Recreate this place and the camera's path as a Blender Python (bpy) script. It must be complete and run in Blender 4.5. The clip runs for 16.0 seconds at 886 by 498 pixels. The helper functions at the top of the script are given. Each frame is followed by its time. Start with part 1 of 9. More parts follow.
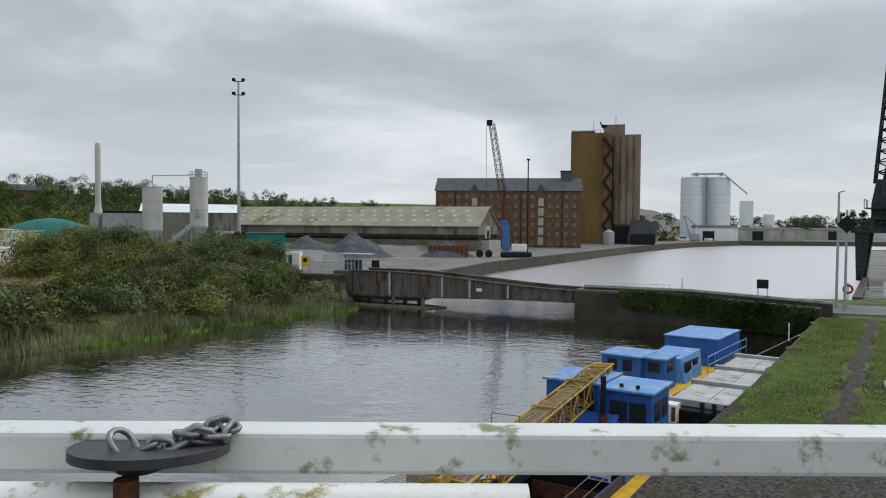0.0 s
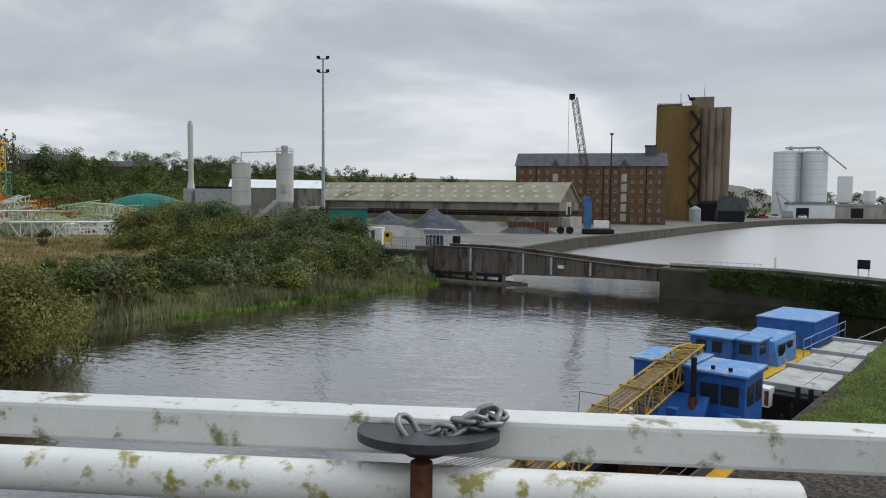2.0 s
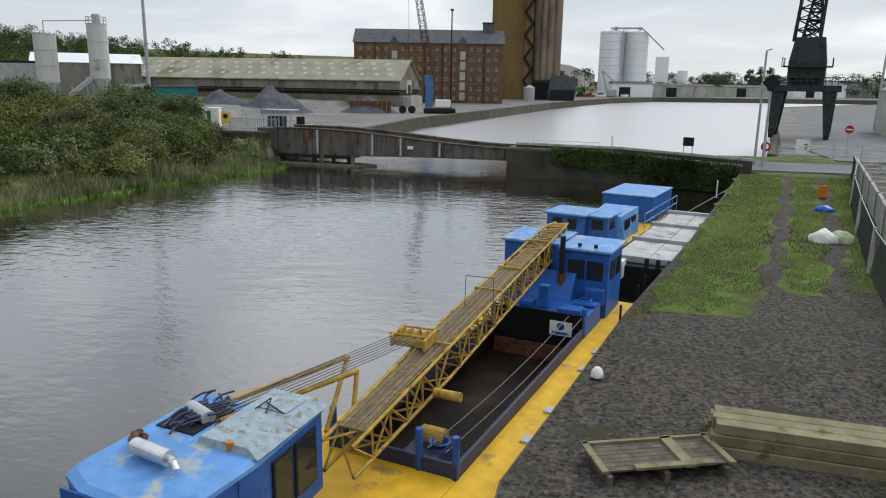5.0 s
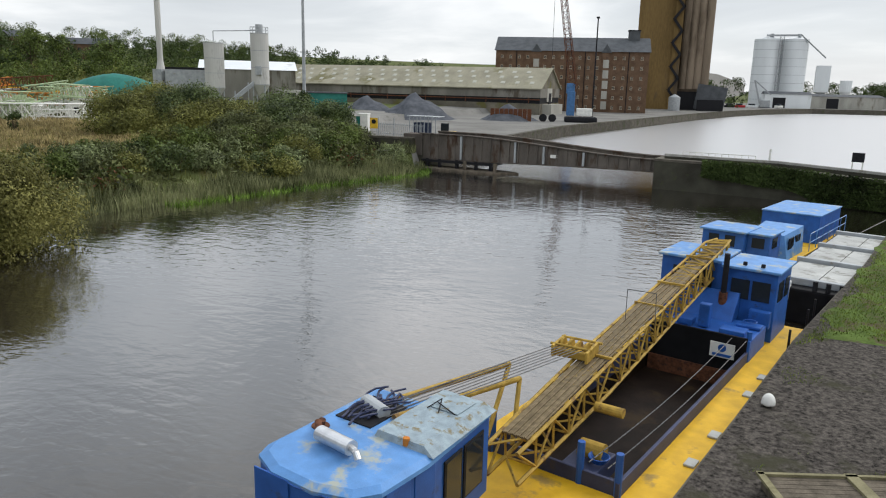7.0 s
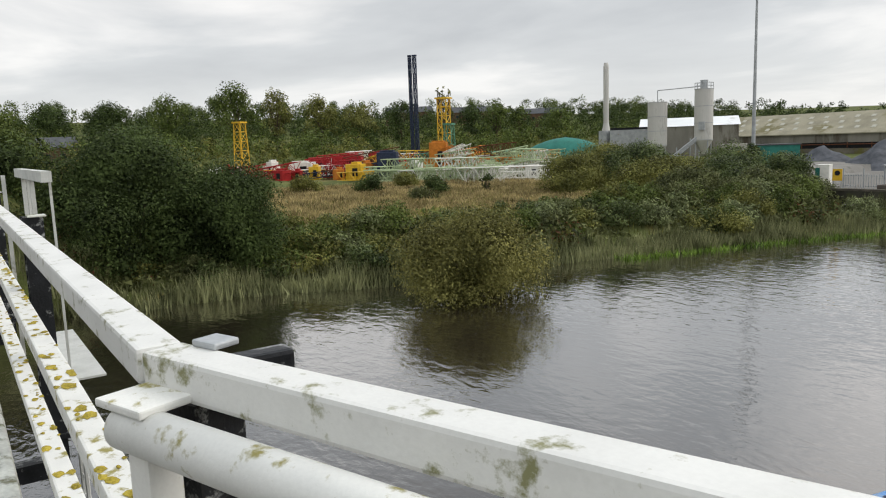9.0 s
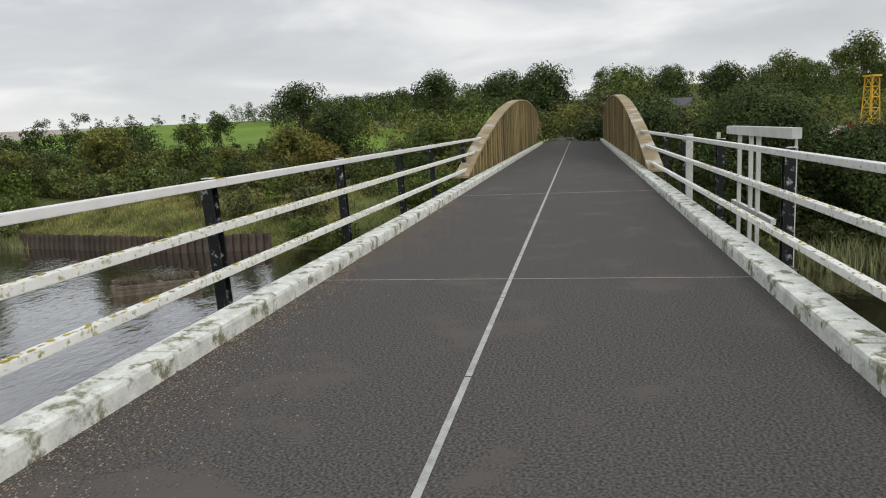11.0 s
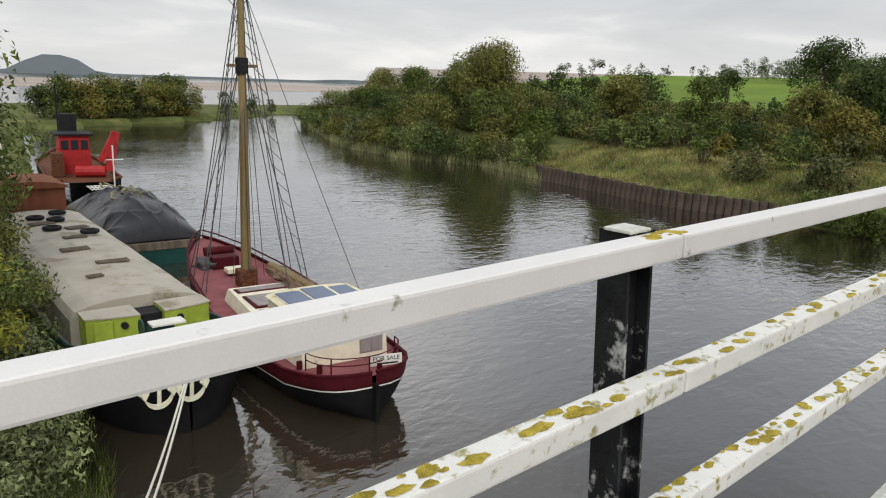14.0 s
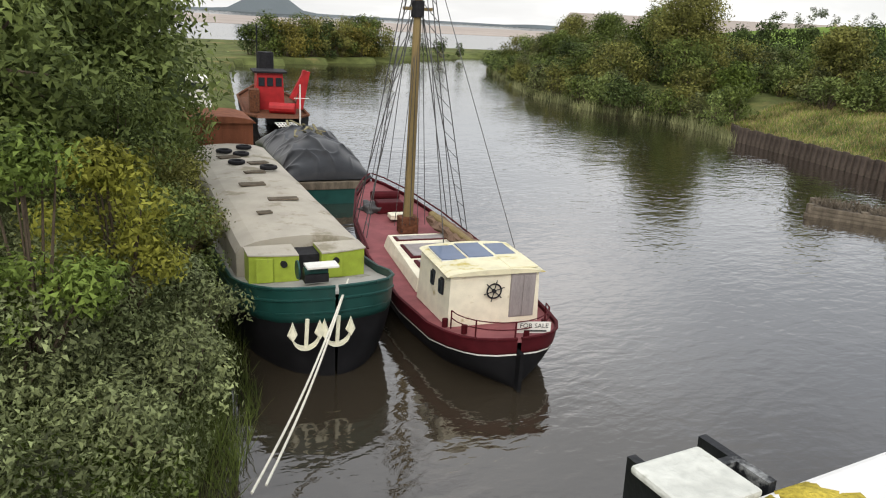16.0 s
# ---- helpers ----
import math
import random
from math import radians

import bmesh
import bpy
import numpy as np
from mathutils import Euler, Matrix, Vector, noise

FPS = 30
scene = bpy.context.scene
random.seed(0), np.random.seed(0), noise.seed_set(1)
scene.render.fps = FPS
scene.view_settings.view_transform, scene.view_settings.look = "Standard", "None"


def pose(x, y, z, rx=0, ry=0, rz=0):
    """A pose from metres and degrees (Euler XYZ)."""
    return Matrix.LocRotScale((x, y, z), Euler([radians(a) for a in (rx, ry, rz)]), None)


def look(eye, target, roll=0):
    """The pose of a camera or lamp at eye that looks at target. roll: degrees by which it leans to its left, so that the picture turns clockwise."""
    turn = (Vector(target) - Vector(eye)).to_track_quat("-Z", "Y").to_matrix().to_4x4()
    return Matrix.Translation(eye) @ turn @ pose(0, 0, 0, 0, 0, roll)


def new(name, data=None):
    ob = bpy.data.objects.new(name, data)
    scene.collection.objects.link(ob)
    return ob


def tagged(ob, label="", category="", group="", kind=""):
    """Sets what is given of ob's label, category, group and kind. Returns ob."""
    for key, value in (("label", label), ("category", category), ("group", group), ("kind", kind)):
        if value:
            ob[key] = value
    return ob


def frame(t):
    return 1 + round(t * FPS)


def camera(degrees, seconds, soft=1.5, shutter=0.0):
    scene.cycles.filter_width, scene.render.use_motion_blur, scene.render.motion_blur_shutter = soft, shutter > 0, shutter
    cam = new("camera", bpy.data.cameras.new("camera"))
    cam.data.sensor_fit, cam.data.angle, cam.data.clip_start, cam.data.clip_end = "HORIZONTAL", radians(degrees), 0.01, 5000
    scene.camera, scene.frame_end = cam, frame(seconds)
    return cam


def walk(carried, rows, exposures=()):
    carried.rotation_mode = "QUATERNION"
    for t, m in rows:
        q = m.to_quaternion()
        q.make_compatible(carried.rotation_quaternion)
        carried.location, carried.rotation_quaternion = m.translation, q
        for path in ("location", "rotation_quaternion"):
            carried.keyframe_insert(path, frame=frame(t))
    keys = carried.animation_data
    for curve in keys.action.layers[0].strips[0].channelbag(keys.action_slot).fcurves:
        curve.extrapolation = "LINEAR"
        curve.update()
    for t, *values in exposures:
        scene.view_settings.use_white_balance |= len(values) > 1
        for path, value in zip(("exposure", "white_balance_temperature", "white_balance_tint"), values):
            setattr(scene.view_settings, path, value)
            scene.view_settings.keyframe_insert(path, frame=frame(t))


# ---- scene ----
cam = camera(62.62, 16.0, 1.1)
# seconds, eye x, y, z, heading, tilt, lean
PATH = [
    (0, 8.356, 3.920, 1.429, 19.14, -2.02, 0.41),
    (0.5, 8.315, 3.973, 1.408, 22.49, -2.44, 0.31),
    (1, 8.339, 3.942, 1.409, 25.14, -2.88, 0.26),
    (1.5, 8.292, 3.887, 1.439, 26.22, -3.33, 0.34),
    (2, 8.096, 3.769, 1.465, 25.30, -3.98, 0.56),
    (2.5, 7.868, 3.711, 1.473, 22.82, -5.05, 0.66),
    (3, 7.518, 3.820, 1.474, 19.13, -6.89, 0.55),
    (3.5, 7.296, 3.909, 1.487, 15.60, -9.34, 0.66),
    (4, 7.021, 4.006, 1.502, 12.90, -11.63, 0.84),
    (4.2, 6.915, 4.052, 1.528, 12.11, -12.35, 0.96),
    (6.3, 6.105, 3.712, 1.573, 15.77, -13.64, 1.89),
    (6.5, 5.993, 3.708, 1.576, 17.41, -13.44, 1.82),
    (7, 5.761, 3.607, 1.571, 22.79, -12.83, 1.36),
    (7.5, 5.484, 3.310, 1.624, 29.58, -11.93, 0.64),
    (8, 5.176, 2.996, 1.634, 37.27, -10.77, -0.20),
    (8.5, 4.719, 2.842, 1.594, 45.99, -9.46, -1.07),
    (9, 4.460, 2.907, 1.415, 56.00, -8.20, -2.00),
    (9.5, 4.169, 2.478, 1.391, 66.62, -7.91, -1.49),
    (10, 3.989, 1.998, 1.426, 78.14, -8.13, -1.03),
    (10.2, 3.923, 1.871, 1.429, 83.00, -8.31, -1.60),
    (12.3, 4.366, 0.122, 1.504, 121.94, -11.49, -1.55),
    (12.5, 4.235, -0.020, 1.483, 124.09, -11.57, -1.27),
    (13, 3.915, -0.420, 1.469, 129.01, -11.99, -0.33),
    (13.5, 3.584, -0.681, 1.455, 133.27, -12.31, 0.85),
    (14, 3.202, -0.881, 1.483, 137.43, -12.77, 1.96),
    (14.5, 2.950, -1.074, 1.508, 141.51, -13.62, 2.80),
    (15, 2.596, -1.268, 1.484, 145.26, -14.99, 3.34),
    (15.5, 2.334, -1.400, 1.475, 148.54, -16.38, 3.58),
    (16, 2.053, -1.546, 1.558, 151.42, -17.43, 3.35),
]


def step(x, y, z, yaw, pitch, lean):
    a, b = radians(yaw), radians(pitch)
    ahead = Vector((-math.sin(a) * math.cos(b), math.cos(a) * math.cos(b), math.sin(b)))
    return look((x, y, z), Vector((x, y, z)) + ahead, lean)


walk(cam, [(r[0], step(*r[1:])) for r in PATH],
     ((0, -0.15, 6280, 10), (3.5, -0.1, 6300, 10), (6.3, 0.2, 6350, 10), (8.5, 0.2, 6850, 11), (10, 0.0, 6500, 10),
      (12.5, 0.06, 7000, 13), (14, 0.05, 6800, 12), (15, 0.08, 6800, 12), (16, 0.4, 6850, 12)))

# ---------------------------------------------------------------- sky and light
WATER, QUAY = -8.04, -6.2
world = bpy.data.worlds.new("overcast")
scene.world = world
world.use_nodes = True
wn, wl = world.node_tree.nodes, world.node_tree.links
wn.clear()
w_out = wn.new("ShaderNodeOutputWorld")
w_bg = wn.new("ShaderNodeBackground")
w_sky = wn.new("ShaderNodeTexSky")
w_sky.sky_type, w_sky.sun_disc = "NISHITA", False
w_sky.sun_elevation, w_sky.sun_rotation = radians(38), radians(35)
w_co = wn.new("ShaderNodeTexCoord")
w_sep = wn.new("ShaderNodeSeparateXYZ")
w_up = wn.new("ShaderNodeMath")
w_up.operation, w_up.inputs[1].default_value = "MAXIMUM", 0.0
w_add = wn.new("ShaderNodeMath")
w_add.operation, w_add.inputs[1].default_value = "ADD", 0.16
w_div = wn.new("ShaderNodeVectorMath")
w_div.operation = "DIVIDE"
w_n1 = wn.new("ShaderNodeTexNoise")
w_n1.inputs["Scale"].default_value, w_n1.inputs["Detail"].default_value = 0.75, 7
w_n1.inputs["Roughness"].default_value, w_n1.inputs["Distortion"].default_value = 0.52, 0.35
w_ramp = wn.new("ShaderNodeValToRGB")
r = w_ramp.color_ramp
r.elements[0].position, r.elements[0].color = 0.34, (0.33, 0.36, 0.40, 1)
r.elements[1].position, r.elements[1].color = 0.66, (0.98, 0.98, 0.98, 1)
e = r.elements.new(0.5)
e.color = (0.52, 0.555, 0.59, 1)
w_hor = wn.new("ShaderNodeMapRange")
w_hor.inputs["From Min"].default_value, w_hor.inputs["From Max"].default_value = 0.0, 0.32
w_hor.inputs["To Min"].default_value, w_hor.inputs["To Max"].default_value = 0.70, 0.0
w_mixh = wn.new("ShaderNodeMix")
w_mixh.data_type = "RGBA"
w_mixh.inputs[7].default_value = (0.90, 0.935, 0.965, 1)
w_scl = wn.new("ShaderNodeVectorMath")
w_scl.operation = "SCALE"
w_scl.inputs["Scale"].default_value = 0.1
w_mix = wn.new("ShaderNodeMix")
w_mix.data_type = "RGBA"
w_mix.inputs[0].default_value = 0.9
wl.new(w_co.outputs["Generated"], w_sep.inputs[0])
wl.new(w_sep.outputs["Z"], w_up.inputs[0])
wl.new(w_up.outputs[0], w_add.inputs[0])
wl.new(w_co.outputs["Generated"], w_div.inputs[0])
wl.new(w_add.outputs[0], w_div.inputs[1])
wl.new(w_div.outputs[0], w_n1.inputs["Vector"])
wl.new(w_n1.outputs["Fac"], w_ramp.inputs[0])
wl.new(w_up.outputs[0], w_hor.inputs["Value"])
wl.new(w_hor.outputs[0], w_mixh.inputs[0])
wl.new(w_ramp.outputs[0], w_mixh.inputs[6])
wl.new(w_sky.outputs[0], w_scl.inputs[0])
wl.new(w_scl.outputs[0], w_mix.inputs[6])
wl.new(w_mixh.outputs[2], w_mix.inputs[7])
wl.new(w_mix.outputs[2], w_bg.inputs["Color"])
# an overcast sky is brightest overhead
w_zen = wn.new("ShaderNodeMapRange")
w_zen.inputs["From Min"].default_value, w_zen.inputs["From Max"].default_value = 0.24, 0.75
w_zen.inputs["To Min"].default_value, w_zen.inputs["To Max"].default_value = 0.95, 2.35
wl.new(w_up.outputs[0], w_zen.inputs["Value"])
wl.new(w_zen.outputs[0], w_bg.inputs["Strength"])
wl.new(w_bg.outputs[0], w_out.inputs[0])

sun = new("sun", bpy.data.lights.new("sun", "SUN"))
sun.data.energy, sun.data.angle, sun.data.color = 1.2, radians(22), (1, 0.97, 0.93)
sun.matrix_world = look((60, 90, 80), (0, 0, 0))


# ---------------------------------------------------------------- materials
def mat(name, color, rough=0.7, metal=0.0, var=0.25, scale=6.0, bump=0.15, fine=60.0, stain=None, stain_amt=0.5,
        stain_scale=2.0, piece=0.0, island=0.0, streak=1.0, dist=0.02):
    """A surface of one base colour with broad and fine variation, relief and, if given, stains of another colour."""
    m = bpy.data.materials.new(name)
    m.use_nodes = True
    n, l = m.node_tree.nodes, m.node_tree.links
    b = n["Principled BSDF"]
    b.inputs["Roughness"].default_value, b.inputs["Metallic"].default_value = rough, metal
    b.inputs["Specular IOR Level"].default_value = 0.1 if rough >= 0.6 else 0.25
    co = n.new("ShaderNodeTexCoord")
    mp = n.new("ShaderNodeMapping")
    mp.inputs["Scale"].default_value = (1, 1, 1 / streak)
    l.new(co.outputs["Object"], mp.inputs[0])
    big = n.new("ShaderNodeTexNoise")
    big.inputs["Scale"].default_value, big.inputs["Detail"].default_value = scale, 5
    small = n.new("ShaderNodeTexNoise")
    small.inputs["Scale"].default_value, small.inputs["Detail"].default_value = fine, 3
    l.new(mp.outputs[0], big.inputs["Vector"])
    l.new(mp.outputs[0], small.inputs["Vector"])
    mul = n.new("ShaderNodeMath")
    mul.operation = "MULTIPLY_ADD"
    mul.inputs[1].default_value = 0.5
    l.new(small.outputs["Fac"], mul.inputs[0])
    l.new(big.outputs["Fac"], mul.inputs[2])
    last = mul.outputs[0]
    if piece or island:
        src = n.new("ShaderNodeObjectInfo") if piece else n.new("ShaderNodeNewGeometry")
        ad = n.new("ShaderNodeMath")
        ad.operation = "MULTIPLY_ADD"
        ad.inputs[1].default_value = (piece or island) * 2
        l.new(src.outputs["Random" if piece else "Random Per Island"], ad.inputs[0])
        l.new(last, ad.inputs[2])
        sb = n.new("ShaderNodeMath")
        sb.operation, sb.inputs[1].default_value = "SUBTRACT", piece or island
        l.new(ad.outputs[0], sb.inputs[0])
        last = sb.outputs[0]
    rp = n.new("ShaderNodeValToRGB")
    lo = [c * (1 - var) for c in color]
    hi = [min(1, c * (1 + var)) for c in color]
    rp.color_ramp.elements[0].position, rp.color_ramp.elements[0].color = 0.54, (*lo, 1)
    rp.color_ramp.elements[1].position, rp.color_ramp.elements[1].color = 0.97, (*hi, 1)
    l.new(last, rp.inputs[0])
    col = rp.outputs[0]
    if stain:
        st = n.new("ShaderNodeTexNoise")
        st.inputs["Scale"].default_value, st.inputs["Detail"].default_value = stain_scale, 8
        st.inputs["Roughness"].default_value = 0.65
        l.new(mp.outputs[0], st.inputs["Vector"])
        th = n.new("ShaderNodeValToRGB")
        p = 0.78 - 0.42 * stain_amt
        th.color_ramp.elements[0].position, th.color_ramp.elements[1].position = p - 0.03, p + 0.06
        l.new(st.outputs["Fac"], th.inputs[0])
        mx = n.new("ShaderNodeMix")
        mx.data_type = "RGBA"
        l.new(th.outputs[0], mx.inputs[0])
        l.new(col, mx.inputs[6])
        mx.inputs[7].default_value = (*stain, 1)
        col = mx.outputs[2]
    l.new(col, b.inputs["Base Color"])
    if bump:
        bp = n.new("ShaderNodeBump")
        bp.inputs["Strength"].default_value, bp.inputs["Distance"].default_value = bump, dist
        l.new(mul.outputs[0], bp.inputs["Height"])
        l.new(bp.outputs[0], b.inputs["Normal"])
    return m


def leafy(name, a, b2, rough=0.55):
    """Foliage: each leaf its own tone between two greens, light coming through a little."""
    m = bpy.data.materials.new(name)
    m.use_nodes = True
    n, l = m.node_tree.nodes, m.node_tree.links
    b = n["Principled BSDF"]
    g = n.new("ShaderNodeNewGeometry")
    oi = n.new("ShaderNodeObjectInfo")
    co = n.new("ShaderNodeTexCoord")
    no = n.new("ShaderNodeTexNoise")
    no.inputs["Scale"].default_value, no.inputs["Detail"].default_value = 0.35, 3
    l.new(co.outputs["Object"], no.inputs["Vector"])
    s1 = n.new("ShaderNodeMath")
    s1.operation, s1.inputs[1].default_value = "MULTIPLY_ADD", 0.38
    l.new(g.outputs["Random Per Island"], s1.inputs[0])
    s2 = n.new("ShaderNodeMath")
    s2.operation, s2.inputs[1].default_value = "MULTIPLY_ADD", 1.3
    s2.inputs[2].default_value = -0.38
    l.new(no.outputs["Fac"], s2.inputs[0])
    l.new(s2.outputs[0], s1.inputs[2])
    rp = n.new("ShaderNodeValToRGB")
    rp.color_ramp.elements[0].position, rp.color_ramp.elements[0].color = 0.12, (*[c * 0.40 for c in a], 1)
    rp.color_ramp.elements[1].position, rp.color_ramp.elements[1].color = 0.88, (*[c * 1.12 for c in b2], 1)
    l.new(s1.outputs[0], rp.inputs[0])
    l.new(rp.outputs[0], b.inputs["Base Color"])
    b.inputs["Roughness"].default_value = rough
    b.inputs["Specular IOR Level"].default_value = 0.08
    tr = n.new("ShaderNodeBsdfTranslucent")
    l.new(rp.outputs[0], tr.inputs["Color"])
    mx = n.new("ShaderNodeMixShader")
    mx.inputs[0].default_value = 0.18
    l.new(b.outputs[0], mx.inputs[1])
    l.new(tr.outputs[0], mx.inputs[2])
    l.new(mx.outputs[0], n["Material Output"].inputs[0])
    return m


def water_mat():
    m = bpy.data.materials.new("canal_water")
    m.use_nodes = True
    n, l = m.node_tree.nodes, m.node_tree.links
    n.remove(n["Principled BSDF"])
    silt = n.new("ShaderNodeBsdfDiffuse")
    silt.inputs["Color"].default_value = (0.034, 0.027, 0.018, 1)
    sheen = n.new("ShaderNodeBsdfGlossy")
    sheen.inputs["Roughness"].default_value = 0.015
    face = n.new("ShaderNodeLayerWeight")
    face.inputs["Blend"].default_value = 0.5
    pw_ = n.new("ShaderNodeValToRGB")
    gl = pw_.color_ramp
    gl.elements[0].position, gl.elements[0].color = 0.0, (0.02, 0.02, 0.02, 1)
    gl.elements[1].position, gl.elements[1].color = 0.98, (0.83, 0.83, 0.83, 1)
    for pos, g_ in ((0.5, 0.18), (0.68, 0.54), (0.84, 0.90)):
        gl.elements.new(pos).color = (g_, g_, g_, 1)
    gloss_pos, gloss_sep = n.new("ShaderNodeTexCoord"), n.new("ShaderNodeSeparateXYZ")
    ruffle = n.new("ShaderNodeMapRange")
    ruffle.inputs["From Min"].default_value, ruffle.inputs["From Max"].default_value = 60.0, 112.0
    ruffle.inputs["To Min"].default_value, ruffle.inputs["To Max"].default_value = 0.03, 0.30
    l.new(gloss_pos.outputs["Object"], gloss_sep.inputs[0])
    l.new(gloss_sep.outputs["Y"], ruffle.inputs["Value"])
    l.new(ruffle.outputs[0], sheen.inputs["Roughness"])
    mixw = n.new("ShaderNodeMixShader")
    l.new(face.outputs["Facing"], pw_.inputs[0])
    l.new(pw_.outputs[0], mixw.inputs[0])
    l.new(silt.outputs[0], mixw.inputs[1])
    l.new(sheen.outputs[0], mixw.inputs[2])
    l.new(mixw.outputs[0], n["Material Output"].inputs[0])
    co = n.new("ShaderNodeTexCoord")
    h = None
    # patches of calm and of ruffled water; the open dock to the north takes more wind
    pn = n.new("ShaderNodeTexNoise")
    pn.inputs["Scale"].default_value, pn.inputs["Detail"].default_value = 0.06, 3
    l.new(co.outputs["Object"], pn.inputs["Vector"])
    pr = n.new("ShaderNodeMapRange")
    pr.inputs["From Min"].default_value, pr.inputs["From Max"].default_value = 0.35, 0.68
    pr.inputs["To Min"].default_value, pr.inputs["To Max"].default_value = 0.45, 1.25
    l.new(pn.outputs["Fac"], pr.inputs["Value"])
    sp_ = n.new("ShaderNodeSeparateXYZ")
    l.new(co.outputs["Object"], sp_.inputs[0])
    wind = n.new("ShaderNodeMapRange")
    wind.inputs["From Min"].default_value, wind.inputs["From Max"].default_value = 20.0, 120.0
    wind.inputs["To Min"].default_value, wind.inputs["To Max"].default_value = 1.0, 0.7
    l.new(sp_.outputs["Y"], wind.inputs["Value"])
    for ang, sx, sy, sc, amt, det in ((14, 1, 1.8, 0.5, 0.55, 1), (-16, 1, 1.8, 1.1, 0.5, 1), (26, 1, 1.6, 2.2, 0.26, 2), (-35, 1, 1.4, 4.6, 0.08, 2)):
        mp = n.new("ShaderNodeMapping")
        mp.inputs["Rotation"].default_value = (0, 0, radians(ang))
        mp.inputs["Scale"].default_value = (sx, sy, 1)
        no = n.new("ShaderNodeTexNoise")
        no.inputs["Scale"].default_value, no.inputs["Detail"].default_value = sc, det
        no.inputs["Distortion"].default_value = 0.6
        l.new(co.outputs["Object"], mp.inputs[0])
        l.new(mp.outputs[0], no.inputs["Vector"])
        ma = n.new("ShaderNodeMath")
        ma.operation, ma.inputs[1].default_value = "MULTIPLY_ADD", amt
        l.new(no.outputs["Fac"], ma.inputs[0])
        if h:
            l.new(h, ma.inputs[2])
        h = ma.outputs[0]
    gust = n.new("ShaderNodeMath")
    gust.operation = "MULTIPLY"
    l.new(pr.outputs[0], gust.inputs[0])
    l.new(wind.outputs[0], gust.inputs[1])
    mm = n.new("ShaderNodeMath")
    mm.operation = "MULTIPLY"
    l.new(h, mm.inputs[0])
    l.new(gust.outputs[0], mm.inputs[1])
    bp = n.new("ShaderNodeBump")
    bp.inputs["Strength"].default_value, bp.inputs["Distance"].default_value = 1.0, 0.05
    l.new(mm.outputs[0], bp.inputs["Height"])
    for nd in (silt, sheen, face):
        l.new(bp.outputs[0], nd.inputs["Normal"])
    return m


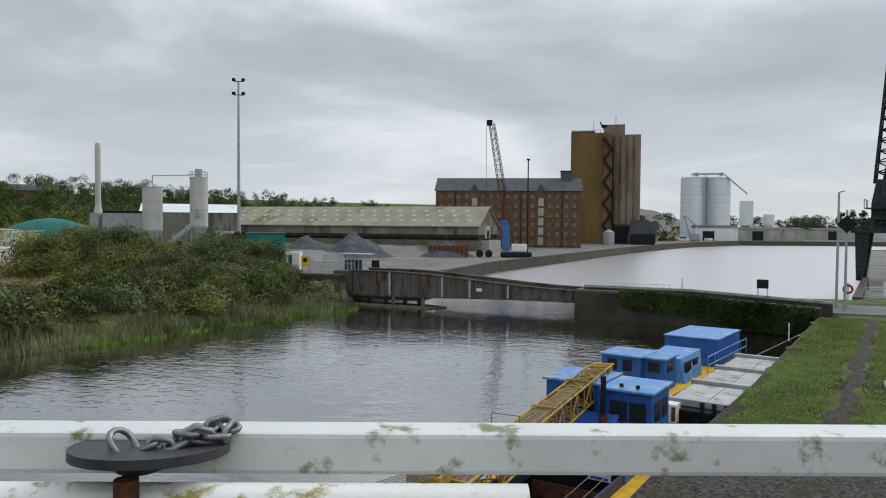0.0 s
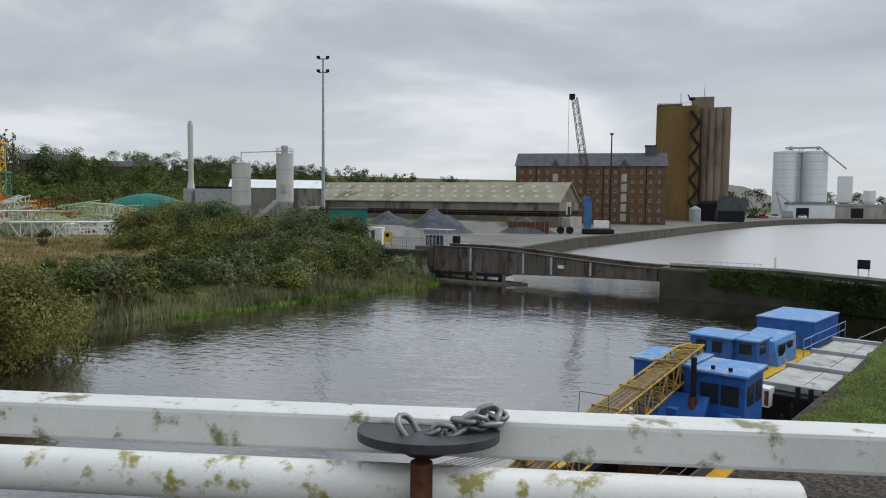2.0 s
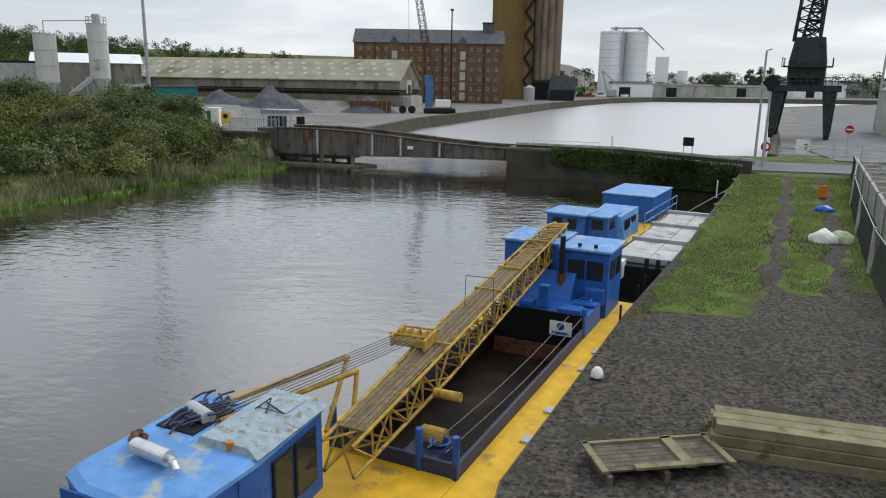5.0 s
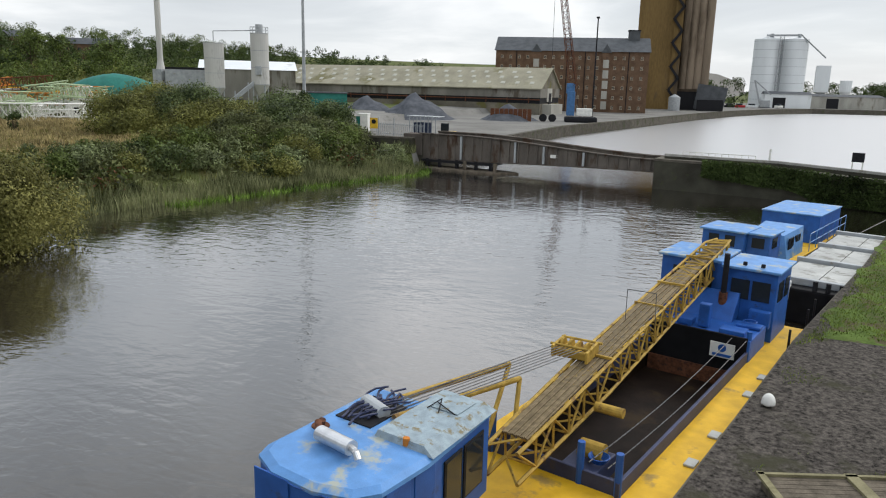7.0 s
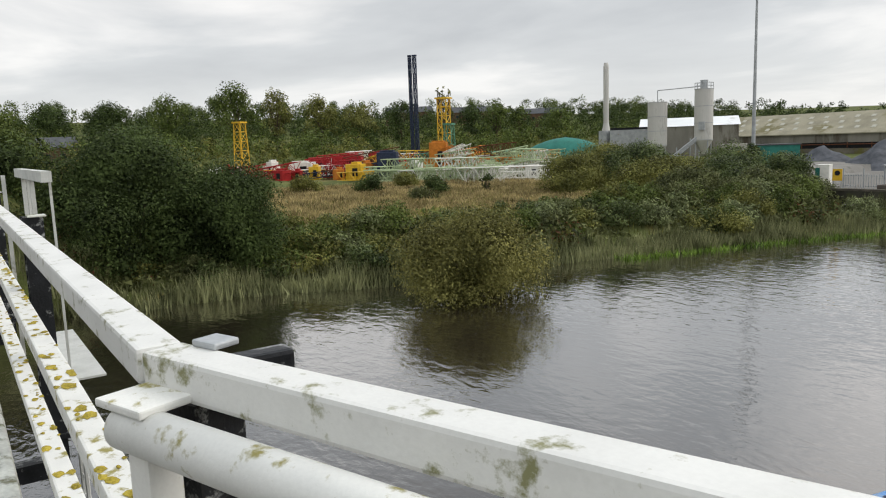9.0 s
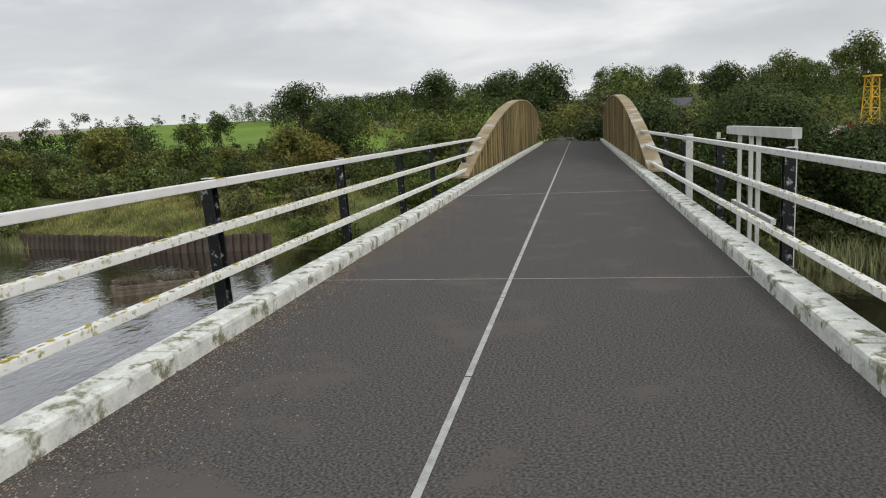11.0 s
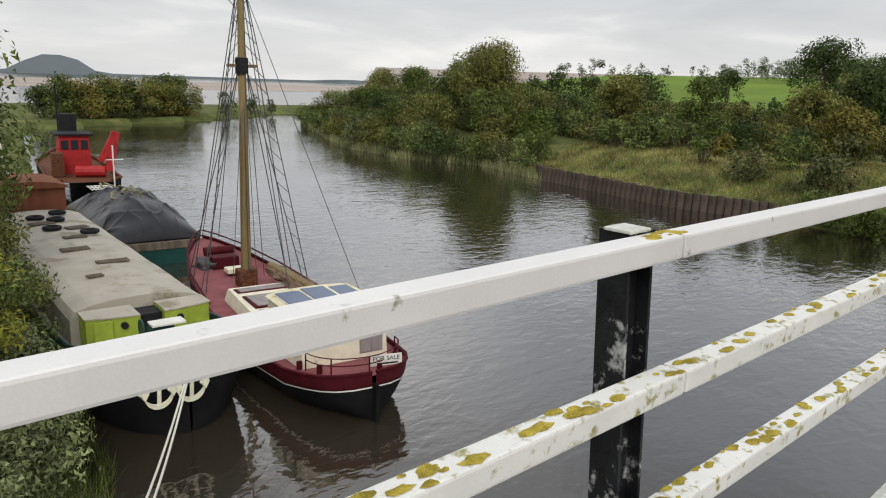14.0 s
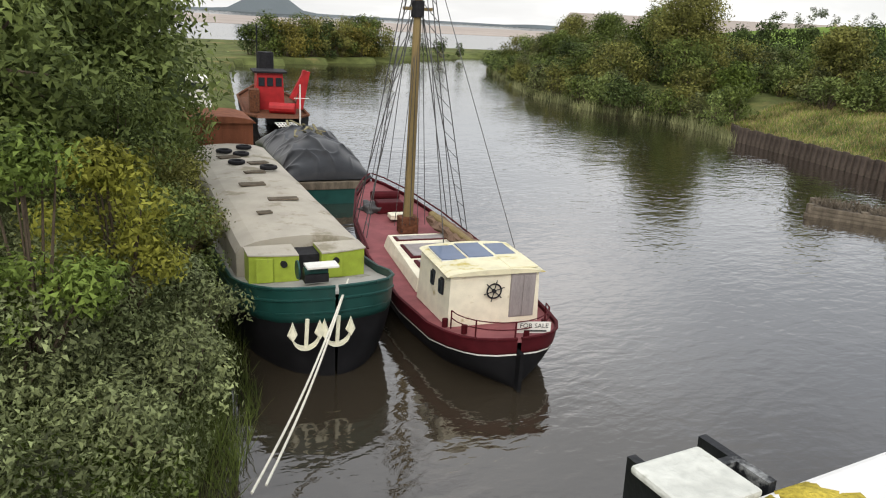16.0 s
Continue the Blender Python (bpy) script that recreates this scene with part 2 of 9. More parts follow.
GREY_GREEN = (0.10, 0.11, 0.04)
M = dict(
    white=mat("white_paint_weathered", (0.63, 0.63, 0.60), 0.45, var=0.06, scale=9, bump=0.05, fine=120, stain=(0.20, 0.20, 0.10), stain_amt=0.45, stain_scale=15),
    white_top=mat("white_paint_rail", (0.64, 0.63, 0.61), 0.4, var=0.05, scale=5, bump=0.04, fine=150, stain=(0.22, 0.21, 0.14), stain_amt=0.27, stain_scale=16),
    lichen_white=mat("white_paint_lichen", (0.68, 0.68, 0.64), 0.5, var=0.06, scale=9, bump=0.06, fine=150, stain=(0.27, 0.24, 0.07), stain_amt=0.47, stain_scale=17),
    kerb=mat("white_kerb_worn", (0.56, 0.57, 0.52), 0.75, var=0.22, scale=7, bump=0.35, fine=60, stain=(0.18, 0.18, 0.115), stain_amt=0.56, stain_scale=6),
    black_paint=mat("black_paint_flaking", (0.012, 0.013, 0.015), 0.45, var=0.4, scale=12, bump=0.2, fine=80, stain=(0.35, 0.36, 0.35), stain_amt=0.44, stain_scale=11),
    asphalt=mat("asphalt_bridge", (0.072, 0.066, 0.061), 0.85, var=0.7, scale=60, bump=0.25, fine=190, stain=(0.088, 0.078, 0.069), stain_amt=0.5, stain_scale=0.9, dist=0.002),
    lichen=mat("yellow_lichen", (0.34, 0.27, 0.045), 0.9, var=0.45, scale=20, bump=0.5, fine=160),
    plate=mat("dark_grey_steel_plate", (0.055, 0.055, 0.06), 0.5, 0.3, var=0.3, scale=12, bump=0.1),
    chain=mat("galvanised_chain", (0.19, 0.19, 0.19), 0.45, 0.7, var=0.35, scale=25, bump=0.2),
    rust=mat("rusty_steel", (0.13, 0.055, 0.03), 0.8, 0.2, var=0.4, scale=9, bump=0.3, stain=(0.05, 0.03, 0.025), stain_amt=0.5, stain_scale=6),
    galv=mat("galvanised_steel", (0.42, 0.44, 0.45), 0.5, 0.5, var=0.15, scale=6),
    concrete=mat("grey_concrete", (0.33, 0.32, 0.29), 0.85, var=0.2, scale=1.2, bump=0.3, stain=(0.17, 0.16, 0.12), stain_amt=0.45, stain_scale=0.8),
    apron=mat("pale_concrete_apron", (0.175, 0.168, 0.152), 0.85, var=0.25, scale=0.12, bump=0.1, stain=(0.11, 0.105, 0.09), stain_amt=0.45, stain_scale=0.15),
    ground=mat("rough_grass_ground", (0.085, 0.10, 0.032), 0.95, var=0.45, scale=0.35, bump=0.5, fine=9, stain=(0.16, 0.14, 0.055), stain_amt=0.45, stain_scale=0.12, dist=0.1),
    hillgrass=mat("green_pasture", (0.13, 0.20, 0.035), 0.95, var=0.25, scale=0.02, bump=0.2, fine=2),
    dirt=mat("brown_gravel_track", (0.062, 0.054, 0.046), 0.95, var=0.85, scale=9, bump=0.9, fine=45, stain=(0.044, 0.042, 0.026), stain_amt=0.5, stain_scale=0.5, dist=0.02),
    mud=mat("estuary_mud", (0.33, 0.28, 0.24), 0.6, var=0.15, scale=0.01, bump=0.0),
    stone=mat("dock_stone_wet", (0.095, 0.085, 0.068), 0.85, var=0.35, scale=1.2, bump=0.5, fine=20, stain=(0.06, 0.065, 0.035), stain_amt=0.5, stain_scale=0.6, piece=0.12),
    dry_field=mat("dry_rough_field", (0.20, 0.16, 0.07), 0.95, var=0.35, scale=0.2, bump=0.4, fine=5, stain=(0.11, 0.12, 0.04), stain_amt=0.42, stain_scale=0.1, dist=0.1),
    water=water_mat(),
)


# ---------------------------------------------------------------- mesh helpers
def link_mesh(name, me, material, parent=None, label=""):
    ob = new(name, me)
    for mm in (material if isinstance(material, (list, tuple)) else [material]):
        me.materials.append(mm)
    if parent:
        ob.parent = parent
    if label:
        ob["label"] = label
    return ob


def part(name, bm, material, parent=None, label="", smooth=False):
    me = bpy.data.meshes.new(name)
    bmesh.ops.recalc_face_normals(bm, faces=bm.faces)
    if smooth:
        for f in bm.faces:
            f.smooth = True
    bm.to_mesh(me)
    bm.free()
    return link_mesh(name, me, material, parent, label)


def thing(name, x, y, z, rz=0.0, label="", category="", group="", kind="", rx=0.0, ry=0.0):
    ob = new(name)
    ob.matrix_basis = pose(x, y, z, rx, ry, rz)
    ob.empty_display_size = 0.3
    return tagged(ob, label, category, group, kind)


def box(bm, c, s, rz=0.0, bevel=0.0, m=None):
    """A block centred at c of size s, turned by rz degrees."""
    mt = (m or Matrix.Identity(4)) @ pose(*c, 0, 0, rz) @ Matrix.Diagonal((*s, 1))
    v = bmesh.ops.create_cube(bm, size=1, matrix=mt)["verts"]
    if bevel:
        es = list({e for q in v for e in q.link_edges})
        bmesh.ops.bevel(bm, geom=es, offset=bevel, segments=2, profile=0.6, affect="EDGES")
    return bm


def B(c, s, rz=0.0, bevel=0.0):
    return box(bmesh.new(), c, s, rz, bevel)


def bar(bm, a, b, r, n=8, r2=None):
    """A round bar from a to b."""
    a, b = Vector(a), Vector(b)
    d = b - a
    mt = Matrix.Translation((a + b) / 2) @ d.to_track_quat("Z", "Y").to_matrix().to_4x4()
    bmesh.ops.create_cone(bm, cap_ends=True, segments=n, radius1=r, radius2=r if r2 is None else r2, depth=d.length, matrix=mt)
    return bm


def beam(bm, a, b, w, h):
    """A square-cut beam from a to b."""
    a, b = Vector(a), Vector(b)
    d = b - a
    mt = Matrix.Translation((a + b) / 2) @ d.to_track_quat("Z", "Y").to_matrix().to_4x4() @ Matrix.Diagonal((w, h, d.length, 1))
    bmesh.ops.create_cube(bm, size=1, matrix=mt)
    return bm


def prism(bm, outline, z0, z1):
    """An upright block over a plan outline."""
    lo = [bm.verts.new((x, y, z0)) for x, y in outline]
    hi = [bm.verts.new((x, y, z1)) for x, y in outline]
    k = len(outline)
    bm.faces.new(lo[::-1])
    bm.faces.new(hi)
    for i in range(k):
        bm.faces.new((lo[i], lo[(i + 1) % k], hi[(i + 1) % k], hi[i]))
    return bm


def loft(bm, rings, close=True, caps=True):
    """Skin over rings of equally many points."""
    vs = [[bm.verts.new(p) for p in ring] for ring in rings]
    k = len(rings[0])
    for a, b in zip(vs, vs[1:]):
        for i in range(k if close else k - 1):
            bm.faces.new((a[i], a[(i + 1) % k], b[(i + 1) % k], b[i]))
    if caps and close:
        bm.faces.new(vs[0][::-1])
        bm.faces.new(vs[-1])
    return bm


def lattice(bm, a, b, w0, w1, r, bays, rr=None, up=(0, 0, 1)):
    """A four-chord lattice boom from a to b, w0 wide at a and w1 at b."""
    a, b = Vector(a), Vector(b)
    d = (b - a).normalized()
    side = d.cross(Vector(up)).normalized()
    vert = side.cross(d).normalized()
    rr = rr or r * 0.55

    def ring(t):
        w = (w0 + (w1 - w0) * t) / 2
        c = a + (b - a) * t
        return [c + side * w * sx + vert * w * sz for sx, sz in ((1, 1), (-1, 1), (-1, -1), (1, -1))]
    r0, r1 = ring(0), ring(1)
    for i in range(4):
        bar(bm, r0[i], r1[i], r, 5)
    for k in range(bays):
        p, q = ring(k / bays), ring((k + 1) / bays)
        for i in range(4):
            j = (i + 1) % 4
            bar(bm, p[i], q[j], rr, 4) if k % 2 else bar(bm, p[j], q[i], rr, 4)
            if k:
                bar(bm, p[i], p[j], rr, 4)
    return bm


def fast_mesh(name, verts, faces_n, material, parent=None, smooth=False):
    """A mesh of loose faces with faces_n corners each, the corners one after another."""
    me = bpy.data.meshes.new(name)
    nv = len(verts)
    nf = nv // faces_n
    me.vertices.add(nv)
    me.vertices.foreach_set("co", np.asarray(verts, dtype=np.float32).ravel())
    me.loops.add(nv)
    me.loops.foreach_set("vertex_index", np.arange(nv, dtype=np.int32))
    me.polygons.add(nf)
    me.polygons.foreach_set("loop_start", np.arange(0, nv, faces_n, dtype=np.int32))
    me.polygons.foreach_set("loop_total", np.full(nf, faces_n, dtype=np.int32))
    me.update()
    me.validate()
    return link_mesh(name, me, material, parent)


rng = np.random.default_rng(7)


def leaf_faces(cent, size, up=0.35):
    """Small pointed leaf faces round the given centres; where a centre carries a direction, the leaf faces roughly that way."""
    n = len(cent)
    a = rng.normal(size=(n, 3))
    if cent.shape[1] == 6:
        a = a * 0.5 + cent[:, 3:] * 0.95
        a[:, 2] += 0.25
        cent = cent[:, :3]
    else:
        a[:, 2] += up * np.sign(rng.random(n) - 0.3)
    a /= np.linalg.norm(a, axis=1)[:, None]
    h = rng.normal(size=(n, 3))
    u = np.cross(a, h)
    u /= np.linalg.norm(u, axis=1)[:, None] + 1e-9
    v = np.cross(a, u)
    sz = size * rng.uniform(0.6, 1.4, n)[:, None]
    q = np.empty((n, 3, 3))
    q[:, 0], q[:, 1], q[:, 2] = cent - u * sz - v * sz * 0.35, cent - u * sz * 0.3 + v * sz * 0.75, cent + u * sz * 1.15
    return q.reshape(-1, 3)


def crown_points(clumps, per, shell=0.55):
    """Points in and on round clumps (x, y, z, rx, rz)."""
    out = []
    for x, y, z, rx, rz in clumps:
        k = max(3, int(per * rx * rx))
        d = rng.normal(size=(k, 3))
        d /= np.linalg.norm(d, axis=1)[:, None]
        rad = shell + (1.32 - shell) * rng.random(k) ** 0.95
        p = d * rad[:, None] * np.array((rx, rx, rz)) + np.array((x, y, z))
        # the leaf turns away from the clump's middle
        out.append(np.concatenate([p, d], 1))
    return np.concatenate(out)


# ---------------------------------------------------------------- ground and water
CANAL = [(5.0, 16.9), (6.1, 21.7), (7.6, 28.4), (11.1, 41.7), (18.2, 71.5), (6, 76), (-3, 77), (-3, 84), (24, 90), (29, 113), (58, 260), (110, 330), (230, 400),
         (230, 430), (120, 408), (60, 388), (28, 375), (8, 335), (-2, 300), (-12, 250), (-22, 185), (-28.5, 143), (-28.5, 92), (-30.6, 82), (-28, 74), (-32, 62), (-35, 49),
         (-37.4, 41), (-37, 33), (-39, 26), (-42, 19), (-43, 11), (-47, 0), (-51, -14), (-53, -26), (-52, -33), (-56, -50), (-60, -63),
         (-56, -73), (-58, -88), (-79, -135), (-118, -200), (-134, -196), (-108, -186), (-64, -151), (-36, -137), (-26, -131), (-18, -90), (-9, -46), (-5.6, -40),
         (-2.2, -24), (-1.9, -18.5), (-0.4, -14.6), (2.6, -9), (4.2, 0), (4.6, 10)]


def signed(px, py, poly):
    """Distance to a plan outline, negative inside."""
    d = np.full(px.shape, 1e9)
    inside = np.zeros(px.shape, bool)
    k = len(poly)
    for i in range(k):
        (x0, y0), (x1, y1) = poly[i], poly[(i + 1) % k]
        ex, ey = x1 - x0, y1 - y0
        t = np.clip(((px - x0) * ex + (py - y0) * ey) / (ex * ex + ey * ey), 0, 1)
        d = np.minimum(d, np.hypot(px - x0 - t * ex, py - y0 - t * ey))
        hit = ((y0 > py) != (y1 > py)) & (px < (x1 - x0) * (py - y0) / ((y1 - y0) if y1 != y0 else 1e-9) + x0)
        inside ^= hit
    return np.where(inside, -d, d)


def smooth(a, b, v):
    t = np.clip((v - a) / (b - a), 0, 1)
    return t * t * (3 - 2 * t)


def bumps(x, y):
    return (np.sin(x * 0.31 + 1.3 * np.sin(y * 0.17)) + np.sin(y * 0.27 + x * 0.11 + 2) + 0.5 * np.sin(x * 0.9 - y * 0.7)) / 2.5


def land(x, y):
    """Height of the ground."""
    x, y = np.asarray(x, float), np.asarray(y, float)
    sd = signed(x, y, CANAL)
    west = x < -0.155 * np.clip(y, -400, 60) - 14
    west &= ~((y > 78) & (x > -62 - 0.0 * y)) | (x < -62)
    # west bank: reeds, scrub and a rough field, then a long hill
    start = np.where(y > 25, 150.0, np.where(y < 0, 62.0, 62 + 88 * np.clip(y / 25, 0, 1)))
    hill = np.where(y > 10, 23.0, 15.0) * smooth(0, 260, sd - start) + 0.012 * np.clip(sd - start - 200, 0, 600)
    field = -8.3 + 0.9 * smooth(0, 3, sd) + 2.3 * smooth(2.5, 11, sd) + 0.5 * smooth(20, 60, sd) + 0.9 * smooth(60, 140, sd)
    zw = field + hill + 0.18 * bumps(x, y) * smooth(1, 8, sd)
    # road embankment on the west side
    emb = -0.35 - np.clip((np.abs(y - 0.7) - 4.2) * 0.55, 0, 9) - np.clip((-50 - x) * -0.9, 0, 9)
    zw = np.where(x < -44, np.maximum(zw, np.where(x < -170, -99, emb)), zw)
    # east quay
    ze = np.full(x.shape, QUAY) + 0.02 * bumps(x * 2, y * 2)
    se = y < -6
    bank = -8.3 + 1.5 * smooth(0, 2.0, sd) + 1.8 * smooth(1.5, 8, sd)
    ze = np.where(se, bank + 0.15 * bumps(x, y), ze)
    embe = -0.35 - np.clip((np.abs(y - 1.5) - 6.5) * 0.8, 0, 9) - np.clip((15 - x) * 0.9, 0, 9)
    ze = np.where(x > 5, np.maximum(ze, embe), ze)
    z = np.where(west, zw, ze)
    # low far shore and the estuary in the south
    z = np.where(y < -125, np.where(x < -72 + 0.55 * (y + 125) * 0 - 0.8 * (-(y + 125)), np.minimum(z, -6.9 + 1.2 * hill), -7.0 - 6.0 * smooth(215, 260, -y)), z)
    z = np.where((sd < 1.35) & (y > 9) & (y < 71) & (x > 4.4) & (x < 30), -11.0, z)
    z = np.where((sd < 1.8) & (y > 68) & (y < 80) & (x > -5) & (x < 20), -11.0, z)
    z = np.where((y > 130) & (sd < 0.07 * (y - 60)), -11.0, z)
    z = np.where((sd < np.maximum(1.5, 0.05 * (y - 55))) & (y > 84) & (x < -13 + (y - 92) * 0.25), -11.0, z)
    z = np.where(sd < 0.0, -11.0, z)
    return z


def axis(lo, hi, fine, near, growth):
    vals = list(np.arange(near[0], near[1] + 1e-6, fine))
    s, v = fine, near[1]
    while v < hi:
        s *= growth
        v += s
        vals.append(v)
    s, v = fine, near[0]
    while v > lo:
        s *= growth
        v -= s
        vals.insert(0, v)
    return np.array(vals)


gx, gy = axis(-3500, 3500, 1.25, (-75, 40), 1.06), axis(-4000, 3500, 1.25, (-70, 95), 1.06)
GX, GY = np.meshgrid(gx, gy)
GZ = land(GX, GY)
nx, ny = len(gx), len(gy)
idx = np.arange(nx * ny).reshape(ny, nx)
quads = np.stack([idx[:-1, :-1], idx[:-1, 1:], idx[1:, 1:], idx[1:, :-1]], -1).reshape(-1, 4)
me = bpy.data.meshes.new("ground")
me.vertices.add(nx * ny)
me.vertices.foreach_set("co", np.stack([GX, GY, GZ], -1).astype(np.float32).ravel())
me.loops.add(quads.size)
me.loops.foreach_set("vertex_index", quads.astype(np.int32).ravel())
me.polygons.add(len(quads))
me.polygons.foreach_set("loop_start", np.arange(0, quads.size, 4, dtype=np.int32))
me.polygons.foreach_set("loop_total", np.full(len(quads), 4, dtype=np.int32))
me.polygons.foreach_set("use_smooth", np.ones(len(quads), bool))
cx, cy = GX[:-1, :-1].ravel(), GY[:-1, :-1].ravel()
kind = np.zeros(len(quads), np.int32)
csd = signed(cx, cy, CANAL)
cw = cx < -0.155 * np.clip(cy, -400, 60) - 14
kind[cw & (csd > 95) & (cy < 20)] = 1
kind[cw & (csd > 15) & (csd < 62) & (cy > 2) & (cy < 80)] = 5
kind[(cy < -300)] = 3
kind[(~cw) & (cy > 8) & (cx > 4.6) & (cy < 30 + 0.4 * (cx - 8))] = 2
kind[(~cw) & (cy > 92) & (cy < 300)] = 4
kind[cw & (cy > 78) & (cx > -75)] = 4
me.polygons.foreach_set("material_index", kind)
me.update()
ground = tagged(link_mesh("ground", me, [M["ground"], M["hillgrass"], M["dirt"], M["mud"], M["apron"], M["dry_field"]]), "rough grass, gravel and concrete ground round the canal", "ground", kind="structure")

bm = bmesh.new()
bmesh.ops.create_grid(bm, x_segments=2, y_segments=2, size=3500)
water = part("water", bm, M["water"])
water.location = (0, 0, WATER)
tagged(water, "brown-grey canal water with wind ripples", "water", kind="structure")

# ---------------------------------------------------------------- swing bridge: deck, kerbs, parapets
YN, YS, TOP, MID, LOW = 3.17, -1.92, 1.10, 0.715, 0.32
XJ, FLARE = 3.22, 0.44
A0, A1, ATOP = -15.2, -61.5, 2.72

bm = bmesh.new()
prism(bm, [(-63, -1.31), (60, -1.31), (60, 2.77), (-63, 2.77)], -0.5, 0.0)
deck = tagged(part("road", bm, M["asphalt"]), "worn grey asphalt bridge carriageway", "road", kind="structure")
bm = bmesh.new()
loft(bm, [[(x, y - 2.3, z - 0.6), (x, y + 2.3, z - 0.6), (x, y + 2.3, z), (x, y - 2.3, z)] for x, y, z in ((-63.01, 0.7, -0.004), (-80, 1.0, 0.05), (-95, 2.0, 0.2), (-110, 3.8, 0.4), (-125, 6.6, 0.75), (-140, 10.5, 1.2), (-155, 15.5, 1.8))])
tagged(part("road", bm, M["asphalt"]), "asphalt road climbing away between hedges", "road", kind="structure")
# footway wing where the parapet flares out
bm = bmesh.new()
prism(bm, [(XJ - 0.2, 2.774), (30, 2.774), (30, 9), (16, 9), (XJ, 3.28)], -0.5, -0.01)
tagged(part("pavement", bm, M["asphalt"]), "grey asphalt footway widening at the bridge end", "pavement", kind="structure")
# painted centre line and joints across the road
bm = bmesh.new()
for i in range(51):
    x0, x1 = 40 - i * 2.0, 38.02 - i * 2.0
    bm.faces.new([bm.verts.new(p) for p in ((x0, 0.56, 0.004), (x1, 0.56, 0.004), (x1, 0.60, 0.004), (x0, 0.60, 0.004))])
for x, w in ((-11.3, 0.035), (-2.75, 0.016), (8.4, 0.03)):
    bm.faces.new([bm.verts.new(p) for p in ((x, -1.3, 0.005), (x + w, -1.3, 0.005), (x + w, 2.76, 0.005), (x, 2.76, 0.005))])
M["joint"] = mat("pale_joint_sealant", (0.33, 0.33, 0.31), 0.8, var=0.25, scale=8)
tagged(part("road_marking", bm, M["joint"]), "thin pale joint lines along and across the asphalt", "road marking", kind="structure")


# loose sandy chippings swept against the south kerb, thinning out towards the wheel track
M["grit"] = mat("sandy_chippings", (0.19, 0.15, 0.108), 0.95, var=0.6, scale=9, bump=0.1, fine=80, island=0.35)
gr = np.random.default_rng(31)
gv, gf = [], []
for _ in range(15000):
    x = gr.uniform(-10.5, 5.5)
    y = -1.30 + gr.exponential(0.24 + 0.10 * math.sin(x * 0.8) + 0.06 * math.sin(x * 2.7 + 1))
    if y > 0.4:
        continue
    r, a = gr.uniform(0.0025, 0.0065), gr.uniform(0, 6.3)
    k = len(gv)
    for i in range(4):
        q = a + i * math.pi / 2 + gr.uniform(-0.4, 0.4)
        gv.append((x + r * 1.3 * math.cos(q), y + r * math.sin(q), 0.001))
    gv.append((x + gr.uniform(-0.3, 0.3) * r, y, 0.001 + r * gr.uniform(0.6, 1.1)))
    gf += [(k + i, k + (i + 1) % 4, k + 4) for i in range(4)]
gme = bpy.data.meshes.new("road_grit")
gme.from_pydata(gv, [], gf)
gme.materials.append(M["grit"])
tagged(new("road_grit", gme), "sandy brown chippings swept along the kerb", "grit", kind="stuff")


def kerb_run(y0, y1, x0, x1, name, label):
    """A row of rounded painted kerb lengths."""
    root = thing(name, 0, 0, 0, label=label, category="kerb", kind="structure")
    n = int(abs(x1 - x0) / 1.9)
    for i in range(n):
        a, b = x0 + (x1 - x0) * i / n, x0 + (x1 - x0) * (i + 1) / n
        bm = bmesh.new()
        box(bm, ((a + b) / 2, (y0 + y1) / 2, 0.02), (abs(b - a) - 0.012, abs(y1 - y0), 0.24), bevel=0.035)
        part("kerb_stone", bm, M["kerb"], root)
    return root


kerb_run(2.755, 3.02, 3.6, -14, "kerb", "worn white-painted kerb with green stains")
kerb_run(-1.55, -1.29, 8, -14, "kerb", "chipped white-painted kerb along the bridge")
kerb_run(2.755, 3.02, -14, -62, "kerb", "worn white-painted kerb below the arch girder")
kerb_run(-1.55, -1.29, -14, -62, "kerb", "chipped white-painted kerb below the arch girder")


def rail_piece(bm, a, b, h=0.062, w=0.075):
    a, b = Vector(a), Vector(b)
    d = (b - a)
    ang = math.degrees(math.atan2(d.y, d.x))
    box(bm, (a + b) / 2 - Vector((0, 0, h / 2)), (d.length, w, h), ang, bevel=0.008)
    return bm


def post(parent, x, y, lean=0.0, rz=0):
    """A black rolled-steel post: web and two flanges, a foot bracket and a painted cap."""
    bm = bmesh.new()
    s = lean
    sec = [(-0.061, -0.05), (-0.049, -0.05), (-0.049, -0.006), (0.049, -0.006), (0.049, -0.05), (0.061, -0.05)]
    sec += [(-u, -w) for u, w in sec]
    loft(bm, [[(x + u, y - s + w, -0.42) for u, w in sec], [(x + u, y + w, TOP + 0.005) for u, w in sec]])
    p = part("post", bm, M["black_paint"], parent, "black steel post with flaking paint")
    bm = B((x, y - s * 0.9, -0.12), (0.16, 0.2, 0.03))
    part("bracket", bm, M["black_paint"], p)
    inward = 1 if y < 0 else -1
    part("outrigger", B((x, y - s * 0.9 + inward * 0.26, -0.3), (0.1, 0.62, 0.1)), M["black_paint"], p)
    bm = B((x + 0.03, y + 0.02, TOP + 0.01), (0.10, 0.09, 0.010), bevel=0.004)
    part("cap", bm, M["kerb"], p, "white cap crusted with lichen")
    return p


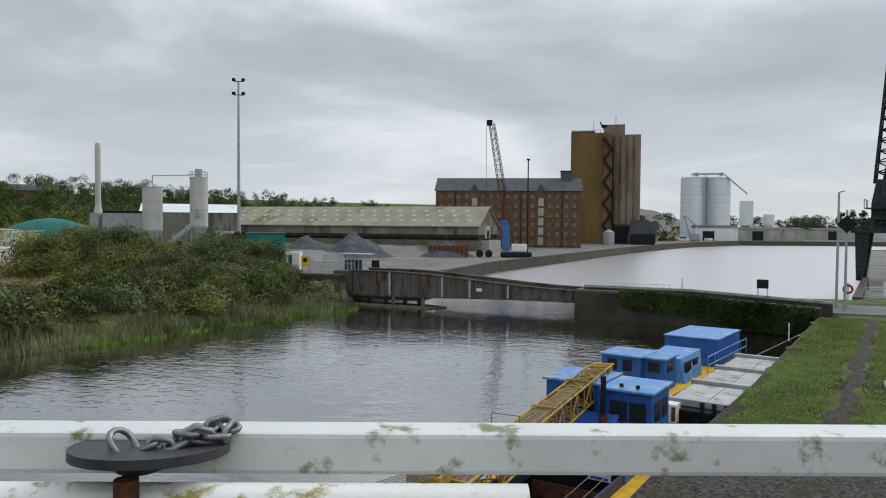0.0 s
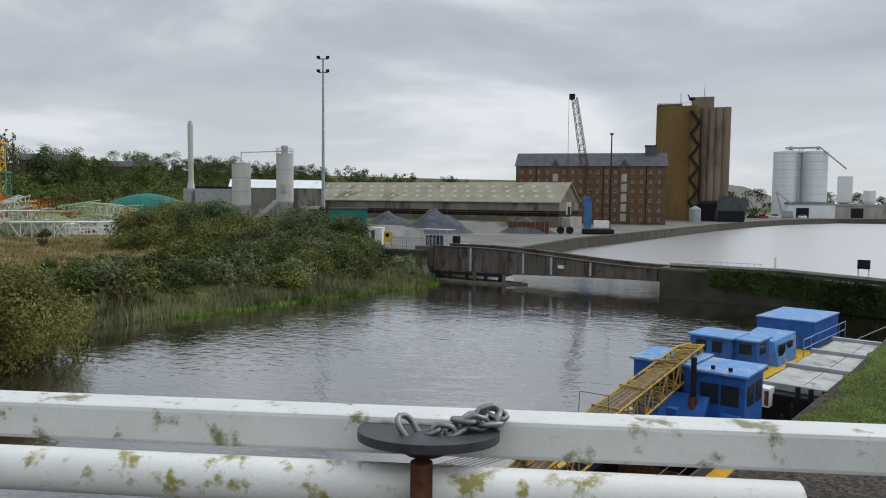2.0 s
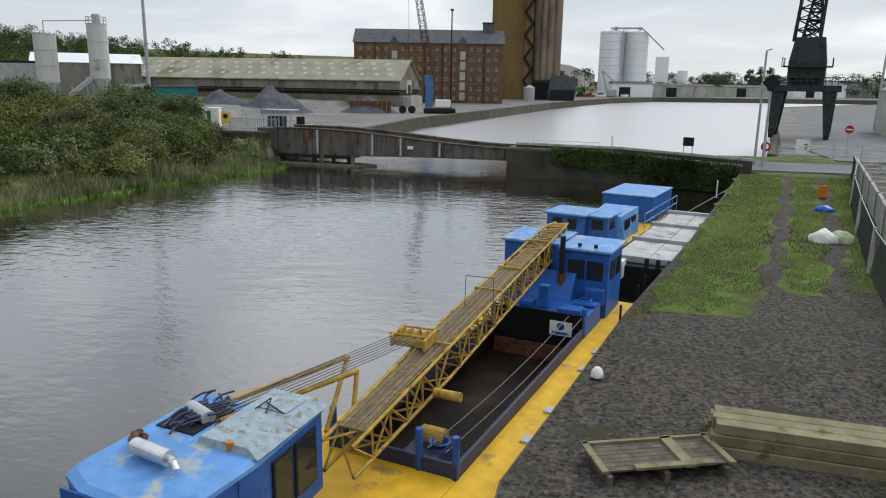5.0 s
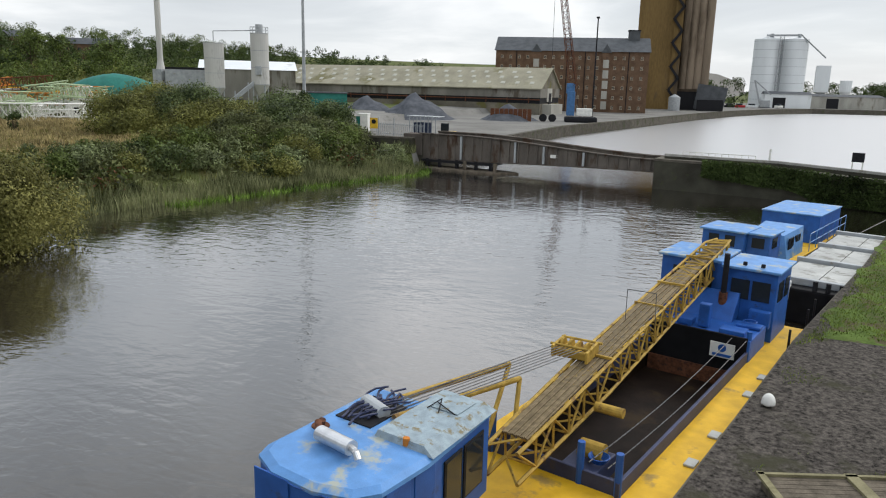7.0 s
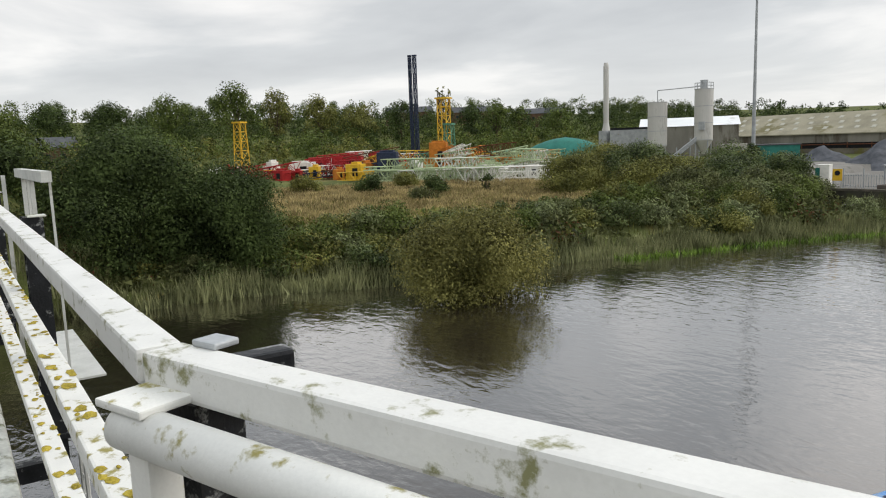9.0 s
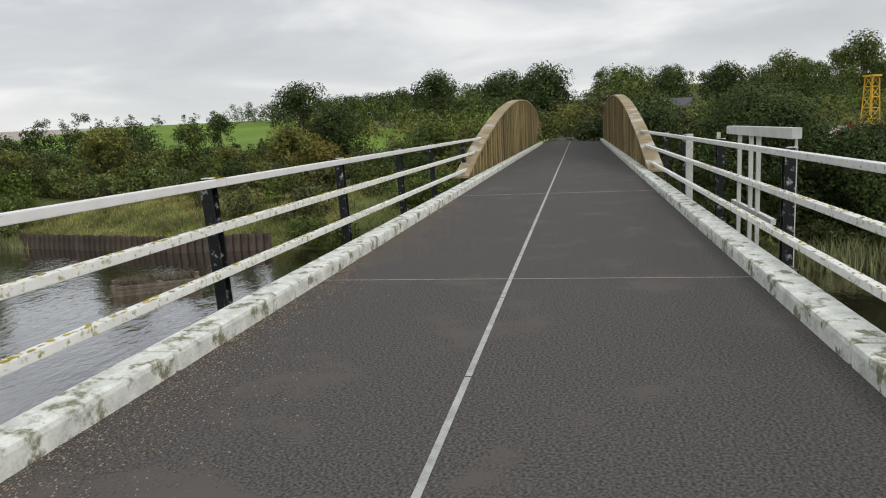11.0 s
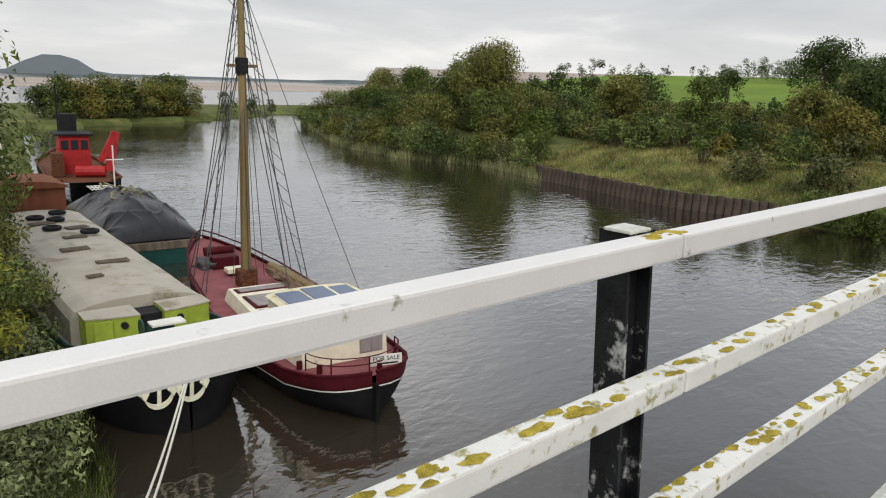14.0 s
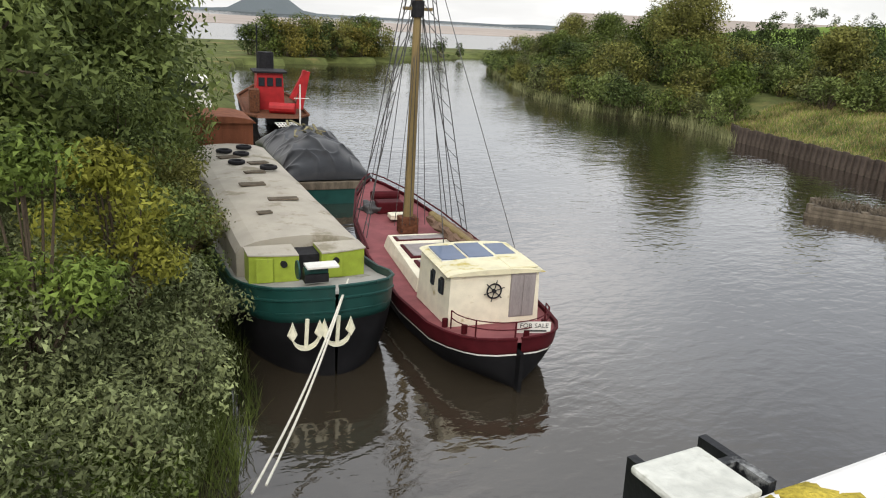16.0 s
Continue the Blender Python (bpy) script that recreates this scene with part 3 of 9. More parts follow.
# north parapet, straight part
fence_n = thing("parapet", 0, 0, 0, label="white three-rail steel bridge parapet on black posts", category="railing", group="bridge parapets")
nodes = [3.22, 0.0, -3.6, -7.2, -10.9, -14.0]
for a, b in zip(nodes, nodes[1:]):
    for z, mt, nm, dy in ((TOP, "white", "top_rail", 0), (MID, "lichen_white", "middle_rail", -0.02), (LOW, "lichen_white", "bottom_rail", -0.035)):
        part(nm, rail_piece(bmesh.new(), (a - 0.004, YN + dy, z), (b + 0.004, YN + dy, z)), M[mt], fence_n)
for x in nodes[1:]:
    post(fence_n, x - 0.02, YN + 0.095)
# flared length with the tube in front of it
fence_w = thing("parapet", 0, 0, 0, label="white box-section parapet rail with a round tube below, stained green", category="railing", group="bridge parapets")


BEND_X, BEND_Y = (XJ, 4.4, 5.4, 13.2), (YN, 3.59, 4.105, 6.874)


def wing(x, off=0.0):
    """A point on the flared parapet, off metres in towards the road."""
    y = float(np.interp(x, BEND_X, BEND_Y))
    i = 0 if x < BEND_X[1] else 1 if x < BEND_X[2] else 2
    k = (BEND_Y[i + 1] - BEND_Y[i]) / (BEND_X[i + 1] - BEND_X[i])
    c = 1 / math.hypot(1, k)
    return Vector((x + off * k * c, y - off * c, 0))


for a, b in ((XJ + 0.004, 4.3999), (4.4, 5.3999), (5.4, 9.6), (9.61, 13.0)):
    pa, pb = wing(a), wing(b)
    part("top_rail", rail_piece(bmesh.new(), (pa.x, pa.y, TOP), (pb.x, pb.y, TOP), 0.066, 0.075), M["white"], fence_w)
bm = bmesh.new()
for a, b in ((XJ + 0.05, 4.3999), (4.4, 5.3999), (5.4, 8.095)):
    pa, pb = wing(a, 0.10), wing(b, 0.10)
    bar(bm, (pa.x, pa.y, TOP - 0.093), (pb.x, pb.y, TOP - 0.093), 0.036, 20)
part("tube", bm, M["lichen_white"], fence_w, "white round tube", smooth=True)
for x in (XJ + 0.05, 6.0, 9.6, 12.9):
    p = wing(x, -0.03)
    bm = B((p.x, p.y, 0.3), (0.1, 0.1, 1.44), math.degrees(math.atan(FLARE)))
    part("post", bm, M["black_paint"], fence_w)
p = wing(XJ + 0.07, 0.07)
part("end_post", B((p.x, p.y, TOP / 2 - 0.06), (0.055, 0.06, TOP - 0.1), 20, 0.008), M["lichen_white"], fence_w, "white end post with lichen")
part("end_plate", B((p.x, p.y, TOP - 0.055), (0.12, 0.11, 0.014), 20, 0.004), M["lichen_white"], fence_w)
part("clamp", B((XJ + 0.09, YN + 0.13, TOP - 0.05), (0.05, 0.12, 0.07), 0, 0.008), M["black_paint"], fence_w)
part("clamp_cap", B((XJ + 0.06, YN + 0.075, TOP + 0.006), (0.06, 0.05, 0.012), 20, 0.004), M["galv"], fence_w)

# south parapet
fence_s = thing("parapet", 0, 0, 0, label="white three-rail bridge parapet speckled with yellow lichen", category="railing", group="bridge parapets")
nodes = [8.4, 4.9, 1.38, -2.03, -5.69, -9.06, -12.05, -14.4]
for a, b in zip(nodes, nodes[1:]):
    for z, mt, nm, dy in ((TOP, "white_top", "top_rail", 0), (MID, "lichen_white", "middle_rail", 0.05), (LOW, "lichen_white", "bottom_rail", 0.08)):
        part(nm, rail_piece(bmesh.new(), (a - 0.004, YS + dy, z), (b + 0.004, YS + dy, z), 0.068, 0.08), M[mt], fence_s)
for x in nodes[:-1]:
    post(fence_s, x + 0.08, YS - 0.095, lean=-0.07)


# rails run on until they meet the curved flange of the arch
for par, yy, dys, x0 in ((fence_s, YS, (0, 0.05, 0.08), -14.4), (fence_n, YN, (0, -0.02, -0.035), -14.0)):
    for z, nm, dy in ((TOP, "top_rail", dys[0]), (MID, "middle_rail", dys[1]), (LOW, "bottom_rail", dys[2])):
        t_end = (1 - math.sqrt(1 - (z - 0.10) / (ATOP - 0.10))) / 2
        part(nm, rail_piece(bmesh.new(), (x0 - 0.004, yy + dy, z), (A0 + (A1 - A0) * t_end + 0.1, yy + dy, z), 0.066, 0.08), M["lichen_white"], par)
post(fence_s, -16.6, YS - 0.095, lean=-0.07)


def arch_girder(y, name, face):
    """A bowstring plate girder: curved top flange, web of upright boards."""
    root = thing(name, 0, 0, 0, label="arched steel bridge girder faced with rusty upright boards", category="bridge girder", group="arch girders")

    def top(x):
        t = (x - A0) / (A1 - A0)
        return 0.10 + (ATOP - 0.10) * (1 - abs(2 * t - 1) ** 2.0)
    rings = []
    for i in range(41):
        x = A0 + (A1 - A0) * i / 40
        z = top(x)
        rings.append([(x, y - 0.2, z), (x, y + 0.2, z), (x, y + 0.2, z + 0.06), (x, y - 0.2, z + 0.06)])
    part("top_flange", loft(bmesh.new(), rings), M["flange"], root, "weathered ochre top flange")
    rings = []
    for i in range(41):
        x = A0 + (A1 - A0) * i / 40
        rings.append([(x, y - 0.02, -0.1), (x, y + 0.02, -0.1), (x, y + 0.02, top(x) + 0.01), (x, y - 0.02, top(x) + 0.01)])
    part("web", loft(bmesh.new(), rings), M["web"], root)
    for i in range(58):
        x = A0 - 1.2 - i * 0.76
        z = top(x)
        if z > 0.3:
            part("board", B((x, y + face * 0.10, z / 2), (0.20, 0.15, z - 0.02)), M["board"], root)
    return root


M["flange"] = mat("ochre_weathered_flange", (0.27, 0.215, 0.13), 0.8, var=0.3, scale=2, stain=(0.40, 0.39, 0.35), stain_amt=0.5, stain_scale=1.2)
M["web"] = mat("dark_girder_web", (0.045, 0.042, 0.03), 0.8, var=0.4, scale=3)
M["board"] = mat("rusty_brown_boards", (0.24, 0.185, 0.085), 0.8, var=0.4, scale=3, stain=(0.10, 0.10, 0.07), stain_amt=0.45, stain_scale=2.0, streak=6, piece=0.2)
arch_girder(YS + 0.05, "arch_girder", 1)
arch_girder(YN + 0.0, "arch_girder", -1)


# ---------------------------------------------------------------- materials of the docks
M.update(
    brick=mat("brown_mill_brick", (0.125, 0.078, 0.05), 0.9, var=0.3, scale=0.5, bump=0.3, fine=5, stain=(0.085, 0.055, 0.04), stain_amt=0.4, stain_scale=0.25),
    slate=mat("grey_slate_roof", (0.085, 0.09, 0.095), 0.75, var=0.2, scale=0.6, bump=0.2, fine=4),
    ochre=mat("ochre_lichened_concrete", (0.165, 0.108, 0.043), 0.9, var=0.3, scale=0.12, bump=0.2, fine=2, stain=(0.10, 0.075, 0.05), stain_amt=0.45, stain_scale=0.1, streak=4),
    rib=mat("brown_grey_concrete", (0.21, 0.165, 0.12), 0.9, var=0.25, scale=0.15, bump=0.2, stain=(0.11, 0.085, 0.06), stain_amt=0.45, stain_scale=0.1, streak=5),
    cement=mat("corrugated_cement_roof", (0.285, 0.265, 0.195), 0.9, var=0.2, scale=0.25, bump=0.2, fine=3, stain=(0.17, 0.155, 0.085), stain_amt=0.5, stain_scale=0.12),
    skylight=mat("pale_rooflight", (0.38, 0.37, 0.31), 0.6, var=0.2, scale=1),
    cladding=mat("stained_cream_cladding", (0.34, 0.33, 0.29), 0.8, var=0.2, scale=0.3, bump=0.1, stain=(0.17, 0.15, 0.12), stain_amt=0.42, stain_scale=0.2, streak=3),
    mossy=mat("mossy_concrete_wall", (0.15, 0.135, 0.105), 0.9, var=0.35, scale=0.25, bump=0.3, stain=(0.13, 0.12, 0.045), stain_amt=0.5, stain_scale=0.2),
    whitepanel=mat("white_silo_panel", (0.66, 0.68, 0.68), 0.5, var=0.07, scale=0.2, bump=0.03, stain=(0.45, 0.45, 0.42), stain_amt=0.3, stain_scale=0.15, streak=4),
    mill_frame=mat("dull_mill_window_frame", (0.36, 0.31, 0.23), 0.7, var=0.2, scale=2),
    shed_wall=mat("stained_grey_shed_wall", (0.19, 0.18, 0.155), 0.85, var=0.3, scale=0.3, bump=0.1, stain=(0.10, 0.085, 0.065), stain_amt=0.5, stain_scale=0.25, streak=4),
    wall_dark=mat("black_mossy_parapet", (0.05, 0.048, 0.036), 0.9, var=0.4, scale=0.5, bump=0.3, stain=(0.06, 0.065, 0.028), stain_amt=0.45, stain_scale=0.6),
    # near-black parts, and blocks whose colour stands for shade inside openings
    dark=mat("black_parts_and_opening_shade", (0.018, 0.018, 0.02), 0.6, var=0.3),
    steelgrey=mat("grey_painted_steel", (0.33, 0.345, 0.35), 0.55, 0.2, var=0.18, scale=1.5, stain=(0.22, 0.17, 0.12), stain_amt=0.3, stain_scale=1.0),
    girder=mat("weathered_girder_paint", (0.115, 0.100, 0.085), 0.8, 0.1, var=0.35, scale=0.8, bump=0.3, stain=(0.075, 0.05, 0.035), stain_amt=0.55, stain_scale=0.9, streak=3, piece=0.1),
    tarp_green=mat("green_sheeting", (0.03, 0.155, 0.125), 0.6, var=0.2, scale=0.5, bump=0.3, fine=3),
    aggregate=mat("dark_stone_chippings", (0.085, 0.09, 0.10), 0.95, var=0.3, scale=0.8, bump=0.5, fine=10),
    crane_blue=mat("blue_crane_paint", (0.05, 0.13, 0.27), 0.5, var=0.2, scale=2),
    crane_green=mat("dark_green_crane_paint", (0.030, 0.040, 0.037), 0.6, var=0.35, scale=2, stain=(0.10, 0.07, 0.05), stain_amt=0.3, stain_scale=1),
    red=mat("red_paint", (0.34, 0.018, 0.02), 0.5, var=0.2, scale=2),
    yellow=mat("yellow_paint", (0.62, 0.38, 0.03), 0.5, var=0.2, scale=2, stain=(0.25, 0.15, 0.05), stain_amt=0.25, stain_scale=2),
    orange=mat("orange_paint", (0.48, 0.17, 0.03), 0.6, var=0.25, scale=2),
    palegreen=mat("pale_green_paint", (0.35, 0.42, 0.25), 0.6, var=0.2, scale=2),
    seagreen=mat("sea_green_paint", (0.10, 0.24, 0.16), 0.6, var=0.25, scale=2),
    offwhite=mat("off_white_paint", (0.68, 0.67, 0.62), 0.6, var=0.12, scale=2),
    navy=mat("dark_blue_paint", (0.03, 0.04, 0.07), 0.6, var=0.3, scale=2),
    wood_old=mat("weathered_timber", (0.12, 0.10, 0.075), 0.85, var=0.4, scale=3, bump=0.4, fine=30, streak=5),
    glass_dark=mat("dark_window_glass", (0.02, 0.025, 0.03), 0.08, var=0.1, bump=0),
)


def lowgirder():
    """Plated swing bridge of a pair of haunched girders, with stiffeners, deck and pivot timbers."""
    root = thing("swing_bridge", -30.0, 81.0, 0, -4.6, "weathered grey plate-girder swing bridge over the dock entrance", "bridge")
    n, L = 24, 27.3

    def top(t):
        return -4.12 - 1.25 * smooth(0.18, 1.0, t)

    def bot(t):
        return -6.95 + 0.35 * smooth(0.1, 0.9, t)
    for yy in (0.0, 4.6):
        rings = []
        for i in range(n + 1):
            t = i / n
            rings.append([(t * L, yy - 0.03, bot(t)), (t * L, yy + 0.03, bot(t)), (t * L, yy + 0.03, top(t)), (t * L, yy - 0.03, top(t))])
        g = part("girder", loft(bmesh.new(), rings), M["girder"], root)
        for zf, nm in ((top, "top_flange"), (bot, "bottom_flange")):
            rings = []
            for i in range(n + 1):
                t = i / n
                z = zf(t)
                rings.append([(t * L, yy - 0.24, z - 0.05), (t * L, yy + 0.24, z - 0.05), (t * L, yy + 0.24, z + 0.05), (t * L, yy - 0.24, z + 0.05)])
            part(nm, loft(bmesh.new(), rings), M["girder"], g)
        if yy == 0:
            for i in range(25):
                t = (i + 0.3) / 25
                h = top(t) - bot(t) - 0.12
                part("stiffener", B((t * L, yy - 0.12, (top(t) + bot(t)) / 2), (0.1, 0.18, h)), M["girder"], g)
            for t in (0.2, 0.44, 0.56, 0.72):
                part("stiffener", B((t * L, yy - 0.2, (top(t) + bot(t)) / 2), (0.22, 0.24, top(t) - bot(t) - 0.2), 0, 0.03), M["steelgrey"], g)
    part("deck", B((L / 2, 2.3, -6.0), (L, 4.4, 0.3)), M["concrete"], root)
    part("sign_plate", B((16.4, -0.16, -5.75), (0.75, 0.03, 0.34)), M["offwhite"], root, "small white notice plate")
    part("end_box", B((-0.7, 0.5, -5.4), (2.4, 2.0, 2.4), 0, 0.05), M["girder"], root, "rusty counterweight box")
    for x in (1.2, 2.8, 5.0, 7.4, 9.2):
        part("trestle_leg", B((x, -0.2, -7.6), (0.34, 0.34, 1.4)), M["dark"], root)
    part("roller_path", B((5.0, 1.0, -7.15), (9.0, 3.0, 0.28)), M["dark"], root)
    for x in (6.3, 10.0):
        part("pile", bar(bmesh.new(), (x, -0.9, -9.5), (x, -0.9, -6.9), 0.2, 10), M["wood_old"], root)
    part("fender", prism(bmesh.new(), [(0, -1.6), (9, -2.0), (12.2, 0.6), (9.5, 1.6), (0, 1)], -8.35, -7.85), M["wood_old"], root, "dark timber fender raft at the water")


lowgirder()

# dock walls
def wall_run(pts, z0, z1, th, m, name, label):
    root = thing(name, 0, 0, 0, label=label, category="wall", kind="structure")
    for (x0, y0, t0), (x1, y1, t1) in zip(pts, pts[1:]):
        d = Vector((x1 - x0, y1 - y0, 0))
        nn = Vector((-d.y, d.x, 0)).normalized() * th
        bm = bmesh.new()
        rings = []
        for (x, y, t) in ((x0, y0, t0), (x1, y1, t1)):
            rings.append([(x, y, z0), (x + nn.x, y + nn.y, z0), (x + nn.x, y + nn.y, t), (x, y, t)])
        part("wall_section", loft(bm, rings), m, root)
        bm = bmesh.new()
        rings = []
        for (x, y, t) in ((x0, y0, t0), (x1, y1, t1)):
            rings.append([(x - nn.x * 0.05, y - nn.y * 0.05, t - 0.12), (x + nn.x * 1.05, y + nn.y * 1.05, t - 0.12), (x + nn.x * 1.05, y + nn.y * 1.05, t + 0.1), (x - nn.x * 0.05, y - nn.y * 0.05, t + 0.1)])
        part("coping", loft(bm, rings), M["concrete"] if name == "parapet_wall" else M["stone"], root)
    return root


wall_run([(-3.0, 77.0, -5.2), (6.0, 76.0, -5.2), (18.3, 71.8, -5.6)], -9.5, 0, 0.9, M["wall_dark"], "dock_wall", "dark wet stone dock wall hung with ivy")
wall_run([(-3.0, 84.0, -5.5), (-3.0, 77.0, -5.2)], -9.5, 0, 0.9, M["wall_dark"], "dock_wall", "dark stone pier end of the swing bridge")
wall_run([(-2.2, 77.9, -4.75), (8.0, 77.0, -4.78), (19.5, 73.5, -5.15)], -7.0, 0, 0.35, M["wall_dark"], "parapet_wall", "low mossy parapet wall along the dock road")
wall_run([(-30.6, 83.5, -4.7), (-30.4, 80.6, -4.7), (-38.0, 81.2, -4.75), (-46, 84, -4.9)][::-1], -9.5, 0, -0.9, M["wall_dark"], "dock_wall", "dark stone dock wall beside the reeds")
wall_run([(x, y, -6.0) for x, y in ((-30.4, 83), (-28.4, 92), (-28.4, 143), (-21.9, 185), (-11.9, 250), (-1.9, 300), (8, 335), (28, 375), (60, 388), (120, 408), (230, 430))], -9.5, 0, 0.8, M["stone"], "dock_wall", "long stone quay wall of the old dock")
wall_run([(5.0, 9.0, -6.3), (5.0, 16.9, -6.3), (6.1, 21.7, -6.3), (7.6, 28.4, -6.3), (11.1, 41.7, -6.3), (18.2, 71.5, -6.3)], -9.5, 0, -0.45, M["stone"], "quay_wall", "rough stone quay edge beside the moored barges")
wall_run([(24, 90, -6.1), (29, 113, -6.1), (58, 260, -6.1), (110, 330, -6.1), (230, 400, -6.1)], -9.5, 0, -0.8, M["stone"], "dock_wall", "stone quay wall below the portal crane")

# dock road and aprons, laid a little over the ground
def slab(name, pts, z, m, label, cat="pavement"):
    bm = bmesh.new()
    prism(bm, pts, z - 0.6, z)
    return tagged(part(name, bm, m), label, cat, kind="structure")


M["quay_turf"] = mat("short_green_turf", (0.07, 0.105, 0.022), 0.95, var=0.45, scale=0.9, bump=0.6, fine=14, stain=(0.075, 0.060, 0.034), stain_amt=0.6, stain_scale=1.3, dist=0.05)
slab("pavement", [(5.03, 9), (5.03, 16.9), (6.13, 21.7), (7.63, 28.4), (11.13, 41.7), (18.23, 71.3), (40, 71), (34, 40), (24, 9)], QUAY + 0.03, M["dirt"], "brown gravel quay with moss beside the barges")
M["dockroad"] = mat("grey_dock_asphalt", (0.15, 0.15, 0.15), 0.85, var=0.2, scale=0.3, bump=0.2, fine=20)
slab("road", [(-2, 78), (19, 74), (60, 74), (60, 81), (24, 82), (-2, 83.6)], -6.06, M["dockroad"], "grey asphalt dock road behind the wall", "road")
slab("pavement", [(-47, 85), (-30.8, 84), (-29.0, 92), (-29.0, 143), (-22.6, 185), (-12.6, 250), (-2.6, 300), (7.4, 335), (27.6, 376), (59.7, 389), (120, 409), (230, 431), (260, 520), (-40, 480), (-60, 330), (-140, 235), (-150, 170)], -6.08, M["apron"], "pale dusty concrete quay apron")
slab("pavement", [(30, 86), (60, 84), (110, 100), (300, 300), (240, 400), (111, 329), (59, 259), (30, 113)], -6.07, M["dockroad"], "wide asphalt quay apron with old rails")
slab("pavement", [(27.5, 100), (31.5, 99), (62, 255), (58.6, 257)], -6.03, M["apron"], "pale concrete crane track strip")

# mill
def window_mesh(w, h):
    bm = bmesh.new()
    box(bm, (0, 0, 0), (w, 0.12, h))
    me = bpy.data.meshes.new("window")
    bm.to_mesh(me)
    bm.free()
    me.materials.append(M["glass_dark"])
    fr = bmesh.new()
    for a in (((-w / 2, 0, 0), (0.1, 0.2, h + 0.1)), ((w / 2, 0, 0), (0.1, 0.2, h + 0.1)), ((0, 0, h / 2), (w, 0.2, 0.1)), ((0, 0, -h / 2), (w + 0.3, 0.3, 0.14)), ((0, -0.02, 0), (0.07, 0.16, h)), ((0, -0.02, 0), (w, 0.16, 0.07))):
        box(fr, *a)
    m2 = bpy.data.meshes.new("window_frame")
    fr.to_mesh(m2)
    fr.free()
    m2.materials.append(M["mill_frame"])
    return me, m2


def add_window(parent, me, m2, x, y, z, rz=0):
    w = new("window", me)
    w.parent = parent
    w.matrix_basis = pose(x, y, z, 0, 0, rz)
    f = new("window_frame", m2)
    f.parent = w


mill = thing("mill", -71.5, 226.5, -6.6, 12.6, "six-storey brown brick dockside mill with slate roof", "building")
ML, MD, ME, MR = 46.5, 15.0, 18.6, 23.1
part("wall", B((ML / 2, MD / 2, ME / 2), (ML, MD, ME)), M["brick"], mill)
bm = bmesh.new()
loft(bm, [[(-0.4, -0.5, ME), (-0.4, MD + 0.5, ME), (-0.4, MD / 2, MR)], [(ML + 0.4, -0.5, ME), (ML + 0.4, MD + 0.5, ME), (ML + 0.4, MD / 2, MR)]])
part("roof", bm, M["slate"], mill, "grey slate pitched roof")
bm = bmesh.new()
loft(bm, [[(ML + 0.42, 0, ME), (ML + 0.42, MD, ME), (ML + 0.42, MD / 2, MR - 0.3)], [(ML + 0.5, 0, ME), (ML + 0.5, MD, ME), (ML + 0.5, MD / 2, MR - 0.3)]])
part("gable", bm, M["brick"], mill)
lu = part("lucam", B((ML - 4.5, MD / 2, MR + 0.6), (3.4, 3, 3.0)), M["slate"], mill, "grey roof-top hoist house")
part("lucam_roof", B((ML - 4.5, MD / 2, MR + 2.2), (3.8, 3.4, 0.3)), M["dark"], lu)
wm, wf = window_mesh(0.66, 0.9)
for row in range(6):
    for k in range(17):
        x = 2.0 + k * 2.65
        if abs(x - 12.6) < 1.2 or abs(x - 33.8) < 1.2:
            continue
        add_window(mill, wm, wf, x, -0.04, 2.0 + row * 2.95)
    for k in range(3):
        add_window(mill, wm, wf, ML + 0.02, 3.2 + k * 4.2, 2.0 + row * 2.95, 90)
for x in (12.6, 33.8):
    hb = part("hoist_bay", B((x, -0.1, ME / 2 + 0.5), (2.6, 0.3, ME - 1)), M["brick"], mill)
    bm = bmesh.new()
    loft(bm, [[(x - 1.6, -0.4, ME - 0.3), (x + 1.6, -0.4, ME - 0.3), (x, -0.4, ME + 2.2)], [(x - 1.6, 4, ME - 0.3), (x + 1.6, 4, ME - 0.3), (x, 4, ME + 2.2)]])
    part("dormer", bm, M["slate"], mill)
    for row in range(5):
        part("loading_door", B((x, -0.28, 2.6 + row * 3.1), (1.7, 0.1, 2.4)), M["cladding"], hb, "pale boarded loading door")
for x in (6.5, 22, 27.5, 40.5):
    part("downpipe", bar(bmesh.new(), (x, -0.12, 0), (x, -0.12, ME), 0.12, 6), M["dark"], mill)

# silo tower
tw = thing("silo_tower", -38.5, 291, -7.0, 6.0, "tall ochre-stained concrete grain silo tower with outside stairs", "building")
part("slab", B((7.3, 9, 22), (14.6, 18, 44)), M["ochre"], tw, "ochre lichened blank wall")
for k in range(4):
    part("bin", bar(bmesh.new(), (17.3 + (k % 4) * 2.6, 2.2 + (k == 0) * 0.4, 8.5), (17.3 + k * 2.6, 2.2, 43.2), 1.5, 14), M["rib"], tw)
part("bin_block", B((20, 9.5, 24), (12, 14, 38.5)), M["rib"], tw)
part("penthouse", B((16.5, 8, 45.4), (8.0, 9, 4.2)), M["rib"], tw)
part("penthouse", B((4.5, 8, 44.6), (9.0, 8, 1.4)), M["ochre"], tw)
part("leg_base", B((20, 8, 3.6), (11, 12, 8)), M["dark"], tw)
st = part("stair_core", B((14.2, -0.5, 22), (3.0, 1.2, 42)), M["ochre"], tw)
bm = bmesh.new()
for k in range(9):
    z = 4 + k * 4.2
    a, b = (12.6, 15.6) if k % 2 else (15.6, 12.6)
    beam(bm, (a, -1.6, z), (b, -1.6, z + 4.0), 0.9, 0.9)
    box(bm, (b, -1.6, z + 4.1), (1.3, 1.2, 0.3))
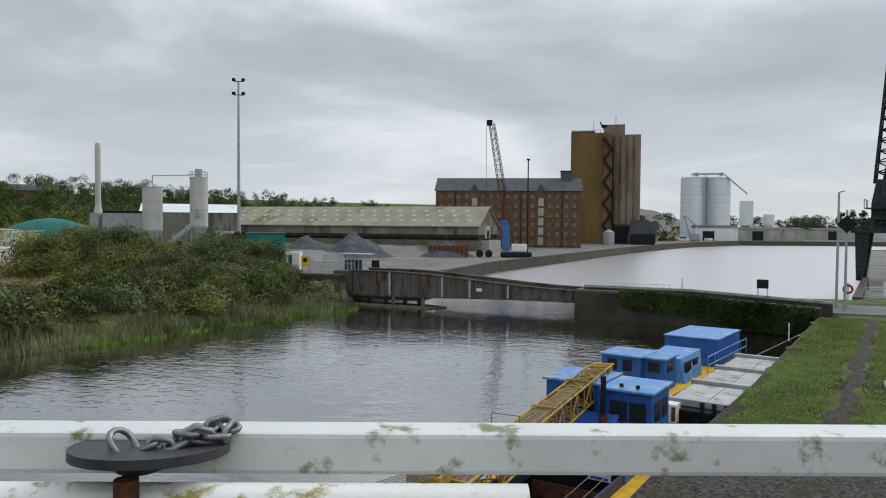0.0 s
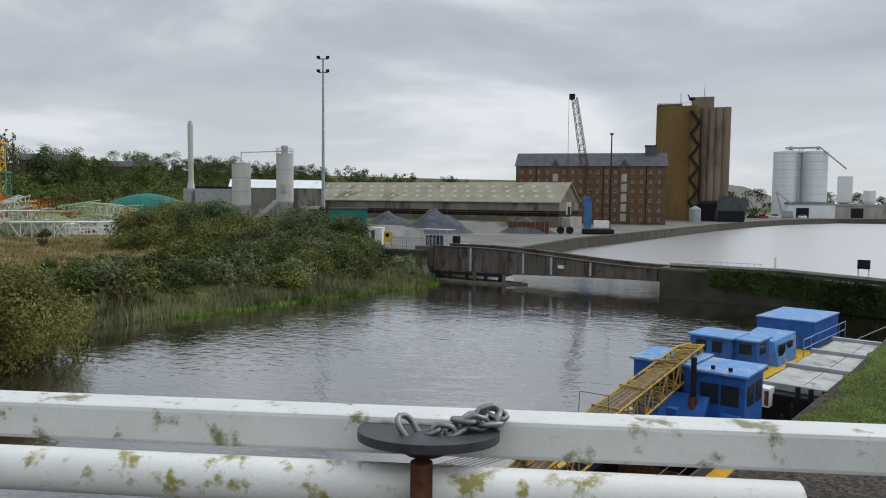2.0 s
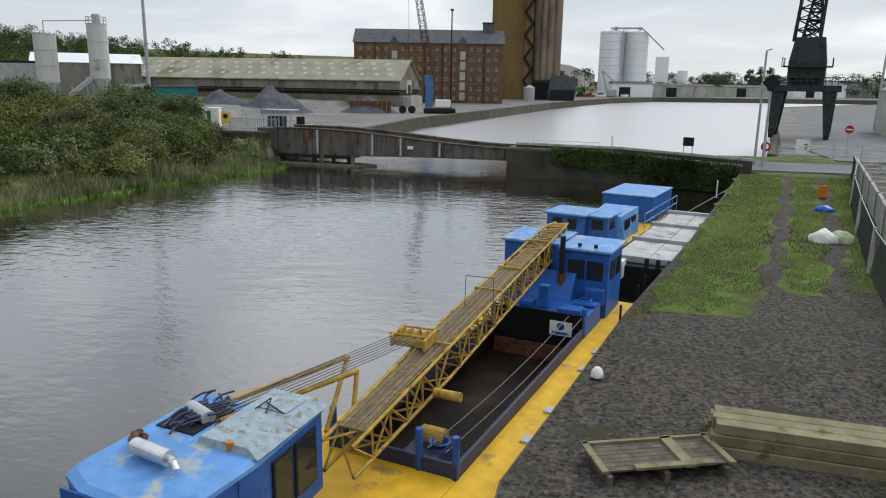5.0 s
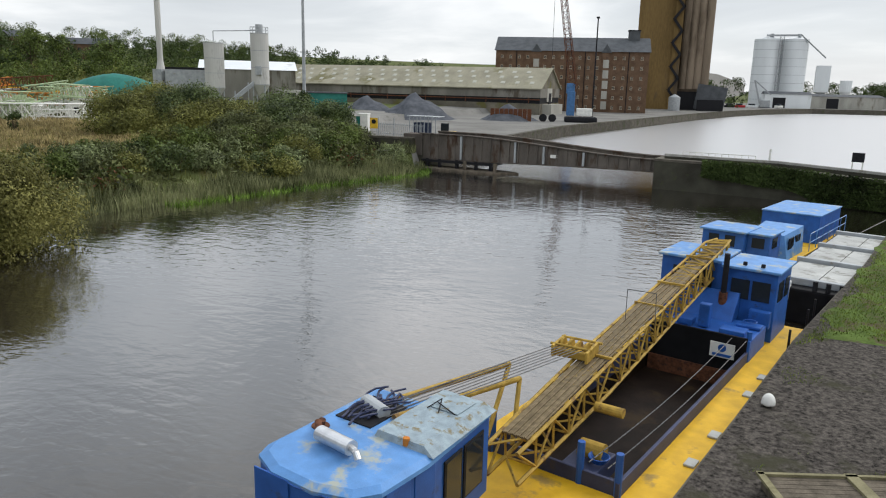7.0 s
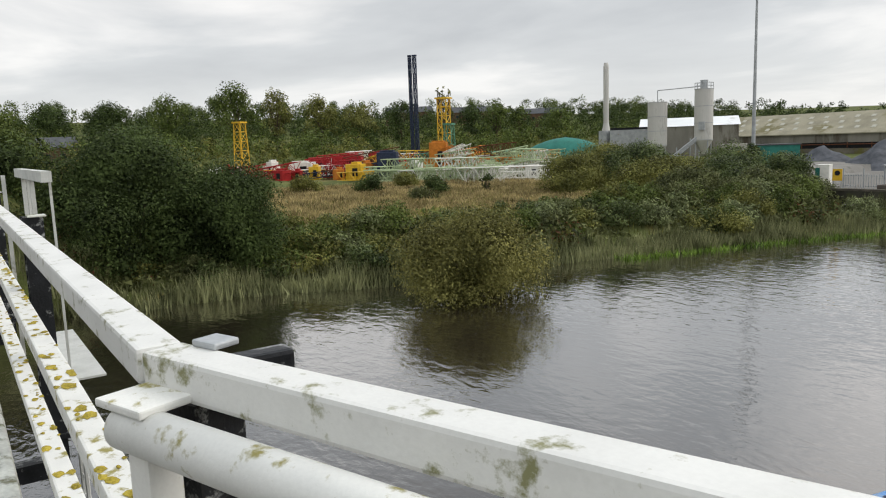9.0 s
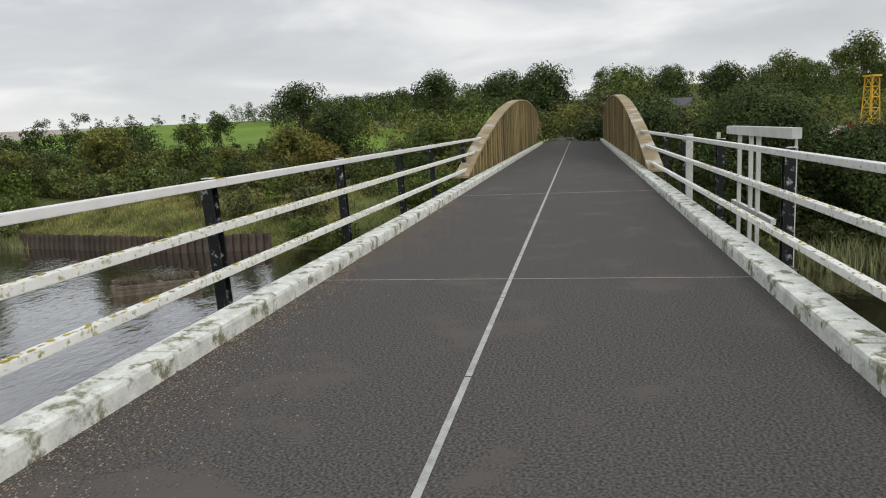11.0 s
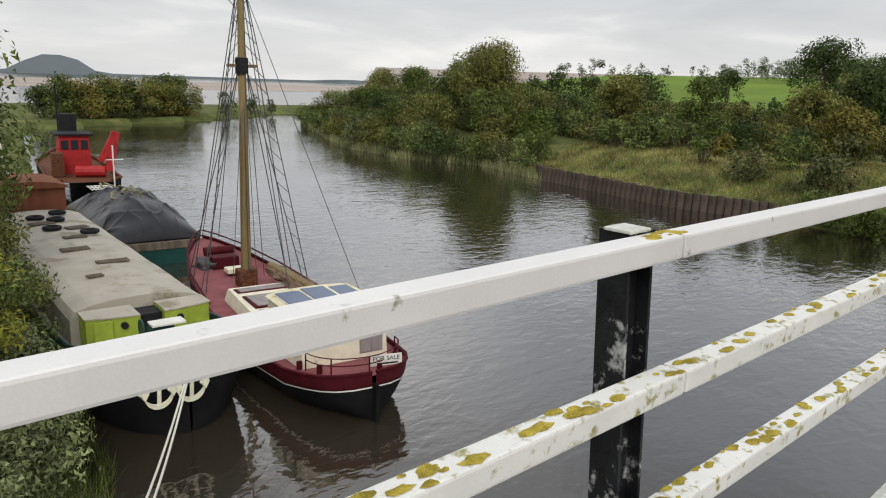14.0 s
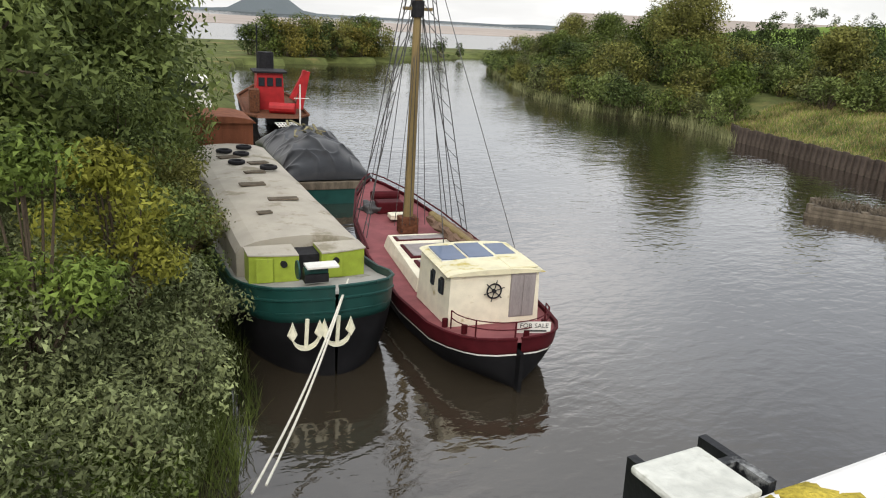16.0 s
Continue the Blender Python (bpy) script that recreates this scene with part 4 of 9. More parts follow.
part("stairs", bm, M["dark"], st, "dark zigzag outside stair")
bm = bmesh.new()
for x, h in ((8.5, 49.5), (17.0, 51.5)):
    bar(bm, (x, 6, 43), (x, 6, h), 0.1, 5)
box(bm, (12.5, 4, 47.0), (2.2, 1.4, 1.0))
beam(bm, (12.5, 4, 46), (11.0, 4, 48.6), 0.5, 0.5)
part("roof_gear", bm, M["dark"], tw)
bm = bmesh.new()
for k in range(14):
    bar(bm, (0.2 + k * 1.0, 0.1, 44), (0.2 + k * 1.0, 0.1, 45.1), 0.05, 4)
bar(bm, (0.2, 0.1, 45.1), (13.2, 0.1, 45.1), 0.05, 4)
part("roof_rail", bm, M["dark"], tw)
sh = thing("shed", -15.0, 286, -6.5, 4, "dark open-fronted lean-to beside the silo", "shed")
# solid near-black block: the shade under the open front is its colour
part("wall", B((4.5, 4, 2.2), (9, 8, 4.4)), M["dark"], sh)
part("roof", beam(bmesh.new(), (-0.6, 4, 5.6), (9.6, 4, 4.2), 0.3, 9.0), M["slate"], sh)
sh = thing("building", -42, 275, -6.4, 5, "pale grey concrete block beside the mill", "building")
part("wall", B((0, 4, 5.6), (11, 8, 11.2)), M["cladding"], sh)
part("roof", B((0, 4, 11.3), (11.4, 8.4, 0.3)), M["slate"], sh)
bm = bmesh.new()
tk = thing("tank", -22, 278, -6.4, 0, "grey steel tank by the silo", "tank")
part("shell", bar(bmesh.new(), (0, 0, 0), (0, 0, 5), 2.0, 18), M["steelgrey"], tk)
part("cone_roof", bar(bmesh.new(), (0, 0, 5), (0, 0, 6), 2.0, 18, 0.3), M["steelgrey"], tk)

# warehouse
wh = thing("warehouse", -47.5, 194.0, -6.6, 180.0, "long low warehouse with lichened cement roof and rooflights", "building")
WL, WW, WE, WR = 92.0, 20.0, 7.3, 12.6


def whp(x, y, z):
    return (x, -y, z)


part("wall", prism(bmesh.new(), [(0, 0), (WL, 0), (WL, -WW), (0, -WW)], 0, 3.4), M["mossy"], wh, "stained mossy lower wall")
part("band", prism(bmesh.new(), [(0.1, -0.1), (WL, -0.1), (WL, -WW + 0.1), (0.1, -WW + 0.1)], 3.4, 4.9), M["dark"], wh, "dark band behind the pipes")
part("upper_wall", prism(bmesh.new(), [(-0.05, 0.05), (WL, 0.05), (WL, -WW), (-0.05, -WW)], 4.9, WE), M["shed_wall"], wh, "stained grey cladding")
loft_b = bmesh.new()
loft(loft_b, [[(0, 0, WE), (0, -WW, WE), (0, -WW / 2, WR)], [(0.6, 0, WE), (0.6, -WW, WE), (0.6, -WW / 2, WR)]])
part("gable", loft_b, M["mossy"], wh)
for sgn in (0, 1):
    y0, y1 = (0.6, -WW / 2) if sgn == 0 else (-WW - 0.6, -WW / 2)
    rings = []
    for x in (-0.5, WL):
        rings.append([(x, y0, WE - 0.25), (x, y1, WR + 0.05), (x, y1, WR + 0.3), (x, y0, WE)])
    rf = part("roof", loft(bmesh.new(), rings), M["cement"], wh)
    if sgn == 0:
        for i in range(22):
            for j, f in ((0, 0.26), (1, 0.52), (2, 0.76)):
                x = 3.0 + i * 4.1 + j * 1.3
                y, z = y0 + (y1 - y0) * f, WE + (WR + 0.3 - WE) * f + 0.03
                bm = bmesh.new()
                box(bm, (0, 0, 0), (1.15, 1.3, 0.06))
                ob = part("rooflight", bm, M["skylight"], rf)
                ob.matrix_basis = pose(x, y, z, -math.degrees(math.atan2(WR - WE, WW / 2)), 0, 0)
# near-black block, the doorway's inner shade put into its colour
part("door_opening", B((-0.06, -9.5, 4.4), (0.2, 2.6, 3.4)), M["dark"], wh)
part("door_surround", B((-0.03, -9.2, 5.6), (0.14, 5.0, 3.6)), M["cladding"], wh)
part("lean_to", B((-1.2, -8.5, 1.6), (2.6, 12, 3.2)), M["cladding"], wh)
bm = bmesh.new()
for x in range(3, 90, 6):
    bar(bm, (x, 0.35, 3.5), (x, 0.35, 4.9), 0.12, 6)
bar(bm, (0, 0.4, 4.4), (WL, 0.4, 4.4), 0.14, 6)
part("pipes", bm, M["rust"], wh)
w2 = thing("warehouse", -125, 173, -5.5, 38, "pale-roofed industrial shed behind the silos", "building")
part("wall", B((0, 0, 4.7), (25, 9, 9.4)), M["shed_wall"], w2)
part("roof", loft(bmesh.new(), [[(-13, -4.8, 9.4), (-13, 4.8, 9.4), (-13, 4.6, 11.9)], [(13, -4.8, 9.4), (13, 4.8, 9.4), (13, 4.6, 11.9)]]), M["whitepanel"], w2)

# batching plant
def silo(x, y, z0, zc, z1, r, rail):
    s = thing("silo", x, y, 0, 20, "off-white steel cement silo on legs", "silo", "cement silos")
    part("shell", bar(bmesh.new(), (0, 0, zc), (0, 0, z1), r, 28), M["steelsilo"], s)
    part("cone", bar(bmesh.new(), (0, 0, zc - 2.6), (0, 0, zc), 0.25, 28, r), M["steelsilo"], s)
    for k in range(4):
        a = radians(45 + 90 * k)
        part("leg", bar(bmesh.new(), (r * 0.93 * math.cos(a), r * 0.93 * math.sin(a), z0), (r * 0.93 * math.cos(a), r * 0.93 * math.sin(a), zc + 0.4), 0.13, 8), M["steelgrey"], s)
    for z in np.linspace(zc + 0.1, z1 - 0.1, 4):
        part("hoop", bar(bmesh.new(), (0, 0, z - 0.05), (0, 0, z + 0.05), r + 0.04, 28), M["steelgrey"], s)
    if rail:
        bm = bmesh.new()
        for k in range(12):
            a, b = radians(30 * k), radians(30 * k + 30)
            p, q = (r * math.cos(a), r * math.sin(a)), (r * math.cos(b), r * math.sin(b))
            bar(bm, (*p, z1), (*p, z1 + 1.1), 0.04, 4)
            for zz in (0.55, 1.1):
                bar(bm, (*p, z1 + zz), (*q, z1 + zz), 0.04, 4)
        part("guard_rail", bm, M["steelgrey"], s)
        part("filter", bar(bmesh.new(), (0, 0, z1), (0, 0, z1 + 1.6), 0.7, 14), M["steelgrey"], s)
        part("hatch_box", B((0.2, -r, z1 - 7), (1.1, 0.7, 1.6)), M["steelgrey"], s)
    return s


M["steelsilo"] = mat("dusty_white_silo", (0.47, 0.46, 0.43), 0.6, var=0.1, scale=0.5, bump=0.05, stain=(0.32, 0.31, 0.28), stain_amt=0.4, stain_scale=0.5, streak=4)
silo(-84.1, 123.7, -5.5, 0.4, 10.1, 1.72, True)
silo(-90.8, 118.5, -5.5, -0.4, 8.0, 1.85, False)
ch = thing("chimney", -104.9, 119.3, -5.0, 0, "tall grey steel exhaust stack with a wider foot", "chimney")
part("flue", bar(bmesh.new(), (0, 0, 9.5), (0, 0, 21.2), 0.55, 16), M["steelsilo"], ch)
part("taper", bar(bmesh.new(), (0, 0, 7.6), (0, 0, 9.6), 0.95, 16, 0.55), M["steelsilo"], ch)
part("foot", B((0, 0, 4), (2.2, 2.2, 8)), M["steelgrey"], ch)
part("tip", bar(bmesh.new(), (0, 0, 21.2), (0, 0, 22.0), 0.55, 16, 0.4), M["steelsilo"], ch)
dr = thing("plant_building", -100.5, 123.0, -5.5, 38, "grey clad asphalt plant casing", "building")
part("casing", B((0, 0, 5.5), (9.5, 5, 6.0)), M["steelgrey"], dr)
part("casing", B((3.5, -0.5, 1.4), (13, 5, 3.0)), M["dark"], dr)
part("roof_rail", B((0, -2.4, 8.7), (9.5, 0.06, 0.5)), M["dark"], dr)
cv = thing("conveyor", -88, 119, -5.0, 0, "grey inclined loading conveyor between the silos", "conveyor")
part("boom", beam(bmesh.new(), (-1.0, -2.0, 0.3), (4.0, 4.2, 6.6), 0.9, 0.7), M["steelgrey"], cv)
part("pipe", bar(bar(bmesh.new(), (-2.8, -0.5, 13), (-2.8, -0.5, 15.2), 0.09, 6), (-2.8, -0.5, 15.2), (3.9, 4.7, 15.6), 0.09, 6), M["steelgrey"], cv)
for dx, dy in ((1.0, 0.5), (2.6, 2.5)):
    part("leg", bar(bmesh.new(), (dx, dy, -1), (dx, dy, 3.2 + dx), 0.12, 6), M["steelgrey"], cv)
dm = thing("covered_heap", -118.3, 120.2, -5.6, 38, "heap under smooth green sheeting", "heap")
bm = bmesh.new()
bmesh.ops.create_uvsphere(bm, u_segments=36, v_segments=18, radius=1)
for v in bm.verts:
    v.co.z = max(v.co.z, 0)
    v.co = Vector((v.co.x * 12.5, v.co.y * 7, v.co.z * 7.6 * (1 - 0.12 * abs(v.co.x))))
part("sheeting", bm, M["tarp_green"], dm, smooth=True)
bl = thing("green_store", -70.5, 126, -5.6, 38, "dark green clad store shed", "shed")
part("body", B((0, 0, 2.4), (7, 5, 4.8)), M["tarp_green"], bl)
part("roof", B((0, 0, 4.9), (7.4, 5.4, 0.2)), M["slate"], bl)
of = thing("office_cabin", -76.0, 120.5, -5.6, 34, "stacked cream site office with a yellow notice", "cabin")
part("lower_cabin", B((0, 0, 1.3), (5.5, 2.6, 2.5), 0, 0.05), M["steelgrey"], of)
uc = part("upper_cabin", B((0.6, 0, 4.0), (4.4, 2.6, 2.5), 0, 0.05), M["cladding"], of)
part("window", B((1.0, -1.31, 4.3), (1.6, 0.05, 0.9)), M["glass_dark"], uc)
part("notice", B((1.8, -1.36, 3.2), (1.2, 0.05, 1.5)), M["yellow"], of)
mastt = thing("light_mast", -56.0, 96.5, -6.0, 0, "tall grey dock lighting mast with floodlights", "light mast")
part("pole", bar(bmesh.new(), (0, 0, 0), (0, 0, 28.2), 0.30, 12, 0.13), M["steelgrey"], mastt)
for z in (26.2, 28.2):
    part("crossbar", B((0, 0, z), (1.5, 0.12, 0.12), 25), M["dark"], mastt)
    for dx in (-0.7, 0.7):
        part("floodlight", B((dx * 0.9, dx * 0.42, z + 0.25), (0.5, 0.35, 0.4), 25, 0.05), M["dark"], mastt)
part("collar", B((0, 0, 11.5), (1.0, 0.5, 0.12)), M["steelgrey"], mastt)


def heap(x, y, r, h, seed, z0=-6.1):
    bm = bmesh.new()
    bmesh.ops.create_grid(bm, x_segments=30, y_segments=30, size=r)
    for v in bm.verts:
        d = v.co.length / r
        nz = noise.noise(Vector((v.co.x * 0.35 + seed, v.co.y * 0.35, 0)))
        v.co.z = max(-0.05, h * (1 - d * 1.05) + nz * 0.5 * h * 0.3)
    ob = part("stone_heap", bm, M["aggregate"], smooth=True)
    ob.location = (x, y, z0)
    tagged(ob, "heap of dark grey stone chippings on the quay", "heap", "stone heaps")


heap(-63, 150, 9.0, 5.6, 1)
heap(-76, 152, 7.5, 4.6, 4)
heap(-45, 160, 6.5, 3.6, 9)
sk = thing("retaining_bay", -43.5, 157.0, -6.1, 12, "rusty red steel sheet bay holding stone", "bay")
for k in range(9):
    part("sheet", B((-4 + k * 1.0, 0, 1.3), (0.85, 0.3 + 0.15 * (k % 2), 2.6)), M["rust"], sk)
# gates, toilets and signs by the left end of the low bridge
tl = thing("portable_toilet", -41.3, 88.0, -4.9, 12, "white and dark green portable toilet cabin", "toilet")
part("body", B((0, 0, 1.15), (1.4, 1.3, 2.3), 0, 0.06), M["offwhite"], tl)
part("door", B((-0.55, -0.66, 1.1), (0.5, 0.05, 1.9)), M["tarp_green"], tl)
part("roof", B((0, 0, 2.35), (1.45, 1.35, 0.14), 0, 0.05), M["offwhite"], tl)
sg = thing("warning_sign", -38.2, 85.0, -4.9, 12, "yellow warning sign board on posts", "sign")
part("board", B((0, 0, 1.4), (1.0, 0.05, 1.3)), M["yellow"], sg)
part("panel", bar(bmesh.new(), (0, -0.04, 1.6), (0, -0.06, 1.6), 0.28, 18), M["dark"], sg)
for dx in (-0.4, 0.4):
    part("post", bar(bmesh.new(), (dx, 0.05, -1), (dx, 0.05, 2), 0.04, 6), M["steelgrey"], sg)
fn = thing("steel_fence", -37, 84.0, -4.8, -2, "grey steel palisade fence and gate at the bridge", "fence")
for k in range(24):
    part("bar", bar(bmesh.new(), (k * 0.27, 0, -0.6), (k * 0.27, 0, 1.5 if k % 8 else 2.1), 0.03 if k % 8 else 0.07, 5), M["steelgrey"], fn)
for z in (0.2, 1.3):
    part("rail", B((3.1, 0, z), (6.3, 0.04, 0.06)), M["steelgrey"], fn)
cg = thing("machinery_cage", -33.5, 85.5, -4.9, 0, "grey mesh cage round bridge machinery", "cage")
for k in range(8):
    part("bar", bar(bmesh.new(), (k * 0.5, 0, -0.6), (k * 0.5, 0, 2.4), 0.05, 5), M["steelgrey"], cg)
part("roof", B((1.8, 0.8, 2.45), (4.2, 2.0, 0.08)), M["steelgrey"], cg)
part("machine", B((1.4, 0.9, 0.8), (2.0, 1.2, 1.8), 0, 0.1), M["navy"], cg)
dg = thing("digger", -29.5, 88, -6.1, 20, "small yellow and black excavator parked on the quay", "digger")
part("track", B((0, 0, 0.35), (2.6, 1.8, 0.7), 0, 0.2), M["dark"], dg)
part("body", B((0.2, 0, 1.3), (2.0, 1.6, 1.1), 0, 0.15), M["yellow"], dg)
part("cab", B((-0.3, 0.2, 2.2), (1.0, 0.9, 1.3), 0, 0.1), M["glass_dark"], dg)

# mobile crane on the far quay
mc = thing("crawler_crane", -30.2, 163.5, -6.1, 15, "blue crawler crane with a raised lattice boom", "crane")
for dy in (-1.6, 1.6):
    part("track", B((0.5, dy, 0.6), (7.0, 1.0, 1.2), 0, 0.4), M["dark"], mc)
part("house", B((1.2, 0, 2.2), (3.4, 2.2, 1.6), 0, 0.15), M["offwhite"], mc)
part("tower", B((-1.8, 0, 4.0), (1.7, 2.0, 5.2), 0, 0.15), M["crane_blue"], mc)
part("operator_cab", B((-2.0, 0, 7.2), (1.8, 1.6, 2.2), 0, 0.15), M["crane_blue"], mc)
part("boom", lattice(bmesh.new(), (-1.4, 0, 7.0), (-5.2, 1.0, 30.0), 1.6, 1.1, 0.07, 20, 0.04), M["rust"], mc)
part("boom_head", B((-5.7, 1.0, 30.2), (1.3, 1.0, 1.2)), M["dark"], mc)
part("ropes", bar(bar(bmesh.new(), (-0.2, 0, 3.5), (-5.0, 1, 29.5), 0.05, 4), (-6.4, 1, 29.5), (-6.3, 1, 12), 0.04, 4), M["dark"], mc)
for dx in (-5.6, -7.6):
    part("wheel", bar(bmesh.new(), (dx, -1.4, 0.8), (dx, -0.6, 0.8), 0.85, 16), M["dark"], mc)
pl = thing("lamp_post", -29.0, 172, -6.1, 0, "slim dark quayside lighting column", "light mast")
part("pole", bar(bmesh.new(), (0, 0, 0), (0, 0, 22.5), 0.2, 8, 0.14), M["dark"], pl)
part("lamp_head", B((0, 0, 22.6), (0.7, 0.5, 0.4), 0, 0.05), M["dark"], pl)

# white silos and far sheds
for x, y in ((6.6, 402), (18.6, 405)):
    s = thing("grain_silo", x, y, -6.1, 0, "big white panelled steel storage silo", "silo", "white grain silos")
    part("shell", bar(bmesh.new(), (0, 0, 0), (0, 0, 32.0), 6.2, 40), M["whitepanel"], s)
    for k in range(8):
        part("joint", bar(bmesh.new(), (0, 0, 3.5 + k * 3.9), (0, 0, 3.62 + k * 3.9), 6.25, 40), M["steelgrey"], s)
    part("roof", bar(bmesh.new(), (0, 0, 32), (0, 0, 33), 6.2, 40, 1.5), M["whitepanel"], s)
    part("vent", bar(bmesh.new(), (1.5, -2, 32), (1.5, -2, 34.4), 0.9, 10), M["steelgrey"], s)
s = thing("silo_stair", 12.6, 397.5, -6.1, 0, "grey steel stair tower between the silos", "stair tower")
part("frame", lattice(bmesh.new(), (0, 0, 0), (0, 0, 33), 1.8, 1.8, 0.14, 16, 0.08, up=(0, 1, 0)), M["steelgrey"], s)
part("gallery", B((0, 2, 33.6), (14, 1.5, 0.8)), M["steelgrey"], s)
part("chute", bar(bmesh.new(), (8, 2, 34), (20, 6, 23.5), 0.35, 6), M["steelgrey"], s)
s = thing("small_silo", 33.5, 424, -6.1, 0, "smaller white hopper silo", "silo")
part("shell", B((0, 0, 14), (6.5, 6.5, 13)), M["whitepanel"], s)
part("neck", B((0, 0, 3.8), (4.0, 4.0, 7.6)), M["steelgrey"], s)
s = thing("hopper", 45, 430, -6.1, 0, "white steel hopper with a cone bottom", "silo")
part("shell", bar(bmesh.new(), (0, 0, 8), (0, 0, 13.5), 2.8, 18), M["whitepanel"], s)
part("cone", bar(bmesh.new(), (0, 0, 3), (0, 0, 8), 0.5, 18, 2.8), M["whitepanel"], s)
for (x, y, w, d, h, rz, m, lb) in ((17, 388, 20, 10, 7.6, 8, "whitepanel", "white dockside shed with a dark doorway"), (42, 408, 33, 12, 6.8, 14, "cladding", "long cream dockside shed"),
                               (80, 446, 30, 14, 6.5, 20, "cladding", "low cream dock shed"), (120, 470, 34, 16, 9, 24, "whitepanel", "pale grey transit shed"), (165, 500, 44, 20, 10, 26, "steelgrey", "grey steel warehouse far off")):
    s = thing("dock_shed", x, y, -6.2, rz, lb, "shed", "dock sheds")
    part("wall", B((0, 0, h * 0.42), (w, d, h * 0.84)), M[m], s)
    part("roof", loft(bmesh.new(), [[(-w / 2 - 0.3, -d / 2 - 0.3, h * 0.84), (-w / 2 - 0.3, d / 2 + 0.3, h * 0.84), (-w / 2 - 0.3, 0, h)], [(w / 2 + 0.3, -d / 2 - 0.3, h * 0.84), (w / 2 + 0.3, d / 2 + 0.3, h * 0.84), (w / 2 + 0.3, 0, h)]]), M["slate"], s)
    # doorway shade painted as a near-black block on the front wall
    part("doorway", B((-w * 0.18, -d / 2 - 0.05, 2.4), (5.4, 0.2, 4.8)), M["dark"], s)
for k, (x, y, m) in enumerate(((-2, 352, "red"), (3, 358, "whitepanel"), (8, 362, "navy"), (-6, 348, "dark"), (14, 370, "offwhite"))):
    c = thing("parked_vehicle", x, y, -6.1, 20 + 10 * k, "small vehicle parked far along the quay", "vehicle", "parked vehicles")
    part("body", B((0, 0, 0.8), (4.4, 1.9, 1.0), 0, 0.2), M[m], c)
    part("cabin", B((-0.2, 0, 1.6), (2.4, 1.7, 0.8), 0, 0.25), M["glass_dark"], c)
gr = thing("material_grab", 6, 352, -6.1, 0, "grey material handler crane on the far quay", "crane")
part("boom", beam(beam(bmesh.new(), (0, 0, 2), (-3, 0, 12), 0.7, 0.7), (-3, 0, 12), (4, 0, 6), 0.5, 0.5), M["steelgrey"], gr)
part("body", B((2, 0, 2.2), (4, 3, 3), 0, 0.2), M["steelgrey"], gr)

# portal crane
pc = thing("portal_crane", 34.2, 120.5, -6.05, -16, "old dark green portal dock crane with lattice jib", "crane")
for dx in (-3.3, 3.3):
    for dy in (-3, 3):
        lg = part("leg", loft(bmesh.new(), [[(dx - 0.9, dy - 0.45, 6.6), (dx + 0.9, dy - 0.45, 6.6), (dx + 0.9, dy + 0.45, 6.6), (dx - 0.9, dy + 0.45, 6.6)], [(dx * 1.08 - 0.4, dy - 0.3, 0.5), (dx * 1.08 + 0.4, dy - 0.3, 0.5), (dx * 1.08 + 0.4, dy + 0.3, 0.5), (dx * 1.08 - 0.4, dy + 0.3, 0.5)]]), M["crane_green"], pc)
        part("bogie", B((dx * 1.08, dy, 0.3), (0.7, 1.4, 0.7), 0, 0.1), M["dark"], lg)
part("portal_beam", B((0, 0, 7.0), (9.4, 7.4, 0.9), 0, 0.05), M["crane_green"], pc)
bm = bmesh.new()
for k in range(14):
    x = -5 + k * 10 / 13
    bar(bm, (x, -3.9, 7.4), (x, -3.9, 8.5), 0.05, 4)
for z in (8.0, 8.5):
    bar(bm, (-5, -3.9, z), (5, -3.9, z), 0.05, 4)
part("walkway_rail", bm, M["crane_green"], pc)
part("turntable", bar(bmesh.new(), (0, 0, 7.4), (0, 0, 8.4), 2.4, 24), M["dark"], pc)
hs = part("house", loft(bmesh.new(), [[(-2.4, -2.4, 8.4), (2.4, -2.4, 8.4), (2.4, 2.4, 8.4), (-2.4, 2.4, 8.4)], [(-2.4, -2.4, 10.6), (2.4, -2.4, 10.6), (2.4, 2.4, 10.6), (-2.4, 2.4, 10.6)], [(-1.9, -1.9, 14.0), (1.9, -1.9, 14.0), (1.9, 1.9, 14.0), (-1.9, 1.9, 14.0)]]), M["crane_green"], pc)
part("cab_window", B((0, -2.15, 12.3), (2.6, 0.3, 1.9)), M["glass_dark"], hs)
part("balcony", B((0, -0.5, 10.0), (6.4, 5.4, 0.15)), M["crane_green"], hs)
bm = bmesh.new()
for x in (-3.2, 3.2):
    for y in (-3, 0, 2):
        bar(bm, (x, y, 10), (x, y, 11.2), 0.05, 4)
    bar(bm, (x, -3, 11.2), (x, 2, 11.2), 0.05, 4)
part("balcony_rail", bm, M["crane_green"], hs)
part("jib", lattice(bmesh.new(), (-0.5, 0, 13.5), (1.6, -3, 52), 3.4, 1.6, 0.16, 26, 0.09, up=(0, 1, 0)), M["crane_green"], pc)
part("mast_frame", lattice(bmesh.new(), (0, 0.5, 14), (0.4, 0.5, 21), 2.2, 0.8, 0.16, 6, 0.1, up=(0, 1, 0)), M["crane_green"], pc)
part("counterweight", B((0.6, 0, 21.5), (1.2, 1.6, 1.6), 0, 0.3), M["crane_green"], pc)

